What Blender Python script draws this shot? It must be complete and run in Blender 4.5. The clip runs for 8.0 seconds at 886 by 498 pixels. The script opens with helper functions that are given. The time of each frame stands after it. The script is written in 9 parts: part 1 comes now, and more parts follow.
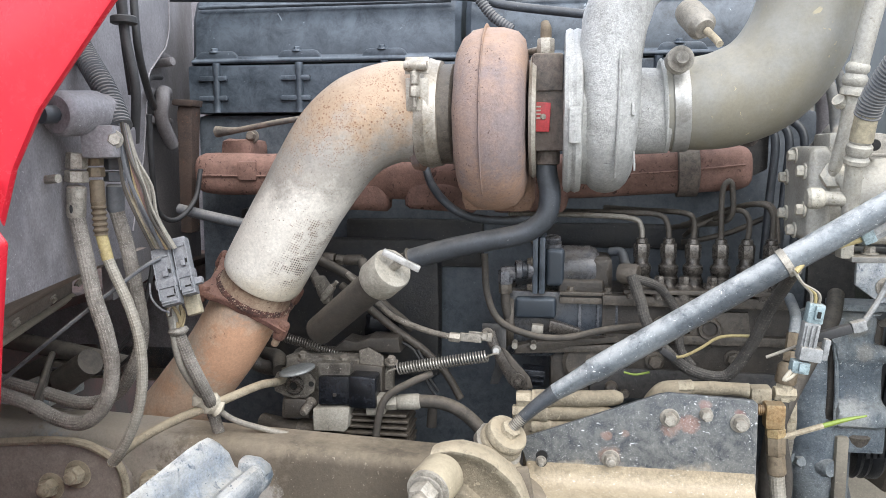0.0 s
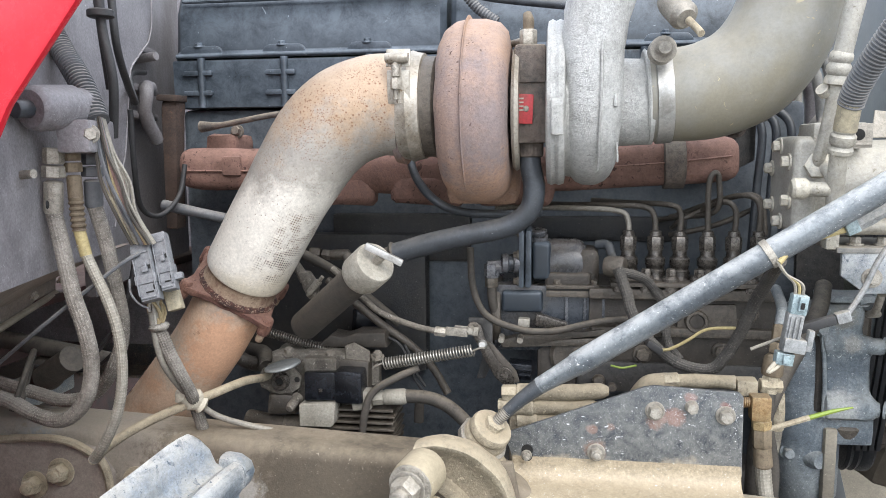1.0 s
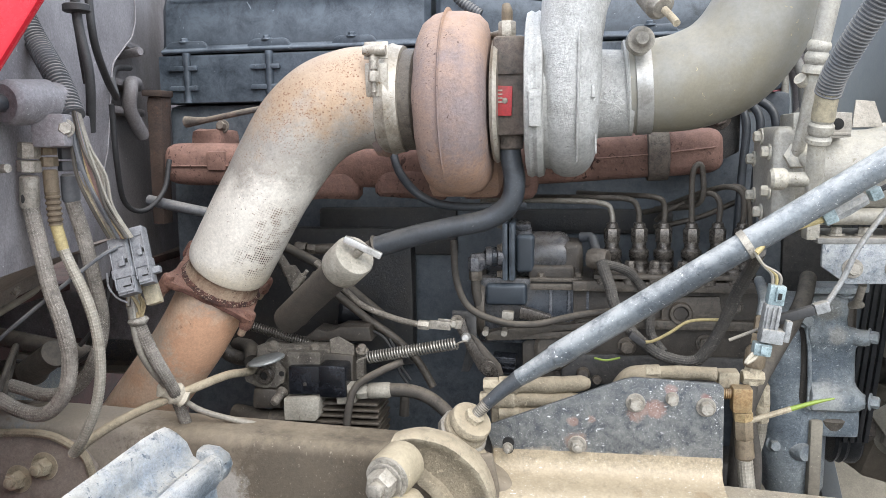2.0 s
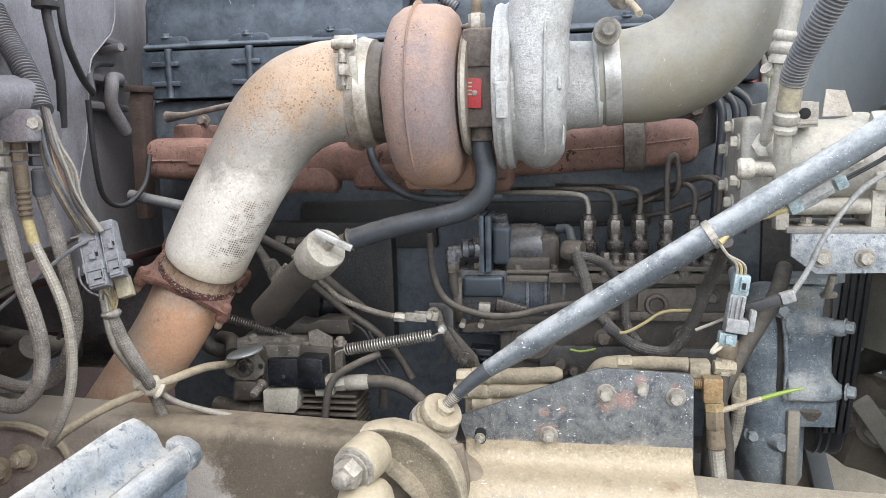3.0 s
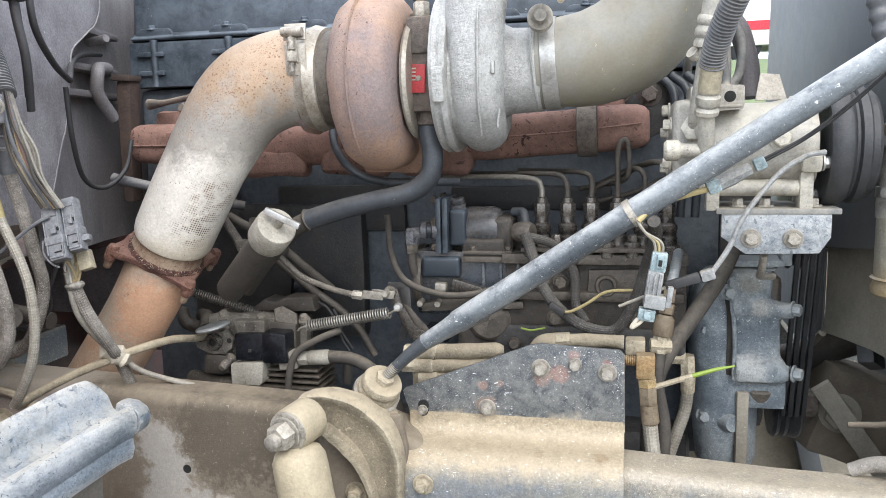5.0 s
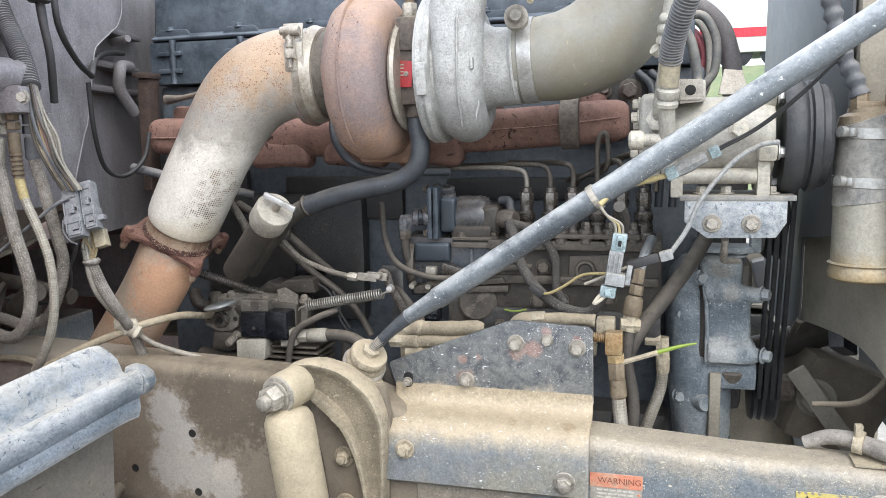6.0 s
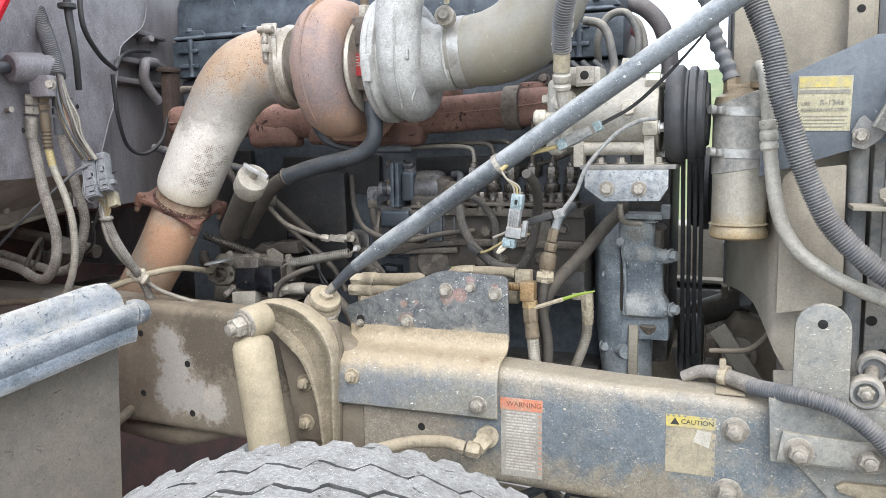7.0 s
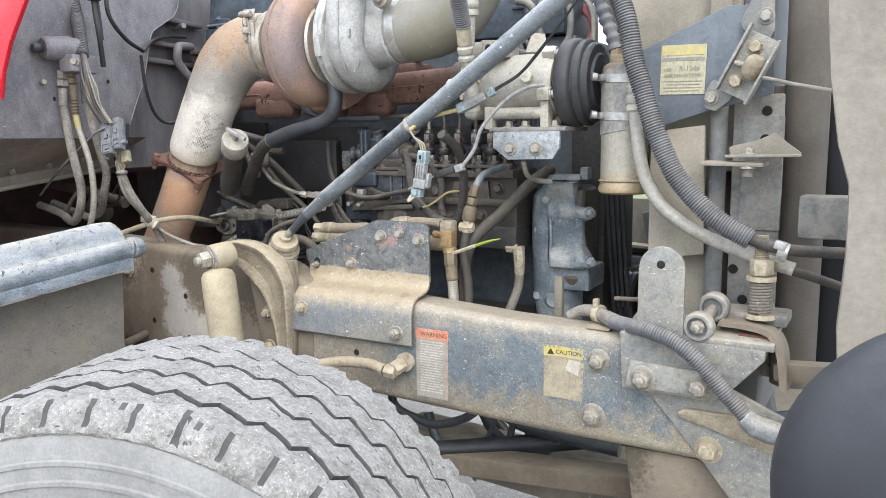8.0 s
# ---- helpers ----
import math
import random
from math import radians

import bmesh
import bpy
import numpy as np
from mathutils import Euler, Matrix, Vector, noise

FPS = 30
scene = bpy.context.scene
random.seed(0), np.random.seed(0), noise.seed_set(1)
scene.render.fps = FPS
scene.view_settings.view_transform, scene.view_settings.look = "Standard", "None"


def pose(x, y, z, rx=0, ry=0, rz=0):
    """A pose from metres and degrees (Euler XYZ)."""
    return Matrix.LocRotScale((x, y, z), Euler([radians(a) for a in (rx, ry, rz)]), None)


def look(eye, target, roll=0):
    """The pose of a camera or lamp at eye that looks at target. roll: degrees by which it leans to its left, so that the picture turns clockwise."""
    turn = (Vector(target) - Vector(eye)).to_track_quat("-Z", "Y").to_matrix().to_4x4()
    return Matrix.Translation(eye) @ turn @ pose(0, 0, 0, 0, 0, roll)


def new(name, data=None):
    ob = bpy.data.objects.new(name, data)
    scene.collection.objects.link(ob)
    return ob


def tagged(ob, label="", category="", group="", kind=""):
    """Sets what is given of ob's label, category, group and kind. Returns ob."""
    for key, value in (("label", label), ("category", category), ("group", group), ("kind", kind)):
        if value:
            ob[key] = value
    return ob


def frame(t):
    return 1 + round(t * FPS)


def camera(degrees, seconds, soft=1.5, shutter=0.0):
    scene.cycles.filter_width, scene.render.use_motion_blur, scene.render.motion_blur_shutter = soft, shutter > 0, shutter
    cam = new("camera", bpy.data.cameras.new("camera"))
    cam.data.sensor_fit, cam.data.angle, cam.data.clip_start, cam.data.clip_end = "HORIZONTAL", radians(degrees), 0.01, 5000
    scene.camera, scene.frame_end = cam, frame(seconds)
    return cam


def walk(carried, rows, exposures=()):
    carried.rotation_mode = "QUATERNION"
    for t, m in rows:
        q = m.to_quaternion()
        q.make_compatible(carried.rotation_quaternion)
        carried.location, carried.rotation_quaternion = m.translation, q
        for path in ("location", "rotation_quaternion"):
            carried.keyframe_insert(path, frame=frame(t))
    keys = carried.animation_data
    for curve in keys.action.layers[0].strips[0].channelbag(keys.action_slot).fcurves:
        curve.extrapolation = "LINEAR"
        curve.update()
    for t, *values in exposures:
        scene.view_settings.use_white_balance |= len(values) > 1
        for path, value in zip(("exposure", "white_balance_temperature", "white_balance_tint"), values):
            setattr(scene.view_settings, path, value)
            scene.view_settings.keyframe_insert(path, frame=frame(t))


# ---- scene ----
# ---------------- camera ----------------
cam = camera(58.5, 8.0, soft=0.5)
PATH = [
    (0, (0.019, 0.008, 1.54), (-0.284, 1.969, 1.288), -0.1),
    (0.5, (0.028, 0.014, 1.538), (-0.274, 1.974, 1.28), -0.3),
    (1, (0.043, 0.02, 1.535), (-0.258, 1.98, 1.273), -0.5),
    (1.5, (0.064, 0.024, 1.532), (-0.244, 1.983, 1.266), -0.7),
    (3, (0.146, 0.03, 1.523), (-0.194, 1.981, 1.241), -1.3),
    (3.5, (0.198, 0.02, 1.528), (-0.165, 1.965, 1.239), -1.6),
    (4, (0.239, 0.017, 1.519), (-0.15, 1.957, 1.226), -1.6),
    (4.5, (0.286, 0.011, 1.506), (-0.135, 1.944, 1.212), -1.5),
    (6, (0.426, -0.077, 1.474), (-0.104, 1.832, 1.198), -1.0),
    (6.5, (0.554, -0.189, 1.443), (-0.047, 1.699, 1.173), -1.1),
    (7, (0.749, -0.26, 1.423), (0.051, 1.595, 1.155), -0.9),
    (7.5, (1.035, -0.337, 1.39), (0.207, 1.462, 1.114), -0.8),
    (8, (1.262, -0.306, 1.354), (0.266, 1.406, 1.074), -0.5),
]
walk(cam, [(t, look(eye, target, roll)) for t, eye, target, roll in PATH])

# ---------------- light: bright overcast sky ----------------
SKY, SUN, EXPOSURE = 0.175, 1.1, 1.19
world = bpy.data.worlds.new("sky")
scene.world = world
world.use_nodes = True
wn, wl = world.node_tree.nodes, world.node_tree.links
sky = wn.new("ShaderNodeTexSky")
sky.sky_type, sky.sun_disc = "NISHITA", False
sky.sun_elevation, sky.sun_rotation = radians(55), radians(160)
sky.dust_density, sky.air_density, sky.ozone_density = 2.0, 1.0, 1.5
soft_sky = wn.new("ShaderNodeMix")
soft_sky.data_type = "RGBA"
soft_sky.inputs["Factor"].default_value = 0.55
soft_sky.inputs["B"].default_value = (8.3, 8.8, 9.6, 1)
wl.new(sky.outputs[0], soft_sky.inputs["A"])
wl.new(soft_sky.outputs["Result"], wn["Background"].inputs["Color"])
wn["Background"].inputs["Strength"].default_value = SKY
sun = new("sun", bpy.data.lights.new("sun", "SUN"))
sun.data.energy, sun.data.angle, sun.data.color = SUN, radians(35), (1.0, 0.995, 0.98)
sun.matrix_world = look((2.2, -2.2, 4.6), (0, 1.3, 1.2))
scene.view_settings.exposure = EXPOSURE


# ---------------- helpers ----------------
def srgb(h):
    """Linear colour from a hex string."""
    c = [int(h[i:i + 2], 16) / 255 for i in (0, 2, 4)]
    return tuple(((v + 0.055) / 1.055) ** 2.4 if v > 0.04 else v / 12.92 for v in c) + (1.0,)


def surf(name, base, rough=0.6, metal=0.0, second=None, scale=9.0, amount=0.5, chips=None, chip_at=0.66, chip_scale=90.0,
         dust=0.0, dust_col="b3a791", bump=0.3, grain=230.0, streak=None, mottle=0.55, edge=None, fades=(), dots=(), spots=(), scratch=None, perf=()):
    """A worn surface: base colour, broad second colour, mottling, chips at two sizes, settled dust, fine grain and relief."""
    m = bpy.data.materials.new(name)
    m.use_nodes = True
    n, l = m.node_tree.nodes, m.node_tree.links
    b = n["Principled BSDF"]
    src = n.new("ShaderNodeTexCoord").outputs["Object"]
    stretched = src
    if streak:
        mp = n.new("ShaderNodeMapping")
        mp.inputs["Scale"].default_value = streak
        l.new(src, mp.inputs["Vector"])
        stretched = mp.outputs[0]

    def noise_tex(sc, detail=4.0, vec=None, rough_=0.6, twist=0.0):
        t = n.new("ShaderNodeTexNoise")
        t.inputs["Scale"].default_value, t.inputs["Detail"].default_value, t.inputs["Roughness"].default_value = sc, detail, rough_
        t.inputs["Distortion"].default_value = twist
        l.new(vec or src, t.inputs["Vector"])
        return t.outputs["Fac"]

    def ramp(fac, a, c, lo=0.0, hi=1.0):
        r = n.new("ShaderNodeMapRange")
        r.inputs["From Min"].default_value, r.inputs["From Max"].default_value = a, c
        r.inputs["To Min"].default_value, r.inputs["To Max"].default_value = lo, hi
        l.new(fac, r.inputs["Value"])
        return r.outputs[0]

    def mix(fac, a, c, blend="MIX"):
        x = n.new("ShaderNodeMix")
        x.data_type, x.blend_type = "RGBA", blend
        for sock, v in (("Factor", fac), ("A", a), ("B", c)):
            if hasattr(v, "is_output"):
                l.new(v, x.inputs[sock])
            else:
                x.inputs[sock].default_value = v
        return x.outputs["Result"]

    def times(a, k):
        x = n.new("ShaderNodeMath")
        x.operation = "MULTIPLY"
        l.new(a, x.inputs[0])
        if hasattr(k, "is_output"):
            l.new(k, x.inputs[1])
        else:
            x.inputs[1].default_value = k
        return x.outputs[0]

    col = srgb(base)
    if second:
        w = 0.5 - (amount - 0.5) * 0.5
        col = mix(ramp(noise_tex(scale, 7.0, stretched, 0.7), w - 0.07, w + 0.1), col, srgb(second))
    fine = noise_tex(grain, 4.0, None, 0.75)
    mid = noise_tex(scale * 6.0, 8.0, stretched, 0.85, 0.3)
    grey = n.new("ShaderNodeCombineColor")
    tone = times(ramp(mid, 0.28, 0.72, 1.0 - 0.45 * mottle, 1.0 + 0.32 * mottle), ramp(fine, 0.3, 0.7, 1.0 - 0.44 * mottle, 1.0 + 0.38 * mottle))
    for ch in ("Red", "Green", "Blue"):
        l.new(tone, grey.inputs[ch])
    col = mix(1.0, col, grey.outputs[0], "MULTIPLY")
    if fades or dots:
        split = n.new("ShaderNodeSeparateXYZ")
        l.new(src, split.inputs[0])
    for z0, z1, tint, ragged in fades:
        # a stain between two heights, with a ragged border
        wob = n.new("ShaderNodeMath")
        wob.operation = "ADD"
        l.new(split.outputs["Z"], wob.inputs[0])
        l.new(ramp(noise_tex(28.0, 7.0, None, 0.75), 0.2, 0.8, -ragged, ragged), wob.inputs[1])
        col = mix(ramp(wob.outputs[0], z1, z0), col, mix(1.0, srgb(tint), grey.outputs[0], "MULTIPLY"))
    for d_scale, d_random, d_size, m_scale, m_at, tint, z0, z1 in dots:
        # small pits in patches, between two heights
        vor = n.new("ShaderNodeTexVoronoi")
        vor.inputs["Scale"].default_value, vor.inputs["Randomness"].default_value = d_scale, d_random
        l.new(src, vor.inputs["Vector"])
        spot = times(ramp(vor.outputs["Distance"], d_size, d_size * 0.6), ramp(split.outputs["Z"], z1, z0))
        col = mix(times(spot, ramp(noise_tex(m_scale, 5.0, None, 0.7), m_at, m_at + 0.06)), col, srgb(tint))
    if perf:
        # rows of small holes round a pipe, worn through in ragged patches
        origin, along, across, pitch, patches = perf
        back = Vector(along).cross(Vector(across))
        off = n.new("ShaderNodeVectorMath")
        off.operation = "SUBTRACT"
        off.inputs[1].default_value = origin
        l.new(src, off.inputs[0])

        def dot(vec):
            d = n.new("ShaderNodeVectorMath")
            d.operation = "DOT_PRODUCT"
            d.inputs[1].default_value = vec
            l.new(off.outputs[0], d.inputs[0])
            return d.outputs["Value"]

        def calc(op, a, c=None):
            x = n.new("ShaderNodeMath")
            x.operation = op
            l.new(a, x.inputs[0])
            if c is not None:
                l.new(c, x.inputs[1])
            return x.outputs[0]

        turn_ = calc("ARCTAN2", dot(back), dot(across))
        holes_ = times(calc("SINE", times(dot(along), 2 * math.pi / pitch)), calc("SINE", times(turn_, round(0.073 * 2 * math.pi / pitch))))
        holes_ = calc("ABSOLUTE", holes_)
        worn = ramp(noise_tex(48.0, 6.0, None, 0.8), 0.46, 0.55)
        for px, py, pz, size, tint in patches:
            near = n.new("ShaderNodeVectorMath")
            near.operation = "DISTANCE"
            near.inputs[1].default_value = (px, py, pz)
            l.new(src, near.inputs[0])
            inside = times(ramp(near.outputs["Value"], size, size * 0.55), worn)
            col = mix(times(inside, 0.22), col, mix(1.0, srgb("8a6a4e"), grey.outputs[0], "MULTIPLY"))
            col = mix(times(ramp(holes_, 0.5, 0.68), inside), col, srgb(tint))
    for px, py, pz, size, tint in spots:
        # a stain round one place on the thing
        d_ = n.new("ShaderNodeVectorMath")
        d_.operation = "DISTANCE"
        d_.inputs[1].default_value = (px, py, pz)
        l.new(src, d_.inputs[0])
        wob = n.new("ShaderNodeMath")
        wob.operation = "ADD"
        l.new(d_.outputs["Value"], wob.inputs[0])
        l.new(ramp(noise_tex(70.0, 5.0, None, 0.7), 0.25, 0.75, -0.4 * size, 0.4 * size), wob.inputs[1])
        col = mix(ramp(wob.outputs[0], size, size * 0.6), col, mix(1.0, srgb(tint), grey.outputs[0], "MULTIPLY"))
    if edge:
        geo_e = n.new("ShaderNodeNewGeometry")
        col = mix(times(ramp(geo_e.outputs["Pointiness"], 0.515, 0.6), ramp(mid, 0.35, 0.6)), col, srgb(edge))
    if dust:
        geo = n.new("ShaderNodeNewGeometry")
        sep = n.new("ShaderNodeSeparateXYZ")
        l.new(geo.outputs["Normal"], sep.inputs[0])
        up = ramp(sep.outputs["Z"], 0.05, 0.9, 0.08, 1.0)
        patch = ramp(noise_tex(scale * 3.0, 8.0, None, 0.8), 0.32, 0.56)
        col = mix(times(times(up, patch), dust), col, srgb(dust_col))
    if chips:
        spots = noise_tex(chip_scale, 3.0, None, 0.6, 0.6)
        specks = noise_tex(chip_scale * 3.1, 2.0, None, 0.6, 0.8)
        cluster = ramp(noise_tex(scale * 1.3, 5.0, None, 0.75), 0.4, 0.58, 0.12, 1.0)
        col = mix(times(ramp(spots, chip_at - 0.01, chip_at + 0.02), cluster), col, srgb(chips))
        col = mix(times(ramp(specks, chip_at - 0.01, chip_at + 0.02), cluster), col, srgb(chips))
    if scratch:
        s_scale, s_at, tint, turn = scratch
        for sign in (1, -1):
            mp = n.new("ShaderNodeMapping")
            mp.inputs["Rotation"].default_value = (0, radians(turn) * sign, 0)
            mp.inputs["Scale"].default_value = (0.4, 1, 1.3)
            l.new(src, mp.inputs["Vector"])
            col = mix(ramp(noise_tex(s_scale * (1.0 if sign > 0 else 0.8), 3.0, mp.outputs[0], 0.6, 0.4), s_at, s_at + 0.025), col, srgb(tint))
    l.new(col, b.inputs["Base Color"])
    b.inputs["Metallic"].default_value = metal
    l.new(ramp(mid, 0.2, 0.8, max(0.05, rough - 0.15), min(1.0, rough + 0.15)), b.inputs["Roughness"])
    bp = n.new("ShaderNodeBump")
    bp.inputs["Strength"].default_value, bp.inputs["Distance"].default_value = bump, 0.003
    both = n.new("ShaderNodeMath")
    both.operation = "ADD"
    l.new(fine, both.inputs[0])
    l.new(mid, both.inputs[1])
    l.new(both.outputs[0], bp.inputs["Height"])
    l.new(bp.outputs[0], b.inputs["Normal"])
    return m


TAN = "b8a98e"
M = dict(
    elbow=surf("sooty_coated_steel", "9b9790", 0.5, 0.15, "a8a39a", 7, 0.45, "6d4630", 0.69, 150, 0.55, "ad9e8a", 0.15, mottle=0.4,
               fades=((0.34, 0.385, "d8d3c9", 0.05), (0.2, 0.235, "c9c0ae", 0.02), (0.5, 0.43, "a58d74", 0.07)), spots=((-0.075, 0.0, 0.27, 0.03, "a8967f"), (-0.09, -0.01, 0.22, 0.03, "a38b70")),
               dots=((160, 1.0, 0.32, 14, 0.46, "70462f", 0.5, 0.42), (330, 1.0, 0.34, 12, 0.47, "7a5038", 0.47, 0.34), (110, 1.0, 0.12, 20, 0.5, "4a3020", 0.2, 0.12)),
               perf=((0.026, -0.02, 0.352), (-0.521, 0.06, -0.851), (0.853, 0.0, -0.522), 0.0085,
                     ((0.068, -0.07, 0.285, 0.055, "5d4634"), (0.034, -0.075, 0.232, 0.055, "2a1b13"), (0.09, -0.04, 0.28, 0.035, "402c1e")))),
    rustpipe=surf("brown_rusted_pipe", "c2a68e", 0.7, 0.05, "bd906f", 5, 0.45, "6a4a38", 0.72, 40, 0.25, "bda88f", 0.2, mottle=0.4, spots=((-0.075, -0.04, 0.16, 0.05, "a39385"), (-0.165, -0.03, 0.06, 0.07, "b0a08e"), (-0.085, -0.05, 0.07, 0.09, "c0977a"))),
    flange=surf("scaled_rust", "67463d", 0.9, 0.05, "7d5a4b", 26, 0.5, "3d2823", 0.66, 90, 0.35, "8f7567", 1.0, mottle=0.8),
    gasket=surf("burnt_gasket_flakes", "3a2622", 0.9, 0, "5a3a30", 60, 0.5, "a58f7c", 0.6, 90, bump=0.8, mottle=0.6),
    neck=surf("tan_scaled_neck", "93806c", 0.85, 0, "6f5344", 26, 0.5, "4a332a", 0.66, 70, 0.3, "a8967f", 0.5),
    turbine=surf("heat_purpled_cast_iron", "837674", 0.75, 0.1, "957e72", 9, 0.46, "54403a", 0.67, 110, 0.7, "a38d80", 0.6, mottle=0.5, fades=((0.3, 0.19, "a58467", 0.07), (0.0, 0.08, "a58570", 0.08))),
    dark_iron=surf("dark_cast_iron", "403d3c", 0.75, 0.2, "5a4a43", 14, 0.4, None, dust=0.5, bump=0.6, edge="7a6f66"),
    alu=surf("cast_aluminium", "b9b9b6", 0.45, 0.4, "9d9c98", 14, 0.42, "65635e", 0.69, 160, 0.3, "b8b3a9", 0.9, 260, mottle=0.7, edge="c9c9c4"),
    alu_cast=surf("raised_cast_aluminium", "a9a9a5", 0.5, 0.4, "93928e", 30, 0.5, bump=0.4),
    alu_smooth=surf("machined_aluminium", "b5b4b0", 0.4, 0.6, "8f8d88", 22, 0.4, None, dust=0.25, bump=0.12, mottle=0.4),
    zinc=surf("zinc_plated_steel", "aca69b", 0.45, 0.35, "8d8578", 20, 0.46, "6a573e", 0.67, 90, 0.2, bump=0.12),
    sil=surf("dusty_tan_silicone_hose", "82817b", 0.6, 0, "7a7566", 4, 0.5, "a59a7c", 0.72, 30, 0.6, "a8a08e", 0.08, mottle=0.22),
    manifold=surf("red_brown_manifold", "87685d", 0.8, 0.1, "6f554b", 8, 0.5, "3d2a25", 0.635, 40, 0.6, "aa8576", 0.4),
    engine=surf("black_engine_paint", "363d44", 0.5, 0.1, "454d54", 8, 0.5, "7c8288", 0.72, 80, 0.6, "6d7072", 0.2, edge="666c72"),
    engine_dirty=surf("oily_engine_casting", "232528", 0.45, 0.1, "302e2c", 12, 0.5, "716c65", 0.70, 110, 0.4, "625e58", 0.45, edge="55524e"),
    cover=surf("blue_black_painted_cover", "2b323a", 0.42, 0.1, "242b31", 3, 0.5, "a3abb1", 0.735, 26, 0.4, "80888e", 0.06, mottle=0.2, edge="66707a"),
    black_hose=surf("black_rubber", "2f3338", 0.42, 0, "41464c", 8, 0.5, "a5a5a2", 0.73, 150, 0.45, "7b776f", 0.12),
    rubber_brown=surf("dusty_rubber_hose", "47423c", 0.75, 0, "36332f", 14, 0.5, None, dust=0.5, dust_col="857b6c", bump=0.35),
    braid=surf("braided_hose", "88827a", 0.8, 0.1, "615b54", 16, 0.5, "b0aaa0", 0.62, 420, 0.3, "8f877b", 0.3, mottle=0.7, edge="aaa59b"),
    braid_light=surf("light_braided_hose", "948f84", 0.55, 0.3, "7d776b", 18, 0.5, "6a655c", 0.66, 160, 0.3, bump=0.2, mottle=0.5, edge="d5d1c8"),
    braid_dark=surf("dark_woven_sleeve", "33312f", 0.8, 0, "46433f", 18, 0.5, "77726a", 0.64, 200, 0.4, "7d776d", 0.4, edge="77726a"),
    wire_grey=surf("grimy_pale_cable", "8f8a7f", 0.65, 0, "77726a", 14, 0.5, None, dust=0.3),
    loom=surf("grey_corrugated_conduit", "5d6064", 0.55, 0, "4a4c50", 10, 0.5, None, dust=0.6, dust_col="9c958a", bump=0.1, mottle=0.4),
    firewall=surf("grubby_grey_panel", "888587", 0.5, 0.05, "6b686b", 5, 0.5, "c5c4c3", 0.71, 130, 0.3, "8c8478", 0.25, streak=(1, 1, 0.75), mottle=0.7),
    toe=surf("dusty_brown_toe_board", "8f857b", 0.7, 0, "746a62", 5, 0.5, "a79c8f", 0.7, 50, 0.4, "a3978a", 0.25, mottle=0.5),
    dark_rust=surf("dark_brown_rust", "4f4038", 0.85, 0.1, "3d332e", 14, 0.5, "6d4a38", 0.68, 60, 0.3, "7d6f63", 0.6),
    plate_dusty=surf("dusty_blue_grey_plate", "63686a", 0.55, 0.1, "7d7a71", 8, 0.5, "cfcbc0", 0.68, 200, 0.6, "b3a892", 0.25, mottle=0.6, edge="a8a498", scratch=(140, 0.69, "c4beb0", 40)),
    column=surf("tan_dusted_column", "6a645c", 0.8, 0, "5c564e", 4, 0.5, None, dust=0.4, dust_col="958b7e", bump=0.15, mottle=0.3),
    tunnel=surf("grimy_tunnel_panel", "858283", 0.6, 0, "6d6867", 5, 0.5, "8a8580", 0.72, 60, 0.4, "857d74", 0.25, streak=(1, 1, 0.4)),
    underbody=surf("dark_red_underbody", "4a2a28", 0.7, 0, "2f2321", 6, 0.5, None, dust=0.2, bump=0.2),
    red=surf("red_cab_paint", "c21f30", 0.25, 0, "b01c2a", 4, 0.4, "e8c8c8", 0.76, 110, 0.1, bump=0.02, mottle=0.15),
    rail=surf("dusty_black_frame_paint", "626b71", 0.5, 0.05, "7f7e77", 9, 0.45, "bfb7a3", 0.64, 200, 0.5, "a99c86", 0.3, mottle=0.8,
               fades=((0.0, 0.065, "8f8674", 0.075), (0.215, 0.175, "958d7f", 0.03)), scratch=(170, 0.69, "bdb5a2", 50),
               spots=((0.1, -0.045, 0.07, 0.18, "857d70"), (0.36, -0.045, 0.02, 0.07, "7d776b"), (0.62, -0.045, 0.01, 0.07, "827b6d"))),
    shoulder=surf("dust_topped_bracket", "73777a", 0.5, 0.1, "858379", 9, 0.5, "dedfdd", 0.69, 230, 0.5, "aa9c84", 0.3, mottle=0.7, fades=((0.1, 0.07, "a0927a", 0.02), (-0.01, 0.012, "7d776b", 0.01)),
                  spots=((0.04, 0.0, 0.105, 0.014, "7d6a4e"), (0.085, 0.0, 0.105, 0.009, "8a775c"), (0.135, 0.0, 0.105, 0.018, "7a6448")), scratch=(190, 0.71, "d9dcdc", 40)),
    rail_tan=surf("frame_under_tan_dust", "786e60", 0.85, 0, "5f564a", 3.5, 0.5, "978d7c", 0.70, 110, 0.5, "988b76", 0.3, mottle=0.35,
                  spots=((-0.22, -0.045, 0.27, 0.14, "4b4338"), (-0.36, -0.045, 0.24, 0.11, "524a3f"), (-0.12, -0.045, 0.2, 0.09, "4b4439"), (-0.95, -0.045, 0.3, 0.12, "8f8a84"), (-0.8, -0.045, 0.32, 0.08, "868a8c"), (-0.72, 0.0, 0.3, 0.14, "958c80"), (-1.0, -0.045, 0.2, 0.2, "8f887d"),
                         (-0.48, -0.045, 0.22, 0.05, "95918a"), (-0.46, -0.045, 0.165, 0.055, "97938c"), (-0.47, -0.045, 0.105, 0.06, "97928a"), (-0.41, -0.045, 0.1, 0.055, "9a958d"), (-0.36, -0.045, 0.08, 0.045, "9d988f"), (-0.36, -0.045, 0.11, 0.03, "a39c92"),
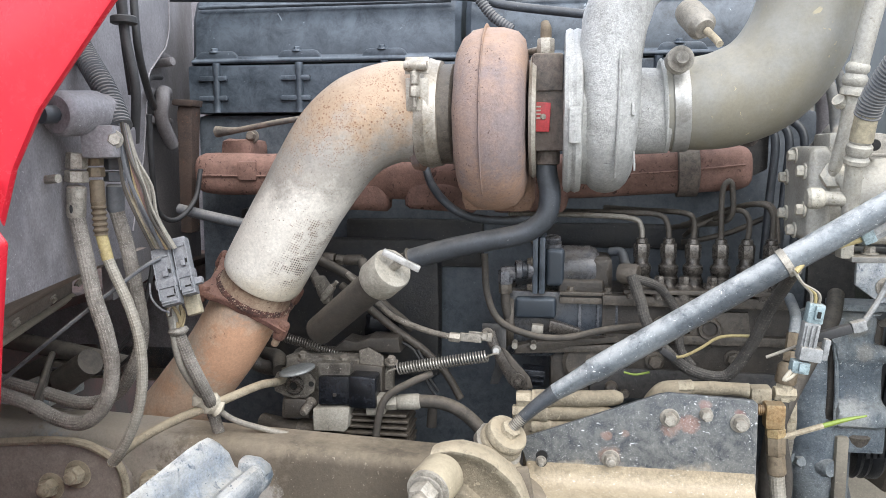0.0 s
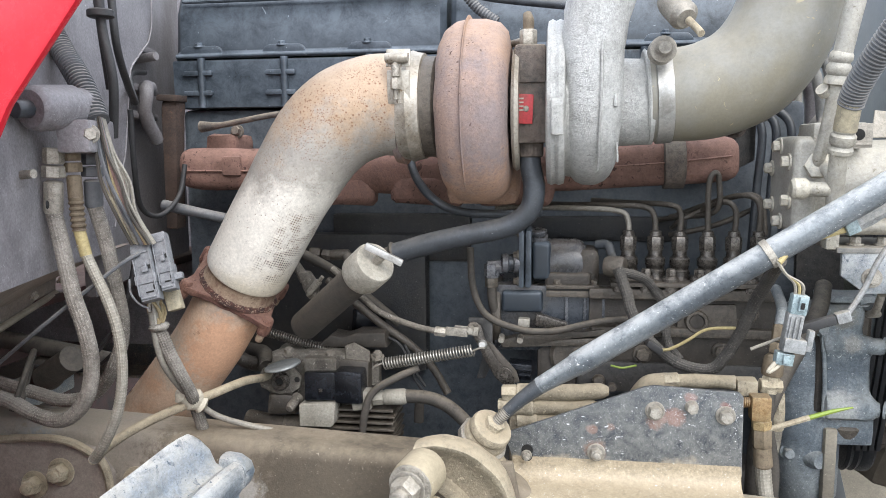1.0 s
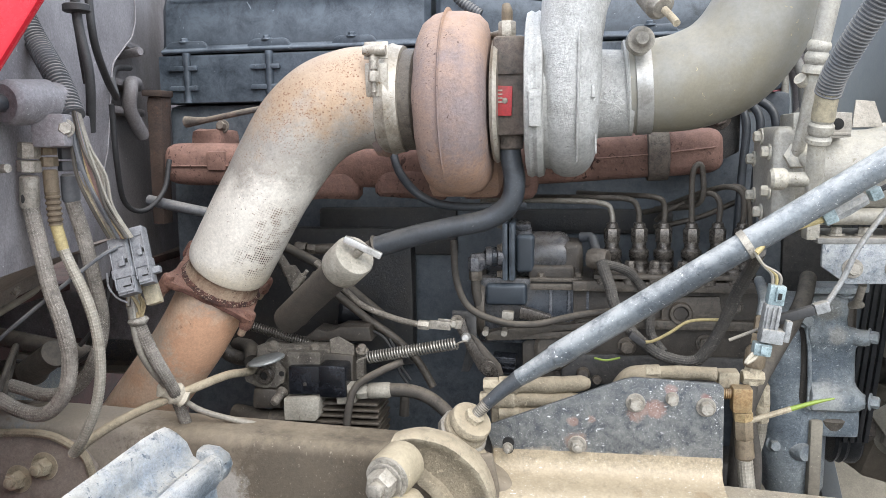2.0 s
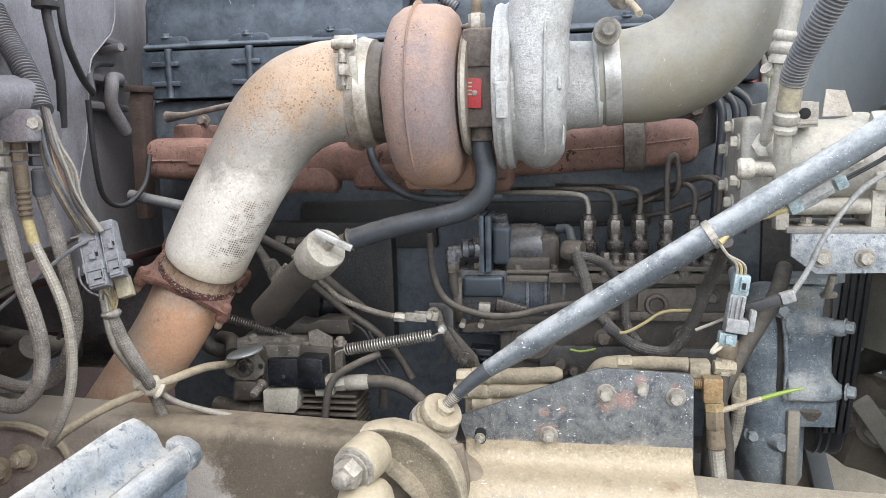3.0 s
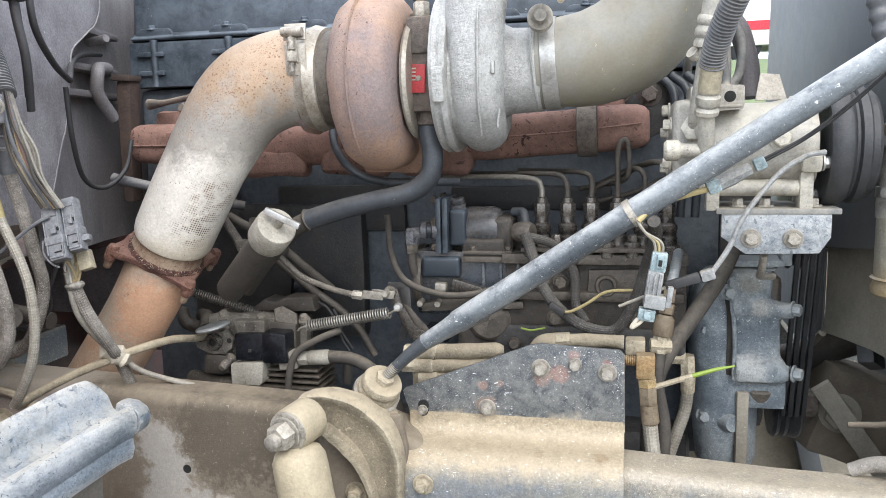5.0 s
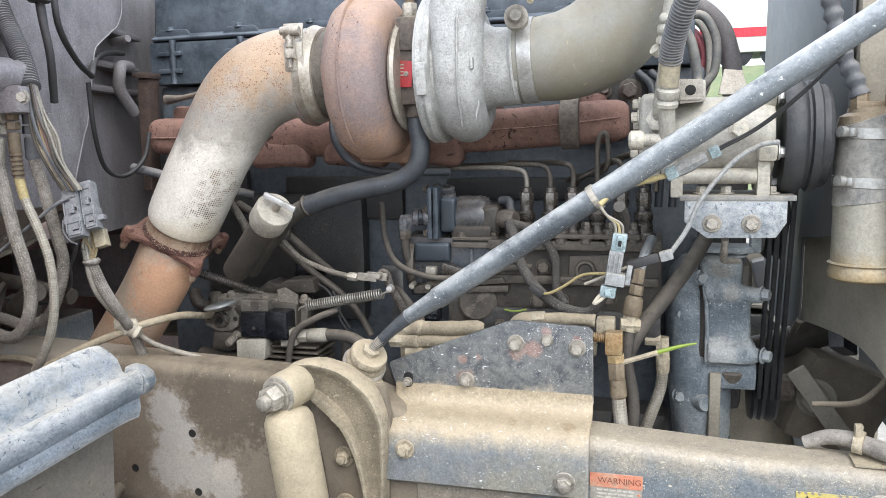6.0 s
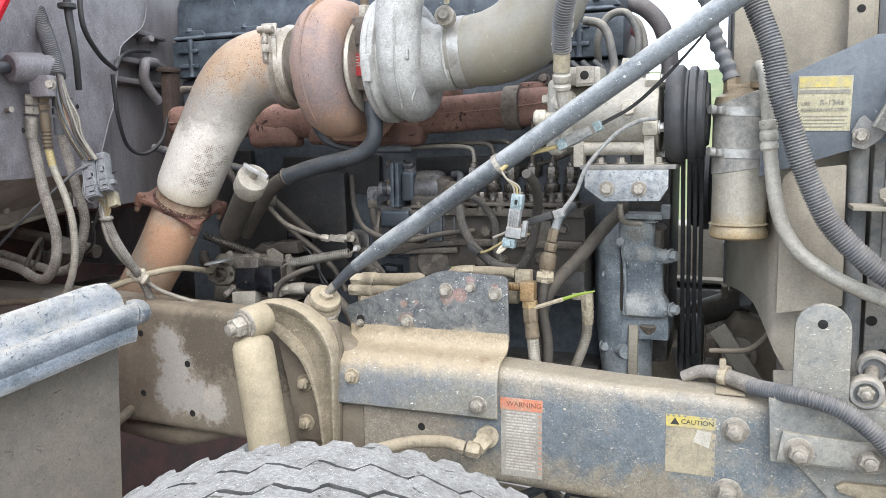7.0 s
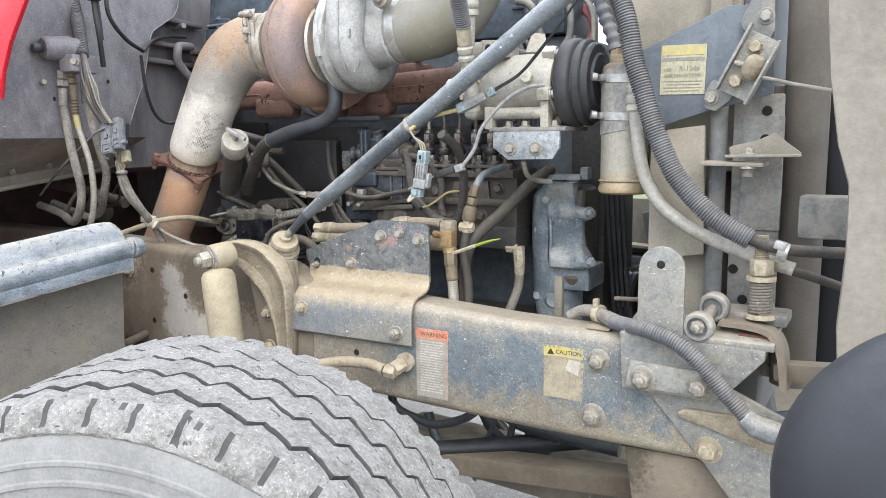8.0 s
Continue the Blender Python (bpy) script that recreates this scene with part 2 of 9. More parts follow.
                         (-0.555, -0.045, 0.235, 0.035, "6a5f51"), (-0.56, -0.045, 0.11, 0.035, "6b6052"), (-0.535, -0.045, 0.17, 0.02, "70665a"))),
    plate=surf("chipped_black_plate", "4a525a", 0.5, 0.1, "5d646a", 8, 0.5, "dcdcda", 0.69, 260, 0.9, "b3a48c", 0.2, mottle=0.5, edge="8a8478", scratch=(130, 0.70, "a8a8a2", 45)),
    upright=surf("rust_patched_plate", "2f363e", 0.42, 0.1, "3d444b", 8, 0.5, "e2e2e0", 0.66, 260, 0.15, "9a9690", 0.2, mottle=0.5, edge="9a9890", scratch=(150, 0.7, "d6d8d8", 35), fades=((0.143, 0.16, "a5977e", 0.02),),
                 spots=((0.04, 0.047, 0.224, 0.017, "77584e"), (0.068, 0.047, 0.23, 0.018, "7d5a50"), (-0.052, 0.047, 0.172, 0.019, "7d6052"), (-0.03, 0.047, 0.21, 0.007, "70544c"), (-0.06, 0.047, 0.205, 0.009, "77584e"), (0.142, 0.047, 0.25, 0.01, "75504a"), (0.09, 0.047, 0.262, 0.01, "75504a"))),
    tan=surf("dust_caked_casting", "887d69", 0.9, 0, "6d6454", 9, 0.5, "a89b83", 0.67, 60, 0.8, "a5977e", 0.7, mottle=0.6, edge="c2b7a0"),
    shock=surf("cream_shock_paint", "a4987f", 0.75, 0, "8f846e", 8, 0.45, "b8ad96", 0.70, 90, 0.5, "ada088", 0.3, mottle=0.4, spots=((0.024, -0.06, 0.429, 0.011, "c2a83a"), (0.018, -0.06, 0.49, 0.016, "b3a06a"), (0.016, -0.06, 0.46, 0.01, "b3a06a"))),
    galv=surf("weathered_galvanised_channel", "5b6872", 0.5, 0.15, "87909a", 9, 0.5, "4b5660", 0.655, 60, 0.65, "b9b3a6", 0.45, mottle=0.9, streak=(1, 0.5, 1), edge="cfcdc8"),
    mud=surf("dirty_grey_fender_liner", "726d66", 0.85, 0, "7d766a", 5, 0.5, "4f4b46", 0.68, 45, 0.4, TAN, 0.25, mottle=0.5),
    ac=surf("cream_dusted_aluminium", "a19e96", 0.5, 0.2, "8a867c", 12, 0.45, "77715f", 0.69, 80, 0.5, "c8c0ad", 0.4, mottle=0.5, edge="d0c9b8"),
    pulley=surf("black_pulley", "2c2e31", 0.45, 0.2, "3b3c3e", 10, 0.5, None, dust=0.5, dust_col="6d6a66"),
    brass_dusty=surf("dust_dulled_brass", "584c3d", 0.65, 0.15, "695d4e", 22, 0.5, None, dust=0.35, dust_col="90826c", bump=0.35, edge="7d705c"),
    brass=surf("dusty_brass", "7a5632", 0.5, 0.3, "6f5a3e", 26, 0.5, None, dust=0.35, bump=0.35, edge="b09a70"),
    cap_chalk=surf("chalky_cap", "918c80", 0.75, 0.1, "a39e92", 16, 0.5, "6f6a60", 0.67, 120, 0.3, "a8a091", 0.4, mottle=0.6),
    steel=surf("dusty_steel", "847f77", 0.5, 0.4, "625d55", 28, 0.5, None, dust=0.5, dust_col="aaa08e", bump=0.35, edge="b5afa3"),
    # rod: strong pale top layer is dust plus the painted sky highlight
    rod=surf("chipped_blue_grey_tube", "3a4148", 0.32, 0.1, "676d71", 11, 0.5, "d5d6d4", 0.69, 110, 0.95, "bfc0bd", 0.12, streak=(0.35, 1, 0.5), mottle=0.7, fades=((0.5, 0.26, "6a7176", 0.08),)),
    wpump=surf("oxidised_blue_casting", "5b656d", 0.5, 0.1, "8d9598", 9, 0.45, "c3c7c6", 0.68, 110, 0.5, "98958c", 0.6, mottle=0.8, edge="9a9f9f", spots=((0.0, -0.02, 0.27, 0.028, "7d7d78"), (0.02, -0.02, 0.222, 0.02, "8a8a86"), (0.0, -0.02, 0.1, 0.04, "a3a5a3"), (0.065, -0.02, 0.16, 0.016, "7a6f60"))),
    can=surf("dirty_receiver_can", "9d988b", 0.5, 0.3, "aaa493", 10, 0.45, "7d6d4c", 0.68, 60, 0.2, bump=0.2, mottle=0.5, fades=((0.02, 0.07, "a3906f", 0.03), (0.275, 0.25, "8f7f68", 0.02))),
    grey=surf("dusty_grey_steel", "5d6164", 0.65, 0.15, "716f6a", 5, 0.5, "9b9b98", 0.71, 80, 0.8, "a99f8e", 0.2, mottle=0.45, edge="a5a198"),
    tan_sheet=surf("tan_dusted_sheet", "918a7c", 0.85, 0, "7d776b", 4, 0.5, "a89f8f", 0.71, 70, 0.6, "b5aa96", 0.2, mottle=0.4),
    shroud=surf("dark_plastic_shroud", "54585b", 0.6, 0, "5d5d5c", 3, 0.5, None, dust=0.6, dust_col="7d776b", bump=0.04, mottle=0.2),
    # white flecks serve for pale chips and for painted glints on the tread
    tyre=surf("dusty_tyre_rubber", "95938f", 0.85, 0, "76746f", 22, 0.47, "e5e4e1", 0.65, 210, 0.3, "b0aea8", 1.0, 150, mottle=1.0, scratch=(75, 0.67, "56544f", 40)),
    # undusted groove rubber, darkened further for the shade down in the grooves
    groove_shade=surf("shaded_groove_rubber", "3b3b3a", 0.95, 0, "494847", 9, 0.5, None, dust=0.15, dust_col="8f8c86", bump=0.4),
    grime=surf("brown_grimed_casting", "433e38", 0.48, 0.1, "332f2b", 16, 0.5, "7d766d", 0.695, 120, 0.5, "5f564b", 0.5, mottle=0.5, edge="6f675c"),
    grime_blue=surf("dusty_blue_black_casting", "2e353d", 0.28, 0.1, "413d38", 7, 0.45, "8f9497", 0.715, 110, 0.6, "6f675e", 0.2, mottle=0.4, edge="77777a"),
    valve_grey=surf("grimy_grey_valve", "736d64", 0.5, 0.15, "45403a", 24, 0.5, "b5afa5", 0.66, 130, 0.45, "8f8678", 1.0, mottle=0.9, edge="9a9286"),
    valve=surf("oily_worn_steel", "4b4742", 0.28, 0.6, "332f2c", 30, 0.5, "9a948a", 0.69, 120, 0.3, "6f675c", 0.2, mottle=0.5, edge="77716a"),
    spring_steel=surf("worn_spring_steel", "96928a", 0.35, 0.5, "77726a", 40, 0.5, bump=0.05),
    galv_dull=surf("dull_zinc_disc", "8b8e8d", 0.45, 0.3, "767876", 30, 0.5, bump=0.05),
    conn_dark=surf("weathered_grey_connector", "585a5e", 0.6, 0, "4a4b4f", 22, 0.5, None, dust=0.5, dust_col="8f8c88", bump=0.15, edge="8f9194"),
    label_grey=surf("weathered_grey_label", "9a968c", 0.6, 0, "87837a", 14, 0.45, "6f6c64", 0.68, 140, bump=0.05),
    label_worn=surf("worn_tan_label", "a0967e", 0.6, 0, "88806e", 22, 0.5, "6f6a5d", 0.65, 150, bump=0.05),
    ink_warm=surf("faded_brown_ink", "7a4a3a", 0.6, bump=0.02),
    ink_soft=surf("faded_ink", "807d74", 0.6, bump=0.02),
    slate=surf("slate_blue_sheet", "565d64", 0.5, 0.15, "4a5158", 6, 0.5, "8f9498", 0.71, 90, 0.25, "8f8c86", 0.12, mottle=0.35, edge="7d848a"),
    sidewall=surf("grey_tyre_sidewall", "858583", 0.85, 0, "767674", 8, 0.5, None, dust=0.3, dust_col="9f9c96", bump=0.3, mottle=0.4),
    rim=surf("dusty_wheel_disc", "8c8a86", 0.6, 0.3, "77746e", 6, 0.5),
    hoodskin=surf("raw_fibreglass_hood", "878176", 0.85, 0, "7d776d", 6, 0.5, "857d70", 0.72, 90, 0.1, bump=0.35, grain=60, mottle=0.3),
    darkplastic=surf("dark_slate_plastic", "1f2127", 0.55, 0, "1b1d22", 4, 0.5, None, dust=0.2, dust_col="707070", bump=0.03, mottle=0.2),
    conn=surf("grey_plastic_connector", "6c7071", 0.55, 0, "565858", 25, 0.5, None, dust=0.5, bump=0.15, edge="a5a6a5"),
    conn_blue=surf("pale_teal_connector", "5b6c6f", 0.5, 0, "505b5d", 25, 0.5, None, dust=0.25, bump=0.1, edge="b0c2c5"),
    wire_tan=surf("tan_wire", "a0906f", 0.6), wire_white=surf("white_wire", "aaa69c", 0.6, dust=0.3), wire_black=surf("black_wire", "2a2a2b", 0.6, dust=0.4, dust_col="6f6b65"),
    wire_red=surf("dull_red_wire", "735c56", 0.6), wire_yellow=surf("yellow_wire", "a39468", 0.6), wire_pink=surf("pink_tube", "b0666b", 0.5),
    wire_green=surf("green_cable_tie", "7d9038", 0.5, bump=0.05, mottle=0.2),
    tape=surf("cream_tape", "b5ad9c", 0.8, dust=0.3),
    label_white=surf("dusty_white_label", "b8b3a7", 0.6, 0, "9a9488", 14, 0.45, "77726a", 0.68, 140, bump=0.05),
    label_orange=surf("orange_label_band", "c07c62", 0.6, 0, "ab8e78", 24, 0.45, bump=0.05),
    label_yellow=surf("yellow_label_band", "b8a757", 0.6, 0, "a39a78", 26, 0.5, bump=0.05, mottle=0.3),
    label_cream=surf("pale_yellow_label", "aba68c", 0.6, 0, "9b957c", 20, 0.5, "7d7a6c", 0.66, 150, bump=0.05),
    ink=surf("black_ink", "35332f", 0.6, bump=0.02), ink_red=surf("red_tag", "b03438", 0.5, 0, "8f3a35", 30, 0.4, bump=0.1),
    # hole: black that imitates the shade inside holes and slots
    hole=surf("hole_shade", "1a1917", 0.9), oily=surf("wet_oily_black", "14161a", 0.12, 0.2, "23252a", 30, 0.5, "5a6068", 0.70, 150),
    ground=surf("pale_gravel", "948f86", 0.95, 0, "86827a", 2, 0.5, "aaa69e", 0.6, 40, 0, bump=0.8, grain=60, mottle=0.4),
    field=surf("far_field", "667553", 0.95, 0, "7a7f5c", 0.8, 0.5), trailer=surf("white_far_panel", "d5d5d2", 0.5),
)

ORG = {}


def thing(name, loc, label, category, group="", kind=""):
    ob = new(name)
    ob.empty_display_size = 0.05
    ob.location = loc
    ORG[ob] = Vector(loc)
    return tagged(ob, label, category, group, kind)


def finish(bm, sharp=38):
    bmesh.ops.remove_doubles(bm, verts=bm.verts, dist=1e-6)
    bmesh.ops.recalc_face_normals(bm, faces=bm.faces)
    lim = radians(sharp)
    for e in bm.edges:
        e.smooth = not (len(e.link_faces) == 2 and e.calc_face_angle(0) > lim)
    for fc in bm.faces:
        fc.smooth = True


def part(name, bm, material, parent, label=""):
    """Links a bmesh in world places as one mesh under a thing or a part."""
    org = ORG[parent]
    finish(bm)
    bm.transform(Matrix.Translation(-org))
    me = bpy.data.meshes.new(name)
    bm.to_mesh(me)
    bm.free()
    me.materials.append(M[material])
    ob = new(name, me)
    ob.parent = parent
    ORG[ob] = org
    return tagged(ob, label)


def solo(name, bm, material, loc, label, category, group="", kind=""):
    """A thing that is a single mesh."""
    finish(bm)
    bm.transform(Matrix.Translation(-Vector(loc)))
    me = bpy.data.meshes.new(name)
    bm.to_mesh(me)
    bm.free()
    me.materials.append(M[material])
    ob = new(name, me)
    ob.location = loc
    ORG[ob] = Vector(loc)
    return tagged(ob, label, category, group, kind)


def spline(pts, res=6):
    """Catmull-Rom points through pts."""
    p = [Vector(q) for q in pts]
    if len(p) == 2:
        return [p[0].lerp(p[1], i / res) for i in range(res + 1)]
    p = [2 * p[0] - p[1]] + p + [2 * p[-1] - p[-2]]
    out = []
    for i in range(1, len(p) - 2):
        a, b, c, d = p[i - 1:i + 3]
        for k in range(res):
            t = k / res
            out.append(0.5 * ((2 * b) + (c - a) * t + (2 * a - 5 * b + 4 * c - d) * t * t + (3 * b - a - 3 * c + d) * t ** 3))
    out.append(p[-2])
    return out


def frame_of(axis):
    """A rotation that takes z to axis."""
    return Vector(axis).to_track_quat("Z", "Y").to_matrix().to_4x4()


def rings(bm, loops, cap=True, closed=False):
    made = [[bm.verts.new(v) for v in lp] for lp in loops]
    n = len(made[0])
    pairs = list(zip(made, made[1:])) + ([(made[-1], made[0])] if closed else [])
    for a, b in pairs:
        for i in range(n):
            bm.faces.new((a[i], a[(i + 1) % n], b[(i + 1) % n], b[i]))
    if cap and not closed:
        bm.faces.new(made[0][::-1])
        bm.faces.new(made[-1])


def tube(pts, r, n=12, res=6, corr=None, wobble=0.0, smooth=True):
    """A round tube along pts; r is one radius or one for each point; corr = (pitch, depth) makes it corrugated."""
    rr = list(r) if isinstance(r, (list, tuple)) else [r] * len(pts)
    path = spline(pts, res) if smooth else [Vector(q) for q in pts]
    step = res if smooth else 1
    if smooth and len(pts) == 2:
        radii = [rr[0] + (rr[1] - rr[0]) * i / res for i in range(res + 1)]
    else:
        radii = []
        for i in range(len(path)):
            k, f = divmod(i, step)
            radii.append(rr[k] if k + 1 >= len(rr) else rr[k] + (rr[k + 1] - rr[k]) * f / step)
    if corr:
        pitch, depth = corr
        fine, fr, acc = [path[0]], [radii[0]], 0.0
        total = sum((b - a).length for a, b in zip(path, path[1:]))
        count = max(4, int(total / pitch)) * 4
        seg, pos, goal = 0, 0.0, 0.0
        fine, fr = [], []
        lens = [(b - a).length for a, b in zip(path, path[1:])]
        for i in range(count + 1):
            goal = total * i / count
            while seg < len(lens) - 1 and pos + lens[seg] < goal:
                pos += lens[seg]
                seg += 1
            f = min(1.0, max(0.0, (goal - pos) / max(lens[seg], 1e-9)))
            fine.append(path[seg].lerp(path[seg + 1], f))
            fr.append((radii[seg] + (radii[seg + 1] - radii[seg]) * f) - (depth if i % 4 in (2, 3) else 0))
        path, radii = fine, fr
    bm = bmesh.new()
    loops = []
    tan = (path[1] - path[0]).normalized()
    up = Vector((0, 0, 1)) if abs(tan.z) < 0.9 else Vector((0, 1, 0))
    u = tan.cross(up).normalized()
    for i, p in enumerate(path):
        t2 = (path[min(i + 1, len(path) - 1)] - path[max(i - 1, 0)]).normalized()
        u = (u - t2 * u.dot(t2)).normalized()
        v = t2.cross(u)
        w = 1 + wobble * noise.noise(p * 40)
        loops.append([p + (u * math.cos(a) + v * math.sin(a)) * radii[i] * w for a in [2 * math.pi * k / n for k in range(n)]])
    rings(bm, loops)
    return bm


def braided(pts, r, strands=8, pitch=0.012, depth=0.0007):
    """A hose whose skin is woven from two crossing sets of strands."""
    path = spline(pts, 40)
    total = sum((b - a).length for a, b in zip(path, path[1:]))
    count, n = int(total / pitch * 6), strands * 4
    walked, seg = [0.0], 0
    for a, b in zip(path, path[1:]):
        walked.append(walked[-1] + (b - a).length)
    loops, u = [], (path[1] - path[0]).orthogonal().normalized()
    for i in range(count + 1):
        goal = total * i / count
        while seg < len(path) - 2 and walked[seg + 1] < goal:
            seg += 1
        d = path[seg + 1] - path[seg]
        p = path[seg] + d * min(1.0, (goal - walked[seg]) / d.length)
        t2 = d.normalized()
        u = (u - t2 * u.dot(t2)).normalized()
        v = t2.cross(u)
        ph = 2 * math.pi * goal / pitch
        lp = []
        for k in range(n):
            a = 2 * math.pi * k / n
            q = r + depth * math.sin(strands * a + ph) * math.sin(strands * a - ph)
            lp.append(p + (u * math.cos(a) + v * math.sin(a)) * q)
        loops.append(lp)
    bm = bmesh.new()
    rings(bm, loops)
    return bm


def lathe(prof, origin, axis, n=28, squash=None):
    """Turns (radius, height) pairs round an axis."""
    bm = bmesh.new()
    m = Matrix.Translation(origin) @ frame_of(axis)
    loops = []
    for r, h in prof:
        r = max(r, 0.0004)
        loops.append([m @ Vector((r * math.cos(a), r * math.sin(a), h)) for a in [2 * math.pi * k / n for k in range(n)]])
    rings(bm, loops)
    return bm


def box(center, size, rot=(0, 0, 0), bevel=0.003, seg=2):
    bm = bmesh.new()
    bmesh.ops.create_cube(bm, size=1)
    bm.transform(Matrix.Diagonal((*size, 1)))
    if bevel:
        bmesh.ops.bevel(bm, geom=bm.edges[:], offset=min(bevel, 0.45 * min(size)), segments=seg, profile=0.6, affect="EDGES")
    bm.transform(pose(*center, *rot))
    return bm


def plate(poly, y, thick, bevel=0.0015, m=None):
    """A plate from an outline of (x, z), whose front is at y and whose back is thick behind; m moves it."""
    bm = bmesh.new()
    a = [bm.verts.new((x, y, z)) for x, z in poly]
    b = [bm.verts.new((x, y + thick, z)) for x, z in poly]
    k = len(poly)
    bm.faces.new(a)
    bm.faces.new(b[::-1])
    for i in range(k):
        bm.faces.new((a[i], b[i], b[(i + 1) % k], a[(i + 1) % k]))
    bmesh.ops.recalc_face_normals(bm, faces=bm.faces)
    if bevel:
        bmesh.ops.bevel(bm, geom=bm.edges[:], offset=bevel, segments=2, profile=0.6, affect="EDGES")
    if m:
        bm.transform(m)
    return bm


def join(*bms):
    out = bmesh.new()
    for b in bms:
        me = bpy.data.meshes.new("tmp")
        b.to_mesh(me)
        out.from_mesh(me)
        bpy.data.meshes.remove(me)
        b.free()
    return out


def rough(bm, amp, size=30.0):
    """Uneven cast surface."""
    for v in bm.verts:
        v.co += Vector((noise.noise(v.co * size), noise.noise(v.co * size + Vector((7, 3, 1))), noise.noise(v.co * size + Vector((1, 9, 4))))) * amp
    return bm


def dense(bm, cuts=2):
    bmesh.ops.subdivide_edges(bm, edges=bm.edges[:], cuts=cuts, use_grid_fill=True)
    return bm


def bolt(pos, axis=(0, -1, 0), r=0.011, h=0.01, washer=1.45, stud=0.0, turn=0.3):
    """A hexagonal head on a washer, with an optional stud end."""
    m = Matrix.Translation(pos) @ frame_of(axis) @ Matrix.Rotation(turn, 4, "Z")
    w = 0.003
    parts = [lathe([(0, 0), (r * washer, 0), (r * washer, w * 0.7), (r * washer * 0.94, w), (0, w)], pos, axis, 18)]
    hx = bmesh.new()
    loops = [[m @ Vector((q * math.cos(k * math.pi / 3), q * math.sin(k * math.pi / 3), z)) for k in range(6)]
             for q, z in ((r, w), (r, w + h * 0.82), (r * 0.86, w + h))]
    rings(hx, loops)
    parts.append(hx)
    if stud:
        parts.append(lathe([(r * 0.55, w + h * 0.5), (r * 0.55, w + h + stud * 0.9), (r * 0.45, w + h + stud)], pos, axis, 12))
    return join(*parts)


def hexbar(a, b, r, n=6):
    a, b = Vector(a), Vector(b)
    m = Matrix.Translation(a) @ frame_of(b - a)
    ln = (b - a).length
    bm = bmesh.new()
    loops = [[m @ Vector((q * math.cos(k * 2 * math.pi / n), q * math.sin(k * 2 * math.pi / n), z)) for k in range(n)]
             for q, z in ((r * 0.9, 0), (r, ln * 0.08), (r, ln * 0.92), (r * 0.9, ln))]
    rings(bm, loops)
    return bm


def rod_bm(a, b, r, n=14):
    return tube([a, b], r, n, 2)


def coil(a, b, radius, wire, turns, n=6):
    a, b = Vector(a), Vector(b)
    m = Matrix.Translation(a) @ frame_of(b - a)
    ln = (b - a).length
    steps = int(turns * 12)
    pts = [m @ Vector((radius * math.cos(2 * math.pi * turns * i / steps), radius * math.sin(2 * math.pi * turns * i / steps), ln * i / steps)) for i in range(steps + 1)]
    return tube(pts, wire, n, 1, smooth=False)


def text_bm(body, size, m):
    """The built-in font as a thin mesh, in the x-z plane, facing -y."""
    cu = bpy.data.curves.new("tmp_text", "FONT")
    cu.body, cu.size, cu.extrude, cu.align_x, cu.align_y = body, size, 0.0003, "CENTER", "CENTER"
    ob = bpy.data.objects.new("tmp_text", cu)
    me = bpy.data.meshes.new_from_object(ob)
    bm = bmesh.new()
    bm.from_mesh(me)
    bpy.data.meshes.remove(me)
    bpy.data.objects.remove(ob)
    bpy.data.curves.remove(cu)
    bm.transform(m @ Matrix.Rotation(radians(90), 4, "X"))
    return bm


# ---------------- ground and distance ----------------
GROUND = -0.118
bm = bmesh.new()
bmesh.ops.create_grid(bm, x_segments=60, y_segments=60, size=3000)
bm.transform(Matrix.Translation((0, 0, GROUND)))
solo("ground", bm, "ground", (0, 0, GROUND), "pale dusty gravel yard under the truck", "ground", kind="structure")
bm = bmesh.new()
rings(bm, [[Vector((x_, y_, z_)) for y_, z_ in ((15.0, GROUND - 0.3), (18.0, 1.6), (22.0, 3.2), (24.0, 3.35), (200.0, 3.6), (200.0, GROUND - 0.3))] for x_ in (-300, -60, -20, -5, 0, 5, 10, 20, 60, 300)])
solo("field", bm, "field", (0, 160, GROUND), "green grass bank beyond the yard", "field", kind="structure")
far = thing("parked_trailer", (6.2, 26, 3.35), "white far trailer with a red stripe, parked on the bank", "trailer")
part("body", box((6.2, 26, 5.0), (9.6, 2.4, 2.4), bevel=0.05), "trailer", far)
part("stripe", box((6.2, 24.79, 4.36), (9.6, 0.02, 0.26), bevel=0), "red", far)
for sx in (2.4, 3.6, 8.4, 9.6):
    part("wheel", lathe([(0, 0), (0.3, 0), (0.5, 0.05), (0.5, 0.25), (0.3, 0.3), (0, 0.3)], (sx, 24.9, 3.84), (0, 1, 0), 24), "darkplastic", far)


# ---------------- frame rail ----------------
def rail_top(x):
    pts = ((-2.2, 1.09), (-0.8, 1.075), (-0.1, 1.045), (-0.06, 1.03), (0.0, 0.984), (0.3, 0.983), (0.55, 0.968), (0.8, 0.962), (1.2, 0.96))
    for (a, za), (b, zb) in zip(pts, pts[1:]):
        if x <= b:
            f = max(0.0, (x - a) / (b - a))
            return za + (zb - za) * f
    return pts[-1][1]


def rail_bottom(x):
    return 0.768 - 0.035 * min(1.0, max(0.0, (x + 0.6) / 1.2))


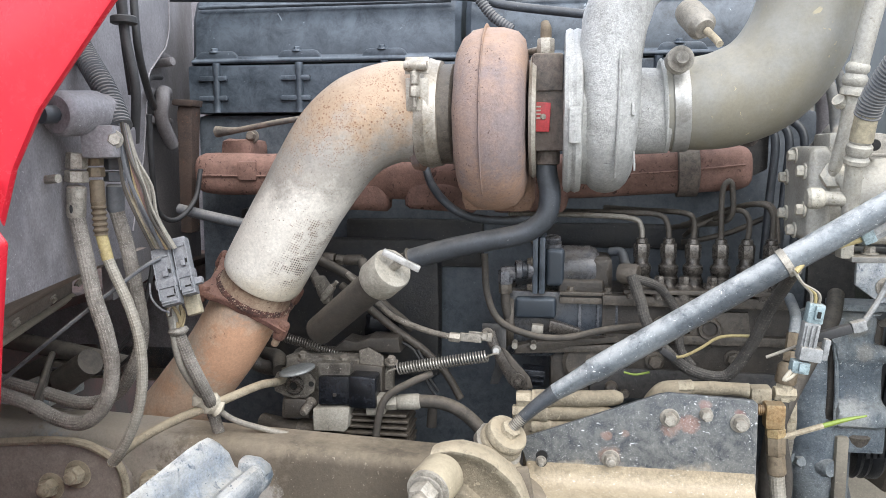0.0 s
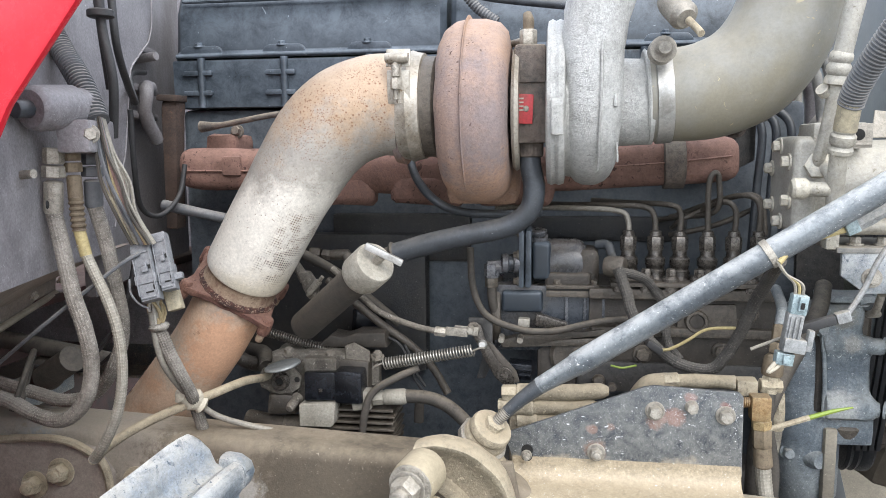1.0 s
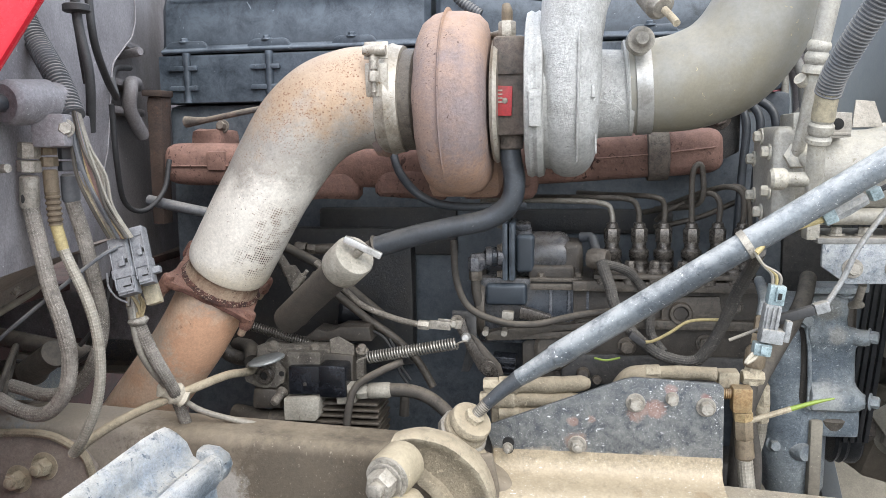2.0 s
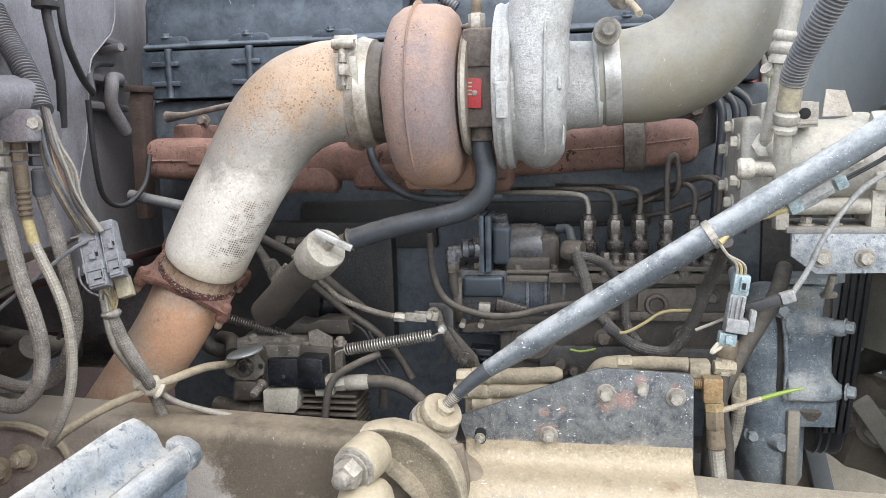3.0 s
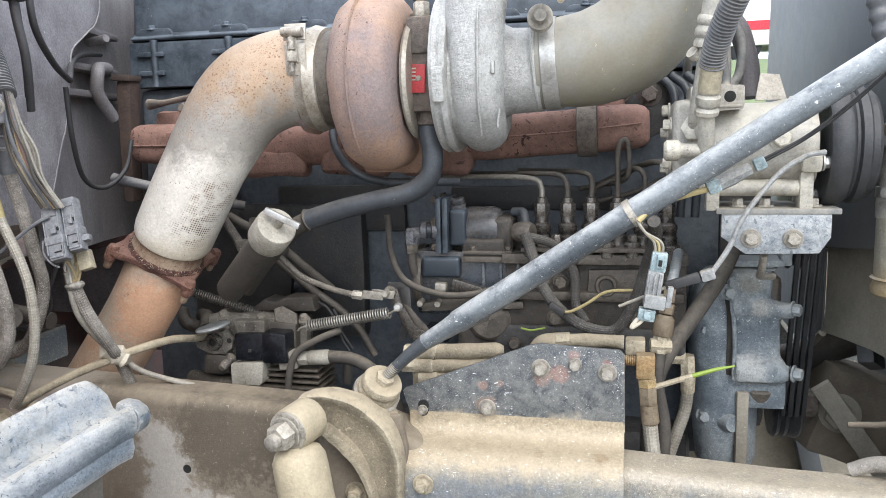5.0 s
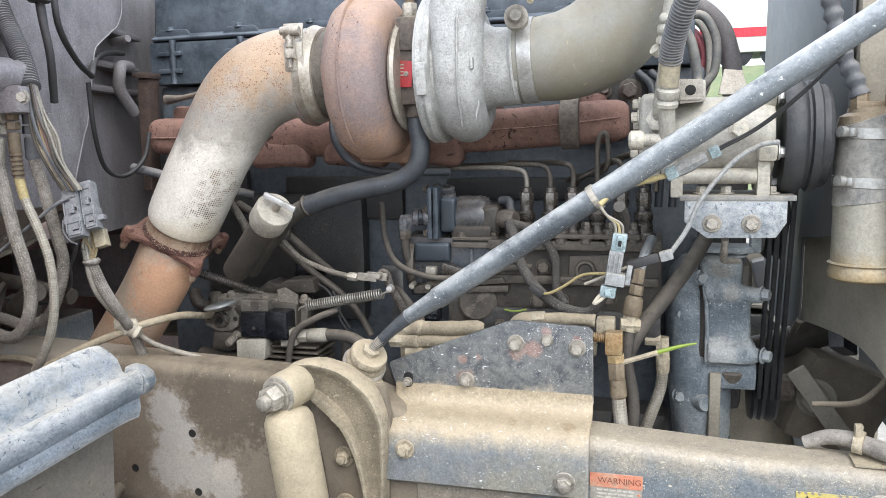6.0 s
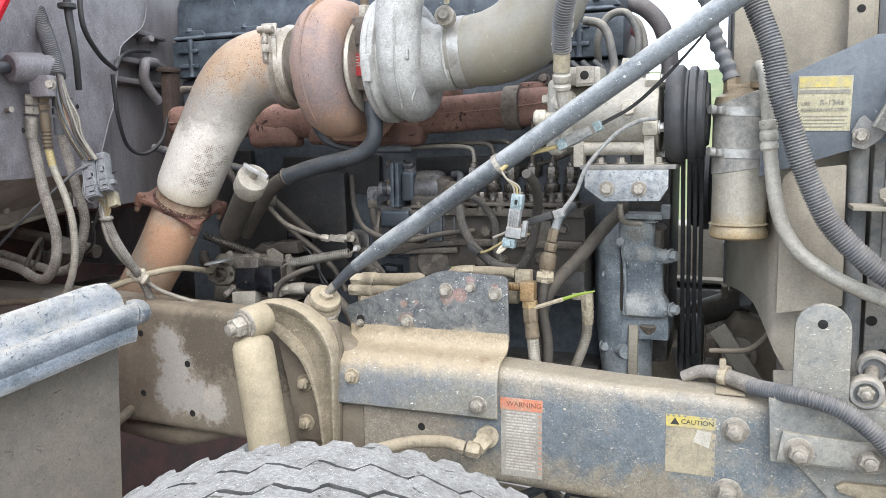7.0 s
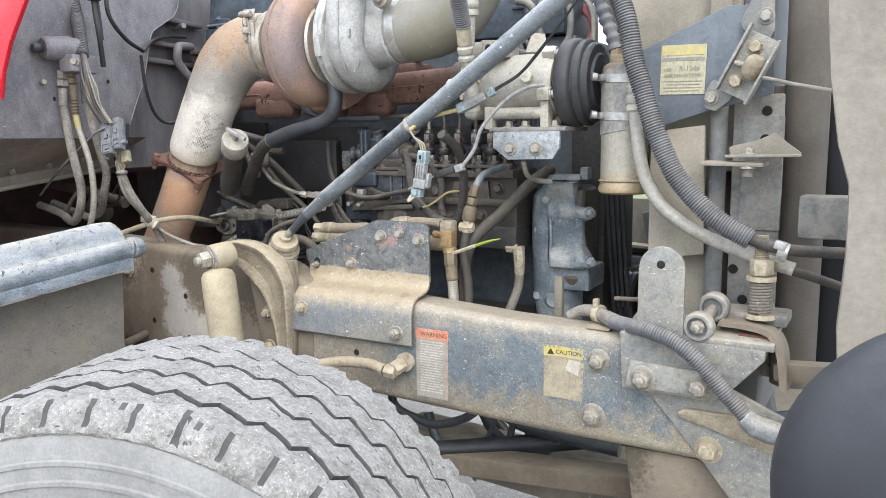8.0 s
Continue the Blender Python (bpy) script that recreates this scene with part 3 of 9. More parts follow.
def rail_bm(x0, x1, steps, face=1.185, depth=0.085, sgn=1):
    """A C-channel with rounded corners, open away from the camera."""
    bm = bmesh.new()
    loops = []
    rad, t = 0.022, 0.009
    for i in range(steps + 1):
        x = x0 + (x1 - x0) * i / steps
        zt, zb = rail_top(x), rail_bottom(x)
        outer, inner = [], []
        outer.append((face + depth, zt))
        for k in range(6):
            a = math.pi / 2 * k / 5
            outer.append((face + rad - rad * math.sin(a), zt - rad + rad * math.cos(a)))
        for k in range(6):
            a = math.pi / 2 * k / 5
            outer.append((face + rad - rad * math.cos(a), zb + rad - rad * math.sin(a)))
        outer.append((face + depth, zb))
        inner = [(face + depth, zb + t), (face + rad, zb + t), (face + t, zb + rad), (face + t, zt - rad), (face + rad, zt - t), (face + depth, zt - t)]
        loops.append([(x, yy if sgn > 0 else 2 * (face + 0.43) - yy, zz) for yy, zz in outer + inner])
    rings(bm, loops)
    return bm


def holes(parent, places, y, r=0.007):
    for x, z in places:
        # a black disc on the face, painted as the shade in a hole
        part("hole", lathe([(0, 0.0005), (r * 0.8, 0.0005), (r, 0.0012), (r * 1.15, 0.0002)], (x, y, z), (0, -1, 0), 14), "hole", parent)


rail = thing("frame_rail", (0, 1.23, 0.75), "black steel chassis rail, dust-caked, with chipped paint", "chassis rail")
part("rear_section", rail_bm(-1.58, 0.02, 24), "rail_tan", rail, "rail section buried under tan dust")
part("front_section", rail_bm(0.021, 1.0, 26), "rail", rail, "rail section with chipped black paint")
holes(rail, [(-0.426, 0.927), (-0.555, 0.99), (-0.558, 0.845), (-0.42, 0.81), (0.152, 0.844)], 1.185)
for x, z, s in ((0.755, 0.907, 0.016), (0.745, 0.79, 0.017)):
    part("rail_bolt", bolt((x, 1.185, z), r=s, h=0.016, washer=1.5, stud=0.008), "steel", rail)
rail2 = thing("frame_rail", (0, 2.1, 0.75), "far chassis rail in shadow, black and dusty", "chassis rail")
part("web", rail_bm(-1.58, 1.1, 20, face=1.185 + 0.45, sgn=-1), "rail", rail2)
part("cross_member", box((-1.4, 1.65, 0.9), (0.12, 0.78, 0.1), bevel=0.01), "rail", rail2)

# labels on the rail
def sticker(name, x0, x1, z0, z1, y, mat_, parent_label, category):
    t = thing(name, ((x0 + x1) / 2, y, z0), parent_label, category)
    part("sheet", box(((x0 + x1) / 2, y, (z0 + z1) / 2), (x1 - x0, 0.0012, z1 - z0), bevel=0.0003, seg=1), mat_, t)
    return t


wl_ = sticker("warning_label", 0.322, 0.405, 0.765, 0.925, 1.1845, "label_grey", "worn grey warning label with an orange heading, stuck on the rail", "label")
part("band", box((0.3635, 1.1835, 0.913), (0.085, 0.001, 0.024), bevel=0.0002, seg=1), "label_orange", wl_, "orange heading band")
part("lettering", text_bm("WARNING", 0.0145, pose(0.369, 1.1828, 0.913)), "ink_warm", wl_)
random.seed(4)
for k in range(20):
    x = 0.333
    while x < 0.386:
        ww = min(random.uniform(0.006, 0.016), 0.392 - x)
        part("text_line", box((x + ww / 2, 1.1836, 0.896 - k * 0.0061), (ww, 0.0008, 0.0026), bevel=0), "label_white", wl_)
        x += ww + 0.0022
for k in range(12):
    part("hazard_mark", box((0.4005, 1.1836, 0.892 - k * 0.0105), (0.005, 0.0008, 0.0035), (0, 35, 0), bevel=0), "label_orange", wl_)
cl_ = sticker("caution_label", 0.636, 0.722, 0.815, 0.925, 1.1845, "label_worn", "torn yellow caution label with black hazard marks on the rail", "label")
part("band", box((0.679, 1.1835, 0.914), (0.086, 0.001, 0.022), bevel=0.0002, seg=1), "label_yellow", cl_, "yellow heading band")
part("lettering", text_bm("CAUTION", 0.0125, pose(0.691, 1.1828, 0.9135)), "ink", cl_)
part("triangle", plate([(0.644, 0.907), (0.66, 0.907), (0.652, 0.92)], 1.1826, 0.0006, 0), "ink", cl_)
part("torn_patch", plate([(0.684, 0.878), (0.712, 0.868), (0.716, 0.898), (0.692, 0.9)], 1.1832, 0.0006, 0), "label_white", cl_)
for k in range(9):
    if k not in (4, 5):
        part("hazard_mark", box((0.64 + k * 0.0097, 1.1829, 0.9235), (0.0045, 0.0008, 0.0035), (0, 35, 0), bevel=0), "ink_soft", cl_)
for k in range(5):
    for sx in (0.6385, 0.7195):
        if sx > 0.7 or k < 3:
            part("hazard_mark", box((sx, 1.1836, 0.9 - k * 0.017), (0.005, 0.0008, 0.006), (0, 30, 0), bevel=0), "ink_soft", cl_)

# ---------------- engine mount bracket over the rail ----------------
brk = thing("mount_bracket", (0.15, 1.2, 0.88), "black bent steel bracket bolted over the rail, dusty shoulder", "bracket")
upper = plate([(-0.031, 1.018), (-0.047, 1.069), (-0.042, 1.074), (0.17, 1.157), (0.186, 1.16), (0.312, 1.154), (0.319, 1.147), (0.321, 1.018)], 1.247, 0.008, 0.002)
part("upright_plate", upper, "upright", brk, "upright black plate with white chips")
bm = bmesh.new()
bend = [(1.2464, 1.036), (1.2462, 1.026), (1.2445, 1.014), (1.239, 1.0055), (1.229, 1.0), (1.213, 0.9968), (1.198, 0.9945), (1.186, 0.99), (1.176, 0.982), (1.169, 0.97), (1.1655, 0.955), (1.164, 0.938), (1.164, 0.886)]
for i, (x, grow) in enumerate(((-0.036, 0.55), (-0.034, 0.9), (-0.03, 1.0), (0.03, 1.0), (0.09, 1.0), (0.15, 1.0), (0.21, 1.0), (0.27, 1.0), (0.314, 1.0), (0.318, 0.9), (0.32, 0.55))):
    ring_ = [(y + 0.004 - 0.004 * grow, z - 0.003 + 0.003 * grow) for y, z in bend] + [(y + 0.004 + 0.004 * grow, z - 0.003 - 0.003 * grow) for y, z in bend[::-1]]
    row = [bm.verts.new((x, y, z)) for y, z in ring_]
    if i:
        for j in range(len(row)):
            bm.faces.new((last[j], last[(j + 1) % len(row)], row[(j + 1) % len(row)], row[j]))
    else:
        bm.faces.new(row[::-1])
    last = row
bm.faces.new(last)
part("shoulder", bm, "shoulder", brk, "dusty bent shoulder over the rail")
part("slot", join(lathe([(0, 0.0012), (0.0085, 0.0012), (0.0095, 0)], (-0.011, 1.247, 1.046), (0, -1, 0), 18), lathe([(0, 0.001), (0.0085, 0.001), (0.0095, 0)], (-0.0115, 1.247, 1.036), (0, -1, 0), 18)), "hole", brk)
for x, z in ((0.187, 1.12), (0.242, 1.129), (0.293, 1.117)):
    part("bolt", bolt((x, 1.247, z), r=0.0108 if x != 0.242 else 0.0095, h=0.012, washer=1.4 if x != 0.242 else 1.1), "steel", brk)
for x, z, s in ((0.098, 1.048, 0.01), (-0.012, 1.038, 0.006)):
    part("bolt", bolt((x, 1.247, z), r=s, h=0.011, stud=0.006), "steel", brk)
for x, z, s in ((0.007, 0.944, 0.012), (0.281, 0.91, 0.013)):
    part("bolt", bolt((x, 1.164, z), r=s, h=0.011, stud=0.007), "tan" if x < 0.1 else "steel", brk)

# ribbed dusty casting behind the bracket
cast = thing("mount_casting", (0.08, 1.3, 0.95), "tan dusty ribbed engine mount casting", "engine mount")
part("body", rough(dense(box((0.03, 1.325, 1.04), (0.15, 0.06, 0.12), bevel=0.012), 1), 0.004), "tan", cast)
for x0, x1, z0, z1, hexed in ((-0.03, 0.118, 1.124, 1.131, True), (-0.036, 0.1, 1.1, 1.104, True), (-0.03, 0.08, 1.076, 1.078, False), (-0.025, 0.07, 1.053, 1.054, False)):
    part("barrel", rough(tube([(x0, 1.3, z0), (x0 + 0.03, 1.3, z0 + 0.001), (x0 + 0.034, 1.3, z0 + 0.001), (x0 * 0.4 + x1 * 0.6, 1.3, (z0 + z1) / 2), (x1 - 0.012, 1.302, z1), (x1, 1.304, z1)], [0.015, 0.0165, 0.0135, 0.0138, 0.013, 0.008], 16, 4), 0.0014, 50), "tan", cast)
    if hexed:
        part("plug", hexbar((x0 - 0.026, 1.3, z0 - 0.001), (x0, 1.3, z0), 0.0135), "tan", cast)
part("elbow", rough(tube([(0.168, 1.34, 1.06), (0.17, 1.325, 1.105), (0.182, 1.313, 1.134), (0.205, 1.31, 1.146), (0.23, 1.31, 1.149)], [0.02, 0.021, 0.021, 0.017, 0.013], 18), 0.0015, 40), "tan", cast)
part("cap", hexbar((0.207, 1.305, 1.152), (0.23, 1.305, 1.154), 0.0125), "tan", cast)
part("cross_bar", rough(tube([(0.228, 1.31, 1.151), (0.26, 1.31, 1.152), (0.29, 1.31, 1.152), (0.318, 1.31, 1.151)], [0.0105, 0.0115, 0.0105, 0.012], 14), 0.0012), "tan", cast)
part("end_nut", rough(box((0.336, 1.312, 1.145), (0.032, 0.03, 0.026), bevel=0.004), 0.001), "tan", cast)
part("lower_bar", rough(tube([(0.12, 1.33, 1.09), (0.2, 1.33, 1.1), (0.32, 1.33, 1.1)], [0.018, 0.02, 0.018], 14), 0.002), "tan", cast)

# ---------------- shock absorber and its arm ----------------
arm = thing("shock_mount_bracket", (-0.08, 1.15, 0.85), "dusty cast steel shock bracket arching over the rail", "bracket")
bm = bmesh.new()
spine = [(-0.166, 1.108, 1.078, 0.026, 0.024), (-0.152, 1.122, 1.078, 0.03, 0.027), (-0.132, 1.138, 1.071, 0.035, 0.031), (-0.106, 1.152, 1.052, 0.043, 0.034), (-0.078, 1.162, 1.02, 0.046, 0.034), (-0.062, 1.166, 0.985, 0.041, 0.032), (-0.054, 1.166, 0.945, 0.032, 0.028),
         (-0.05, 1.166, 0.9, 0.024, 0.024), (-0.049, 1.167, 0.85, 0.018, 0.021), (-0.048, 1.168, 0.8, 0.016, 0.019), (-0.047, 1.169, 0.75, 0.015, 0.017)]
fine_spine = spline([p[:3] for p in spine], 3)
section = [(-1, 0.3), (-1.0, -0.75), (-0.9, -0.98), (-0.7, -1.0), (-0.52, -0.86), (-0.4, -0.66), (0.1, -0.6), (0.45, -0.66), (0.68, -0.86), (0.85, -0.9), (0.97, -0.7), (1, 0.0), (0.95, 0.5), (-0.6, 0.6)]
arm_loops = []
for i, c in enumerate(fine_spine):
    k = min(i // 3, len(spine) - 2)
    f = i / 3 - k
    wd, dp = (spine[k][q] + (spine[k + 1][q] - spine[k][q]) * f for q in (3, 4))
    tg = fine_spine[min(i + 1, len(fine_spine) - 1)] - fine_spine[max(i - 1, 0)]
    across = Vector((-tg.z, 0, tg.x)).normalized()
    arm_loops.append([c + across * (wd * u) + Vector((0, dp * v, 0)) for u, v in section])
rings(bm, arm_loops)
part("arch", rough(bm, 0.0014, 34), "tan", arm, "dusty arched casting with raised rims")
PUCK, PUCK_AX = Vector((-0.061, 1.187, 1.105)), Vector((0.5, -0.38, 0.78)).normalized()
part("seat", rough(lathe([(0.02, -0.1), (0.028, -0.085), (0.032, -0.06), (0.037, -0.045), (0.038, -0.039), (0, -0.038)], PUCK, PUCK_AX, 26), 0.0016, 40), "tan", arm)
part("seat_web", rough(tube([PUCK - PUCK_AX * 0.06, (-0.06, 1.188, 1.02), (-0.045, 1.185, 0.97)], [0.034, 0.03, 0.016], 16), 0.0015, 30), "tan", arm)
part("torn_cup", rough(lathe([(0.036, -0.047), (0.0395, -0.043), (0.0395, -0.03), (0.037, -0.028)], PUCK, PUCK_AX, 40), 0.003, 60), "steel", arm, "crumpled steel cup rim")
part("back_plate", rough(plate([(-0.135, 0.79), (-0.15, 0.9), (-0.172, 1.0), (-0.168, 1.03), (-0.13, 1.045), (-0.03, 1.055), (-0.02, 1.0), (-0.03, 0.79)], 1.17, 0.0145, 0.004), 0.001), "rail_tan", arm)
for z in (0.918, 0.83):
    part("bolt", bolt((-0.108, 1.169, z), r=0.013, h=0.012, stud=0.008), "tan", arm)
sh_ = thing("shock_absorber", (-0.135, 1.05, 0.5), "cream painted shock absorber with yellow paint marks", "shock absorber")
ax_t, ax_b = Vector((-0.152, 1.045, 1.035)), Vector((-0.065, 1.02, 0.55))
part("dust_tube", lathe([(0.018, 0.012), (0.034, 0.004), (0.04, -0.008), (0.041, -0.03), (0.041, -0.5), (0.036, -0.51), (0, -0.51)], ax_t, ax_t - ax_b, 30), "shock", sh_)
eye_ax = Vector((-0.25, -0.93, -0.1)).normalized()
eye = Vector((-0.15, 1.075, 1.075))
part("eye", lathe([(0.012, -0.012), (0.03, -0.012), (0.033, -0.006), (0.033, 0.036), (0.03, 0.042), (0.012, 0.042)], eye, eye_ax, 26), "shock", sh_)
part("washer", lathe([(0.01, 0.04), (0.031, 0.04), (0.031, 0.046), (0.012, 0.047)], eye, eye_ax, 24), "steel", sh_)
part("nut", bolt(eye + eye_ax * 0.047, eye_ax, 0.021, 0.022, 1.2, 0.012), "steel", sh_)

# ---------------- diagonal radiator stay rod ----------------
stay = thing("stay_rod", (-0.07, 1.19, 1.08), "chipped blue-grey tubular radiator stay rod with a flattened threaded end", "rod")
R0, R1 = Vector((0.0, 1.19, 1.165)), Vector((0.76, 1.14, 1.665))
part("tube", tube([R0.lerp(R1, 0.012), R0.lerp(R1, 0.05), R0.lerp(R1, 0.09), R0.lerp(R1, 0.12), R0.lerp(R1, 0.5), R1], [0.0128, 0.0145, 0.0172, 0.0188, 0.0188, 0.0188], 22, 8), "rod", stay)
part("flattened_end", tube([(-0.05, 1.19, 1.118), (-0.02, 1.19, 1.147), R0.lerp(R1, 0.014)], [0.009, 0.0105, 0.0128], 14), "black_hose", stay, "black painted swaged end")
part("threaded_end", tube([(-0.06, 1.186, 1.108), (-0.04, 1.189, 1.129)], 0.0095, 12, 8, corr=(0.003, 0.0012)), "steel", stay)
part("rubber_mount", lathe([(0, -0.037), (0.03, -0.037), (0.035, -0.033), (0.0355, -0.022), (0.034, -0.0185), (0.0315, -0.0165), (0.0315, -0.0145), (0.0335, -0.0125), (0.0335, -0.004), (0.0315, 0.0), (0.012, 0.002), (0, 0.002)], PUCK, PUCK_AX, 32), "tan", stay, "dusty rubber isolator puck")
part("jam_nut", hexbar(PUCK + PUCK_AX * 0.001, PUCK + PUCK_AX * 0.012, 0.0155), "tan", stay)
ct = R0.lerp(R1, 0.43)
part("band_clip", lathe([(0.0189, -0.005), (0.0212, -0.005), (0.0212, 0.005), (0.0189, 0.005)], ct, R1 - R0, 28), "steel", stay)

# ---------------- galvanised channel and fender liner ----------------
fl = thing("fender_support", (-0.5, 0.95, 1.0), "weathered galvanised step channel with whitened paint", "channel")
A, B = Vector((-0.42, 1.0, 1.122)), Vector((-0.53, 0.35, 1.035))
dirn = (B - A).normalized()
side = Vector((dirn.y, -dirn.x, 0)).normalized() * -1
prof = [(-0.05, 0.0), (-0.043, 0.024), (-0.034, 0.036), (-0.024, 0.028), (-0.016, 0.0), (-0.008, -0.016), (0.004, -0.022), (0.014, -0.018), (0.022, -0.01), (0.032, -0.012), (0.038, -0.024), (0.036, -0.045), (0.028, -0.058), (0.03, -0.072), (0.026, -0.085)]
bm = bmesh.new()
loops = []
for f, lift in ((0.0, 0.25), (0.012, 0.6), (0.03, 0.85), (0.06, 0.97), (0.1, 1.0), (0.2, 1.0), (0.35, 1.0), (0.5, 1.0), (0.65, 1.0), (0.8, 1.0), (1.0, 1.0)):
    c = A.lerp(B, f)
    shaped = [(q, z * lift if q < -0.014 else (z - 0.004 * (1 - lift))) for q, z in prof]
    front = [c + side * q + Vector((0, 0, z)) for q, z in shaped]
    back = [c + side * (q - 0.004) + Vector((0, 0, z - 0.005)) for q, z in shaped[::-1]]
    loops.append(front + back)
rings(bm, loops)
part("channel", rough(bm, 0.002, 18), "galv", fl)
part("end_tongue", rough(plate([(0.0, 0.0), (0.026, -0.003), (0.04, -0.012), (0.045, -0.028), (0.038, -0.045), (0.02, -0.055), (0.0, -0.055)], 0, 0.03, 0.009, pose(-0.425, 1.0, 1.112, 0, 0, 0)), 0.002), "galv", fl)
liner = thing("fender_liner", (-0.6, 0.9, 0.6), "dirty grey fender liner sheet under the channel", "fender liner")
bm = bmesh.new()
base = [(-0.465, 1.02), (-0.5, 0.85), (-0.53, 0.65), (-0.575, 0.35)]
loops = []
for z, off in ((1.09, 0.0), (0.98, -0.005), (0.85, -0.012), (0.7, -0.02), (0.5, -0.03), (0.3, -0.04)):
    f_ = [Vector((x + off, y, z - 0.09 * (1.02 - y))) for x, y in base]
    b_ = [Vector((x + off - 0.008, y, z - 0.09 * (1.02 - y))) for x, y in base[::-1]]
    loops.append(f_ + b_)
rings(bm, loops)
part("sheet", bm, "mud", liner)
part("strut", tube([(-0.525, 0.95, 0.79), (-0.6, 1.19, 0.8)], 0.012, 10), "rail_tan", liner)

# ---------------- tyre ----------------
def build_tyre(center, steer):
    t = thing("truck_wheel", center, "dusty steered truck wheel, tyre with zigzag tread grooves", "wheel")
    Rt = 0.562
    m = Matrix.Translation(center) @ Matrix.Rotation(radians(steer), 4, "Z") @ Matrix.Rotation(radians(-90), 4, "X")
    # local z is the wheel's axle, outwards negative y in the world is -z here
    def turned(name, prof_, material, label=""):
        bm = bmesh.new()
        n = 120
        rings(bm, [[m @ Vector((r * math.cos(2 * math.pi * k / n), r * math.sin(2 * math.pi * k / n), h)) for k in range(n)] for r, h in prof_], cap=False, closed=True)
        part(name, bm, material, t, label)

    turned("carcass", [(0.5, -0.172), (0.535, -0.162), (0.538, -0.15), (0.538, 0.0), (0.538, 0.16), (0.535, 0.18), (0.5, 0.196), (0.4, 0.19), (0.4, -0.19)], "groove_shade", "carcass in the grooves, darkened to stand for their shade")
    turned("sidewall", [(0.29, -0.15), (0.305, -0.175), (0.36, -0.187), (0.43, -0.192), (0.475, -0.19), (0.505, -0.187), (0.522, -0.178), (0.522, -0.16), (0.507, -0.15), (0.507, 0.2), (0.475, 0.21), (0.43, 0.212), (0.36, 0.203), (0.305, 0.175), (0.29, 0.15)], "sidewall", "smooth grey sidewalls")
    # five ribs with zigzag edges, slots in both shoulders
    edges_ = [-0.176, -0.108, -0.036, 0.036, 0.108, 0.196]
    seg = 400
    wave = (0.0, 1.0, 0.7, 0.4, 0.05, -0.3, -0.65, -1.0)
    for k in range(5):
        bm = bmesh.new()
        loops = []
        for s in range(seg):
            a = 2 * math.pi * s / seg
            zig, far_zig = (0.012 * wave[(s + 3 * q) % 8] for q in (k, k + 1))
            cut = (0.0, 0.0, 0.002, 0.015, 0.017, 0.002, 0.0, 0.0)[s % 8]
            e0 = edges_[k] + (0.0045 + zig if k else 0.0)
            e1 = edges_[k + 1] + (-0.0045 + far_zig if k < 4 else (-0.018 if s % 6 < 2 else 0.0))
            top = Rt + 0.001 * math.sin(s * 0.9) - (0.0 if 0 < k < 4 else 0.002)
            low = 0.53
            pr = [(low, e0), (top - 0.0015, e0), (top, e0 + 0.001), (top, e1 - 0.001), (top - 0.0015, e1), (low, e1)]
            if k == 4:
                pr[4:] = [(top - 0.008, e1), (0.5, e1 + 0.008)]
            if k == 0:
                pr[:3] = [(0.515, -0.163), (0.515, -0.183), (0.519, -0.1855), (0.525, -0.185 + cut * 0.5), (0.532, -0.183 + cut * 0.9), (0.546, -0.177 + cut), (top - 0.008, -0.168 + cut), (top - 0.002 - cut * 0.1, -0.156 + cut * 0.5), (top, -0.14)]
            loops.append([m @ Vector((r * math.cos(a), r * math.sin(a), h)) for r, h in pr])
        rings(bm, loops, cap=False, closed=True)
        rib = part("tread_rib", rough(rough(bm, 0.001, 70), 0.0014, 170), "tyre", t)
        # groove walls and shoulder slots get the darker rubber, imitating shade
        rib.data.materials.append(M["groove_shade"])
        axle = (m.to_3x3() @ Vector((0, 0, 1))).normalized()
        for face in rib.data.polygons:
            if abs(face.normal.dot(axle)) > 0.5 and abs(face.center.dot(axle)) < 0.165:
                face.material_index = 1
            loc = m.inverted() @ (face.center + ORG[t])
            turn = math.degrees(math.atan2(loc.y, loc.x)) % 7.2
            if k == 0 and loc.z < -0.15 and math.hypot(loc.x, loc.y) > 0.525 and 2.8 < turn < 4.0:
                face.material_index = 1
    for r, q in ((0.345, 0.182), (0.37, 0.188), (0.4, 0.19), (0.45, 0.1905), (0.478, 0.188)):
        part("sidewall_ring", lathe([(r - 0.006, -q + 0.002), (r - 0.003, -q - 0.005), (r + 0.003, -q - 0.005), (r + 0.006, -q + 0.002)], m.translation, m.to_3x3() @ Vector((0, 0, 1)), 96), "sidewall", t)
    rim = part("rim", lathe([(0.0, -0.02), (0.1, -0.03), (0.2, -0.06), (0.25, -0.13), (0.27, -0.155), (0.296, -0.165), (0.298, -0.15), (0.275, -0.13), (0.275, 0.1), (0, 0.1)], m.translation, m.to_3x3() @ Vector((0, 0, 1)), 60), "rim", t, "dusty steel wheel disc")
    for k in range(10):
        a = 2 * math.pi * k / 10
        part("wheel_nut", bolt(m @ Vector((0.14 * math.cos(a), 0.14 * math.sin(a), -0.042)), m.to_3x3() @ Vector((0, 0, -1)), 0.016, 0.02), "steel", rim)


build_tyre(Vector((0.263, 0.509, 0.442)), 19)

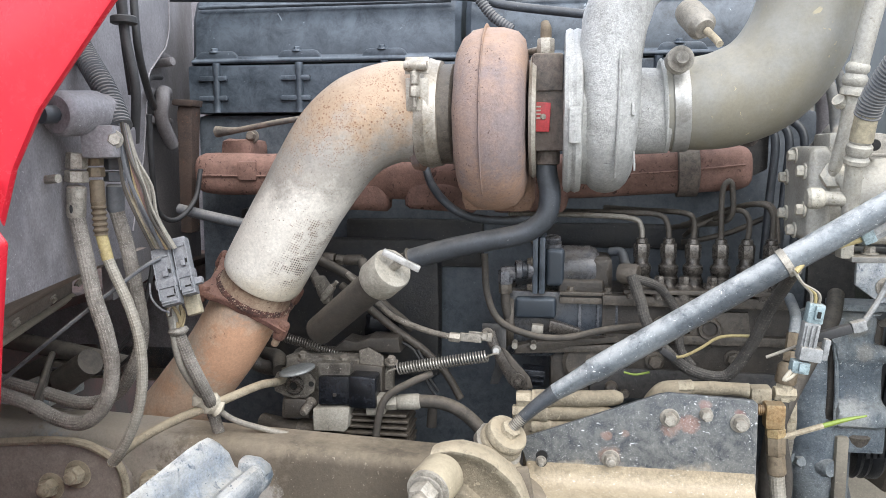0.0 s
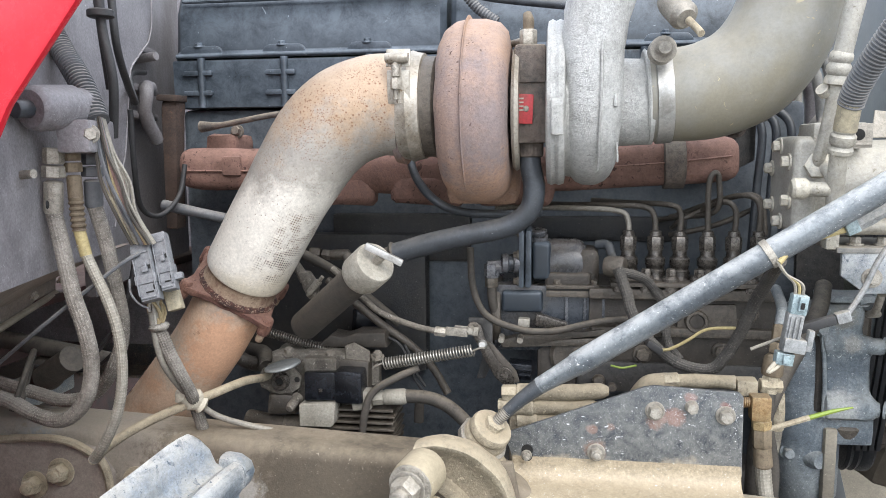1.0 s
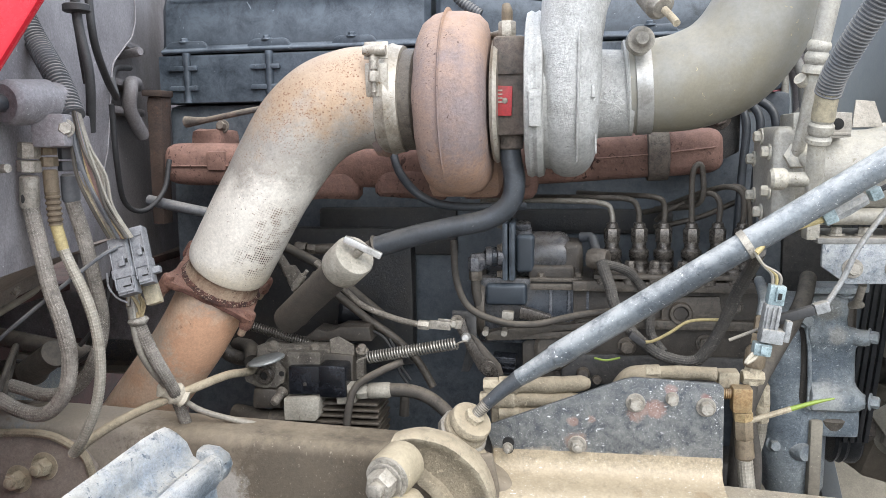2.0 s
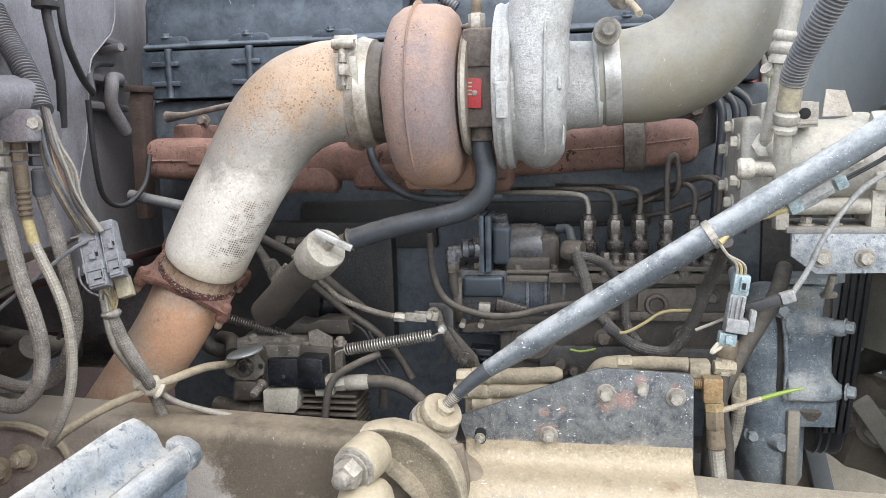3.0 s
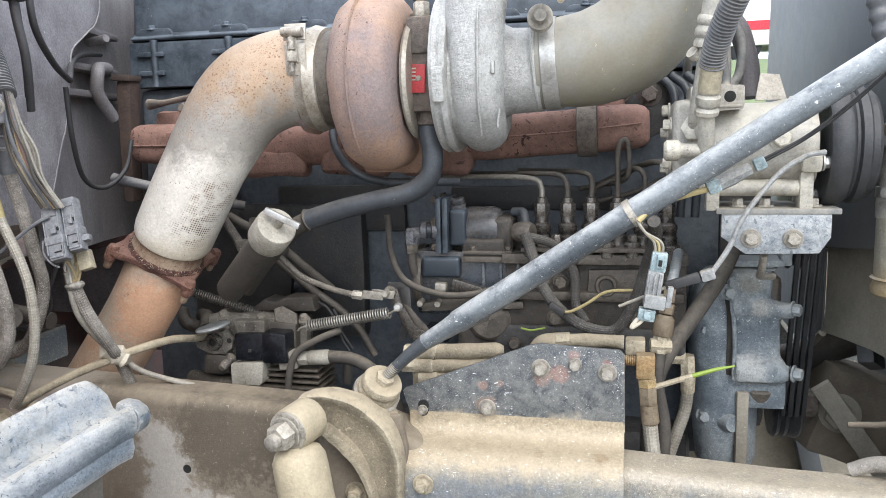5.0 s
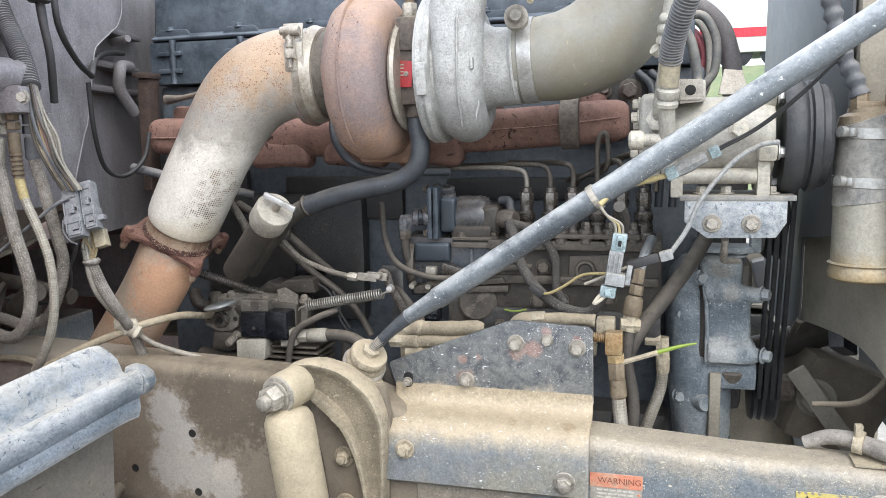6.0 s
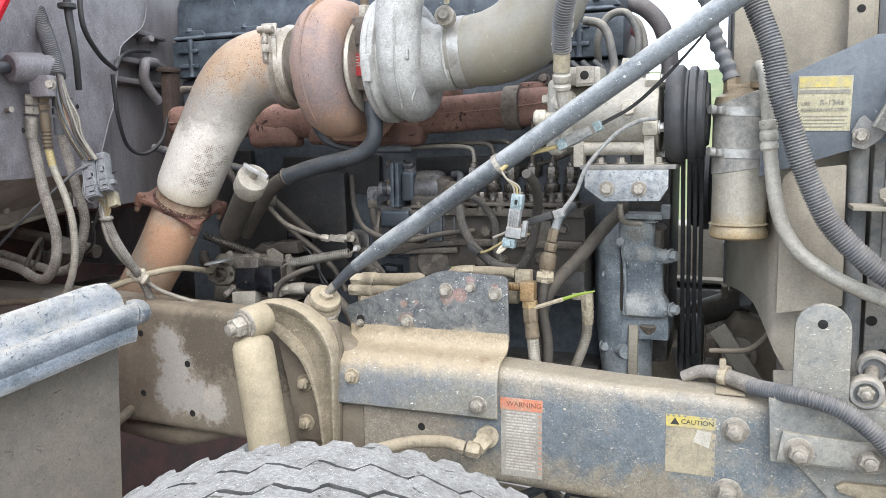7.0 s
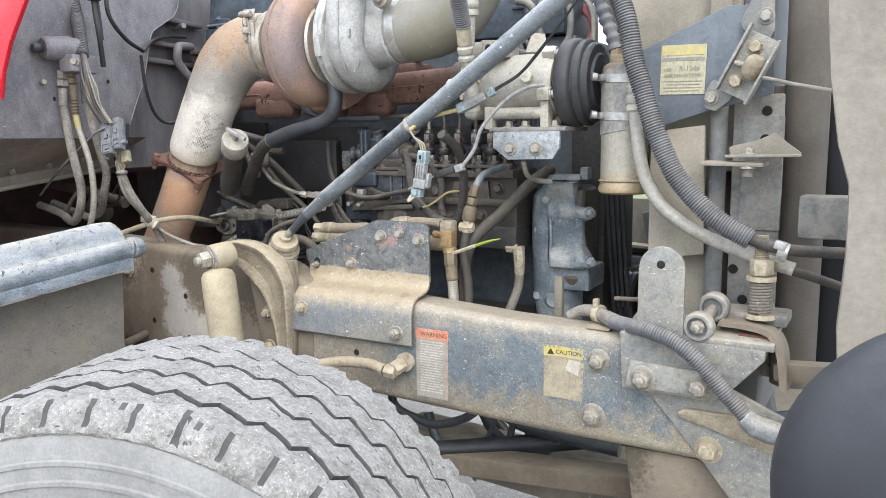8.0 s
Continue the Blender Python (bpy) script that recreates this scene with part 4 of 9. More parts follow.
# ---------------- underside ----------------
ax = thing("axle_beam", (0.35, 1.6, 0.4), "tan dusty front axle beam below the rail", "axle")
part("beam", rough(dense(box((0.62, 1.5, 0.5), (1.2, 0.14, 0.1), (0, -2, -10), 0.012), 2), 0.004), "tan_sheet", ax)
part("spring_leaf", rough(box((0.6, 1.36, 0.57), (0.9, 0.08, 0.05), (0, -5, 0), 0.006), 0.001), "rail_tan", ax)
solo("air_hose", tube([(-0.9, 1.3, 0.74), (-0.55, 1.25, 0.725), (-0.42, 1.24, 0.75), (-0.3, 1.27, 0.79), (-0.1, 1.35, 0.85)], 0.026, 16), "rail_tan", (-0.55, 1.25, 0.72), "dusty rubber hose slung below the rail", "hose")
for q, rr in (([(0.1, 1.4, 0.7), (0.151, 1.35, 0.66), (0.214, 1.35, 0.638), (0.283, 1.35, 0.633), (0.372, 1.37, 0.673), (0.4, 1.4, 0.75)], 0.011), ([(0.43, 1.4, 0.74), (0.418, 1.4, 0.658), (0.396, 1.4, 0.607), (0.35, 1.4, 0.54)], 0.006), ([(0.47, 1.42, 0.74), (0.46, 1.42, 0.666), (0.446, 1.42, 0.603), (0.42, 1.42, 0.55)], 0.009),
             ([(0.42, 1.44, 0.66), (0.465, 1.44, 0.638), (0.555, 1.44, 0.628), (0.723, 1.44, 0.618)], 0.016), ([(0.62, 1.46, 0.7), (0.583, 1.46, 0.638), (0.529, 1.46, 0.575), (0.5, 1.46, 0.53)], 0.015), ([(0.24, 1.37, 0.65), (0.258, 1.36, 0.615), (0.275, 1.36, 0.58), (0.3, 1.37, 0.55)], 0.012)):
    solo("brake_hose", tube(q, rr, 12), "black_hose", q[1], "black brake hose hanging below the rail", "hose")
solo("tie_rod", tube([(0.1, 1.25, 0.55), (0.6, 1.5, 0.6), (1.1, 1.9, 0.62)], 0.024, 14), "darkplastic", (0.6, 1.5, 0.6), "black steering tie rod below the engine", "tie rod")
solo("oil_pan", rough(dense(box((0.0, 1.75, 0.78), (0.9, 0.3, 0.22), bevel=0.03), 1), 0.004), "engine_dirty", (0.0, 1.75, 0.68), "black oily pan under the engine", "oil pan")

lb_ = thing("rail_plate", (-0.75, 1.17, 0.95), "dusty bolted plate on the rail below the cab", "plate")
part("plate", rough(plate([(-1.0, 1.04), (-0.8, 1.06), (-0.72, 1.04), (-0.69, 1.0), (-0.69, 0.86), (-1.0, 0.86)], 1.168, 0.017, 0.006), 0.001), "toe", lb_)
part("rim", tube([(-1.0, 1.165, 1.04), (-0.8, 1.165, 1.058), (-0.725, 1.165, 1.038), (-0.695, 1.165, 1.0), (-0.692, 1.165, 0.9)], 0.007, 8), "tan", lb_)
for x, z in ((-0.78, 1.0), (-0.655, 0.985), (-0.83, 0.975)):
    part("bolt", bolt((x, 1.168 if x < -0.69 else 1.184, z), (0, -1, 0.1), 0.016, 0.018, 1.5, 0.008), "tan", lb_)
# ---------------- engine block, head, valve cover ----------------
eng = thing("engine_block", (0, 1.75, 0.85), "black oily diesel engine block with cast ribs", "engine")
part("block", box((-0.14, 1.84, 1.215), (1.3, 0.32, 0.8), bevel=0.015), "engine", eng)
part("head", box((-0.155, 1.79, 1.668), (1.28, 0.27, 0.102), bevel=0.006), "cover", eng, "cylinder head")
for k in range(7):
    x = -0.728 + k * 0.185
    part("head_column", tube([(x, 1.653, 1.618), (x, 1.653, 1.67), (x, 1.653, 1.722)], 0.0085, 12), "cover", eng)
    for z in (1.69, 1.648):
        part("head_lug", rough(box((x - 0.008, 1.652, z), (0.066, 0.012, 0.011), bevel=0.004), 0.0008), "cover", eng)
part("side_cover", rough(dense(box((-0.45, 1.66, 1.2), (0.42, 0.05, 0.3), bevel=0.02), 1), 0.003), "engine_dirty", eng)
for x, y, z, sx, sz in ((-0.3, 1.672, 1.34, 0.3, 0.1), (0.12, 1.674, 1.36, 0.34, 0.05), (-0.62, 1.672, 1.36, 0.14, 0.1)):
    part("casting_pad", rough(dense(box((x, y, z), (sx, 0.024, sz), bevel=0.01), 1), 0.003, 14), "engine_dirty", eng)
part("front_face", box((0.55, 1.8, 1.18), (0.1, 0.26, 0.6), bevel=0.02), "engine_dirty", eng)

vc = thing("valve_cover", (-0.08, 1.78, 1.71), "blue-black painted valve cover with ledges and scuffed edges", "valve cover")


def cover_bm(x0, x1):
    bm = bmesh.new()
    pr = [(1.656, 1.722), (1.651, 1.727), (1.656, 1.735), (1.662, 1.738), (1.664, 1.75), (1.67, 1.82), (1.69, 1.86), (1.74, 1.875), (1.85, 1.875), (1.9, 1.85), (1.9, 1.722)]
    rings(bm, [[(x, y + dy, z + dz) for y, z in pr] for x, dy, dz in ((x0, 0.012, -0.002), (x0 + 0.012, 0, 0), (x1 - 0.012, 0, 0), (x1, 0.012, -0.002))])
    return bm


part("rear_cover", cover_bm(-0.79, -0.2), "cover", vc)
part("front_cover", cover_bm(-0.19, 0.47), "cover", vc)
for x0, x1 in ((-0.79, -0.2), (-0.19, 0.47)):
    x = x0 + 0.062
    while x < x1 - 0.03:
        part("boss", rough(plate([(x - 0.05, 1.732), (x - 0.042, 1.744), (x - 0.034, 1.748), (x + 0.034, 1.748), (x + 0.042, 1.744), (x + 0.05, 1.732)], 1.6535, 0.024, 0.004), 0.0006), "cover", vc)
        part("clip_bolt", bolt((x - 0.006, 1.66, 1.7465), (0, -0.15, 1), 0.007, 0.006, 1.7), "cover", vc)
        x += 0.185
    part("rim_lip", tube([(x0 + 0.006, 1.6535, 1.7265), (x1 - 0.006, 1.6535, 1.7265)], 0.0035, 10), "cover", vc)
    part("upper_crease", tube([(x0 + 0.02, 1.668, 1.842), (x1 - 0.02, 1.668, 1.842)], 0.004, 8), "cover", vc)

# black pipes running over the cover
solo("fuel_return_pipe", tube([(-0.85, 1.62, 1.858), (-0.5, 1.64, 1.85), (-0.2, 1.64, 1.845), (-0.1, 1.62, 1.82), (0.1, 1.6, 1.79)], 0.009), "black_hose", (-0.5, 1.64, 1.84), "black pipe over the valve cover", "pipe")
solo("vent_hose", tube([(-0.18, 1.6, 1.87), (-0.16, 1.6, 1.84), (-0.13, 1.6, 1.8), (-0.09, 1.6, 1.77)], 0.011, corr=(0.006, 0.0015)), "loom", (-0.16, 1.6, 1.8), "grey corrugated vent hose by the cover", "hose")

# ---------------- exhaust manifold ----------------
man = thing("exhaust_manifold", (-0.2, 1.57, 1.46), "red-brown rusted cast exhaust manifold", "manifold")


def log(x0, x1, z0, z1, r, endcap=True):
    steps = (0.0, 0.02, 0.06, 0.14, 0.3, 0.5, 0.7, 0.85, 1.0)
    pts = [(x0 + (x1 - x0) * f, 1.57, z0 + (z1 - z0) * f) for f in steps]
    rr = [r * k for k in (0.62, 0.82, 0.95, 1.0, 1.0, 0.98, 1.0, 1.0, 1.0)] if endcap else [r] * 9
    bm = tube(pts, rr, 24, 3)
    for v in bm.verts:
        mid = z0 + (z1 - z0) * (v.co.x - x0) / (x1 - x0)
        dy, dz = v.co.y - 1.57, v.co.z - mid
        q = math.hypot(dy, dz) / max((abs(dy) ** 3 + abs(dz) ** 3) ** (1 / 3), 1e-6)
        v.co.y, v.co.z = 1.57 + dy * q * 0.9, mid + dz * q
    return rough(bm, 0.0018, 22)


part("rear_seam", tube([(-0.722, 1.528, 1.487), (-0.6, 1.5285, 1.486), (-0.45, 1.531, 1.486)], 0.0022, 6), "manifold", man)
part("rear_boss", rough(box((-0.615, 1.53, 1.496), (0.04, 0.012, 0.038), bevel=0.005), 0.001), "manifold", man)
part("rear_log", log(-0.735, -0.43, 1.49, 1.486, 0.043), "manifold", man)
part("centre_log", log(-0.43, 0.0, 1.485, 1.48, 0.044, False), "manifold", man)
part("front_log", log(0.36, 0.0, 1.505, 1.485, 0.043), "manifold", man)
for x, z in ((-0.4, 1.45), (-0.22, 1.45), (-0.05, 1.45)):
    part("lower_flange", rough(dense(box((x, 1.56, z), (0.15, 0.06, 0.066), bevel=0.024, seg=3), 1), 0.006, 18), "manifold", man)
part("collar", lathe([(0.045, -0.02), (0.052, -0.018), (0.052, 0.018), (0.045, 0.02)], (0.245, 1.57, 1.5), (1, 0, 0.03), 22), "dark_iron", man, "dark slip joint collar")
part("collar_rear", lathe([(0.045, -0.014), (0.05, -0.012), (0.05, 0.012), (0.045, 0.014)], (-0.06, 1.57, 1.483), (1, 0, 0), 22), "manifold", man)
part("seam", tube([(0.02, 1.527, 1.487), (0.2, 1.526, 1.496), (0.345, 1.53, 1.51)], 0.002, 6), "manifold", man)
for x in (-0.66, -0.45, -0.2, 0.05, 0.28):
    part("runner", rough(dense(box((x, 1.63, 1.53), (0.07, 0.1, 0.06), bevel=0.015), 1), 0.003), "manifold", man)
    part("runner_bolt", bolt((x + 0.03, 1.6, 1.565), (0, -1, 0.2), 0.01, 0.012), "dark_iron", man)
part("heat_strap", tube([(-0.69, 1.56, 1.575), (-0.64, 1.55, 1.578), (-0.55, 1.56, 1.595), (-0.48, 1.58, 1.605)], [0.012, 0.006, 0.006, 0.006], 10), "dark_iron", man)
lift = thing("lifting_eye", (0.36, 1.6, 1.5), "dark steel lifting bracket bolted to the head", "bracket")
part("plate", plate([(0.25, 1.56), (0.33, 1.6), (0.4, 1.595), (0.4, 1.5), (0.34, 1.47)], 1.6, 0.012, 0.004), "engine_dirty", lift)
part("bolt", bolt((0.36, 1.6, 1.565), r=0.016, h=0.014), "dark_iron", lift)
post = thing("rusty_bracket_post", (-0.78, 1.615, 1.4), "rusty brown post with a capped top beside the head", "bracket")
part("post", rough(dense(plate([(-0.8, 1.36), (-0.798, 1.6), (-0.796, 1.632), (-0.762, 1.632), (-0.764, 1.6), (-0.774, 1.36)], 1.6, 0.04, 0.005), 1), 0.002, 40), "dark_rust", post)
part("cap", rough(box((-0.779, 1.615, 1.637), (0.046, 0.05, 0.014), (0, 3, 0), 0.004), 0.0015, 60), "dark_rust", post, "flaking rust cap")

# ---------------- turbocharger ----------------
AX = Vector((0, 1.355, 1.592))
turbo = thing("turbocharger", (-0.02, 1.4, 1.45), "rust-brown turbine housing with a silver cast compressor housing", "turbocharger")
bm = bmesh.new()
prof = [(0.07, -0.235), (0.088, -0.235), (0.09, -0.222), (0.078, -0.215), (0.077, -0.175), (0.085, -0.162), (0.118, -0.157), (0.136, -0.147), (0.147, -0.131), (0.151, -0.112), (0.15, -0.085), (0.144, -0.062), (0.13, -0.05), (0.105, -0.045), (0.06, -0.045)]
n = 64
loops = []
for r, x in prof:
    lp = []
    for k in range(n):
        a = 2 * math.pi * k / n
        grow = 1.0
        if r > 0.1:
            grow = 1.0 + 0.03 * math.cos(a + 0.6) + 0.012 * math.sin(3 * a)
        lp.append((x, AX.y + r * grow * math.cos(a), AX.z + r * grow * math.sin(a)))
    loops.append(lp)
rings(bm, loops)
part("turbine_housing", rough(bm, 0.0018, 26), "turbine", turbo, "heat-purpled rusty turbine scroll")
part("outlet_neck", lathe([(0.078, -0.03), (0.0825, -0.028), (0.0825, 0.02), (0.078, 0.024)], (-0.186, 1.342, 1.597), (1, 0, 0), 48), "grime", turbo, "dark turbine outlet neck")
part("casting_seam", lathe([(0.149, -0.0015), (0.1518, 0), (0.149, 0.0015)], (-0.112, AX.y - 0.002, AX.z + 0.001), (1, 0, 0), 60), "turbine", turbo)
part("turbine_foot", rough(dense(box((-0.1, 1.47, 1.5), (0.13, 0.15, 0.1), (25, 0, 0), 0.02), 2), 0.003), "turbine", turbo)
part("back_plate", lathe([(0.06, -0.005), (0.098, -0.005), (0.102, 0.0), (0.098, 0.006), (0.06, 0.006)], (-0.035, AX.y, AX.z), (1, 0, 0), 48), "zinc", turbo, "cream heat plate")
part("bearing_housing", rough(lathe([(0.07, -0.03), (0.06, -0.02), (0.052, -0.01), (0.052, 0.02), (0.065, 0.035), (0.09, 0.04)], (-0.01, AX.y, AX.z), (1, 0, 0), 36), 0.002), "dark_iron", turbo)
part("oil_block", box((-0.012, 1.32, 1.66), (0.05, 0.05, 0.06), bevel=0.006), "dark_iron", turbo)
part("tag_boss", rough(box((-0.012, 1.325, 1.59), (0.058, 0.05, 0.11), bevel=0.008), 0.002), "dark_iron", turbo)
tag = part("red_tag", plate([(-0.036, 1.567), (-0.008, 1.566), (-0.006, 1.612), (-0.034, 1.614)], 1.296, 0.0035, 0.001), "ink_red", turbo, "scratched red data tag")
part("rivet", lathe([(0.0, 0.003), (0.004, 0.002), (0.005, 0)], (-0.018, 1.296, 1.59), (0, -1, 0), 10), "steel", tag)
for k in range(4):
    part("text_bar", box((-0.026, 1.2955, 1.606 - k * 0.006), (0.008, 0.0008, 0.0025), bevel=0), "label_white", tag)
part("drain_flange", box((-0.012, 1.335, 1.545), (0.062, 0.05, 0.018), bevel=0.004), "dark_iron", turbo)
fit_ = part("oil_inlet", hexbar((-0.016, 1.32, 1.69), (-0.016, 1.32, 1.715), 0.014), "steel", turbo, "dusty steel oil fitting")
part("fitting_top", tube([(-0.016, 1.32, 1.715), (-0.016, 1.32, 1.73), (-0.018, 1.325, 1.74)], [0.009, 0.009, 0.007], 12), "brass_dusty", fit_)
part("oil_line", tube([(-0.02, 1.33, 1.7), (-0.07, 1.4, 1.7), (-0.13, 1.48, 1.72), (-0.16, 1.56, 1.76)], 0.006, 10), "steel", turbo)
part("clamp_ring", lathe([(0.122, -0.014), (0.131, -0.012), (0.134, -0.006), (0.131, 0.0), (0.134, 0.006), (0.131, 0.014), (0.122, 0.016)], (0.028, AX.y, AX.z + 0.008), (1, 0, 0), 56), "alu", turbo, "dull compressor band clamp")
part("clamp_lug", box((0.032, AX.y - 0.13, 1.575), (0.02, 0.018, 0.055), (8, 0, 0), 0.006), "alu", turbo)
# compressor scroll: growing section that leaves upwards
bm = bmesh.new()
loops = []
for k in range(54):
    f = k / 53
    a = radians(160) + radians(345) * f
    rs = 0.047 - 0.022 * f
    rc = 0.09 + 0.006 * f
    c = Vector((0.083, AX.y + rc * math.cos(a) * 1.0, AX.z + 0.006 + rc * math.sin(a)))
    out = Vector((0, math.cos(a), math.sin(a)))
    loops.append([c + out * (rs * math.cos(q)) + Vector((1, 0, 0)) * (rs * 1.0 * math.sin(q)) for q in [2 * math.pi * j / 20 for j in range(20)]])
rings(bm, loops)
part("compressor_scroll", rough(bm, 0.0015, 40), "alu", turbo, "silver cast aluminium compressor scroll")
part("compressor_body", lathe([(0.118, -0.045), (0.12, -0.03), (0.105, -0.005), (0.1, 0.02), (0.078, 0.035), (0.07, 0.05), (0.068, 0.1), (0.06, 0.1)], (0.082, AX.y, AX.z + 0.008), (1, 0, 0), 48), "alu", turbo)
part("discharge", rough(tube([(0.083, 1.266, 1.595), (0.083, 1.266, 1.64), (0.085, 1.27, 1.69), (0.094, 1.28, 1.745), (0.122, 1.3, 1.8), (0.19, 1.33, 1.85), (0.3, 1.35, 1.87)], [0.046, 0.047, 0.048, 0.05, 0.05, 0.05, 0.05], 24), 0.0015, 40), "alu", turbo, "silver compressor discharge pipe")
part("scroll_seam", tube([(0.094, 1.255, 1.495), (0.094, 1.228, 1.55), (0.095, 1.219, 1.6), (0.096, 1.223, 1.68), (0.1, 1.24, 1.745), (0.12, 1.262, 1.8)], 0.0022, 8), "alu_cast", turbo)
part("cast_mark", box((0.117, 1.235, 1.598), (0.006, 0.012, 0.02), bevel=0.003), "alu_cast", turbo)
random.seed(11)
for k in range(5):
    part("cast_numeral", box((0.122, 1.245 + 0.006 * k, 1.512 + 0.006 * k), (0.003, 0.003, 0.012), (10, 0, 0), 0.001), "alu_cast", turbo)

# ---------------- intake hose ----------------
inl = thing("intake_hose", (0.25, 1.355, 1.55), "dusty tan intake elbow hose on the compressor nose", "hose")
part("elbow", tube([(0.17, 1.355, 1.607), (0.21, 1.355, 1.61), (0.27, 1.355, 1.618), (0.325, 1.355, 1.643), (0.365, 1.355, 1.69), (0.388, 1.355, 1.75), (0.398, 1.355, 1.82), (0.4, 1.36, 1.92)], [0.0715, 0.073, 0.078, 0.081, 0.081, 0.079, 0.077, 0.076], 40, 8), "sil", inl)
band = part("band_clamp", lathe([(0.0725, -0.013), (0.0755, -0.012), (0.0755, 0.012), (0.0725, 0.013)], (0.196, 1.355, 1.609), (1, 0, 0.06), 48), "alu_smooth", inl, "bright steel band clamp")
part("clamp_barrel", lathe([(0, -0.018), (0.012, -0.018), (0.02, -0.012), (0.02, 0.01), (0.012, 0.014), (0.009, 0.02), (0, 0.02)], (0.186, 1.27, 1.672), (0.1, -1, 0.1), 22), "steel", band)
part("clamp_edge", lathe([(0.0735, -0.003), (0.0765, 0), (0.0735, 0.003)], (0.172, 1.355, 1.608), (1, 0, 0.06), 44), "alu", inl)
sens = part("sensor", lathe([(0, -0.01), (0.019, -0.01), (0.021, 0.0), (0.021, 0.04), (0.016, 0.046), (0.014, 0.05), (0, 0.05)], (0.195, 1.24, 1.735), (0.3, -0.75, -0.55), 24), "steel", inl, "round steel vacuum sensor")
part("sensor_stem", tube([(0.213, 1.2, 1.705), (0.222, 1.18, 1.69), (0.226, 1.17, 1.682)], 0.0055, 10), "tan", sens)

# ---------------- exhaust pipe ----------------
ex = thing("exhaust_pipe", (-0.45, 1.33, 1.1), "rust-spotted exhaust elbow with a whitened heat shield and brown pipe below", "exhaust pipe")
part("elbow", tube([(-0.232, 1.335, 1.6), (-0.27, 1.33, 1.6), (-0.318, 1.322, 1.583), (-0.358, 1.316, 1.55), (-0.392, 1.312, 1.503), (-0.424, 1.31, 1.452), (-0.45, 1.312, 1.41), (-0.48, 1.315, 1.36), (-0.5, 1.318, 1.327), (-0.5065, 1.32, 1.3165), (-0.51, 1.321, 1.311)], [0.083, 0.084, 0.084, 0.081, 0.077, 0.0735, 0.0735, 0.073, 0.0725, 0.069, 0.062], 48, 8), "elbow", ex, "rust-spotted coated elbow, whitened below")
dax = Vector((-0.52, 0.16, -0.84)).normalized()
fc = Vector((-0.522, 1.322, 1.288))
part("pipe_neck", rough(lathe([(0.0655, -0.034), (0.063, -0.026), (0.0635, -0.016), (0.066, -0.006), (0.0665, 0.004)], fc, dax, 44), 0.0012, 40), "neck", ex, "tan scaled neck under the shield")
bm = bmesh.new()
loops = []
for q0, h0 in ((0.0635, -0.005), (0.066, -0.006), (0.0695, -0.001), (0.07, 0.004), (0.0635, 0.004)):
    lp = []
    for k in range(72):
        a = 2 * math.pi * k / 72
        flake = 0.003 * noise.noise(Vector((math.cos(a) * 9, math.sin(a) * 9, q0 * 90))) + 0.0025 * noise.noise(Vector((math.cos(a) * 25, math.sin(a) * 25, 3.0)))
        side = Vector((-0.85, 0, 0.52)) * math.cos(a) + dax.cross(Vector((-0.85, 0, 0.52))) * math.sin(a)
        lp.append(fc + dax * (h0 - abs(flake) * 1.5) + (side - dax * side.dot(dax)).normalized() * (q0 + flake))
    loops.append(lp)
rings(bm, loops)
part("gasket", bm, "gasket", ex, "dark burnt gasket flaking round the neck")
u_ = Vector((0.129, 0.039, -0.073))
nrm = dax
u_ = (u_ - nrm * u_.dot(nrm)).normalized()
v_ = nrm.cross(u_).normalized()
bm = bmesh.new()
loops = []
for h, grow in ((0.0, -0.0025), (0.002, 0.0), (0.0105, 0.0), (0.0125, -0.0025), (0.0125, -0.05)):
    lp = []
    for k in range(96):
        a = 2 * math.pi * k / 96
        side = max(abs(math.cos(a)), abs(math.sin(a)))
        q = min(0.0745 / side * (1 + 0.1 * abs(math.sin(2 * a)) ** 8), 0.1135) + grow
        lp.append(fc + Vector((-0.0045, 0.009, 0.0045)) + nrm * (h + 0.002) + u_ * (q * math.cos(a)) + v_ * (q * math.sin(a)))
    loops.append(lp)
rings(bm, loops)
part("flange", rough(rough(bm, 0.0016, 45), 0.0009, 170), "flange", ex, "rust-scaled four-bolt flange")
for su, sv_ in ((-1, 1), (1, 1), (-1, -1), (1, -1)):
    q = fc + Vector((-0.0045, 0.009, 0.0045)) + u_ * (0.0745 * su) + v_ * (0.07 * sv_)
    fb_ = part("flange_bolt", join(rough(lathe([(0.0, -0.005), (0.007, -0.005), (0.0095, -0.002), (0.0105, 0.004), (0.011, 0.018), (0.0112, 0.022), (0.009, 0.028), (0.006, 0.029)], q, nrm, 18), 0.001, 80), ), "flange", ex)
    part("stud_end", lathe([(0.0068, 0.026), (0.0068, 0.041), (0.0055, 0.044), (0, 0.044)], q, nrm, 14), "neck", fb_, "worn tan stud end")
part("lower_pipe", tube([fc + dax * 0.01, (-0.6, 1.338, 1.17), (-0.735, 1.375, 1.015), (-0.9, 1.42, 0.83)], 0.063, 40, 8), "rustpipe", ex, "brown rusted lower pipe")
vb = thing("v_band_clamp", (-0.22, 1.33, 1.5), "cream zinc V-band clamp with T-bolt on the elbow", "clamp")
part("band", lathe([(0.082, -0.02), (0.0865, -0.019), (0.0885, -0.008), (0.0915, 0.0), (0.0885, 0.008), (0.0865, 0.019), (0.082, 0.02)], (-0.205, 1.34, 1.598), (1, 0, 0), 56), "zinc", vb)
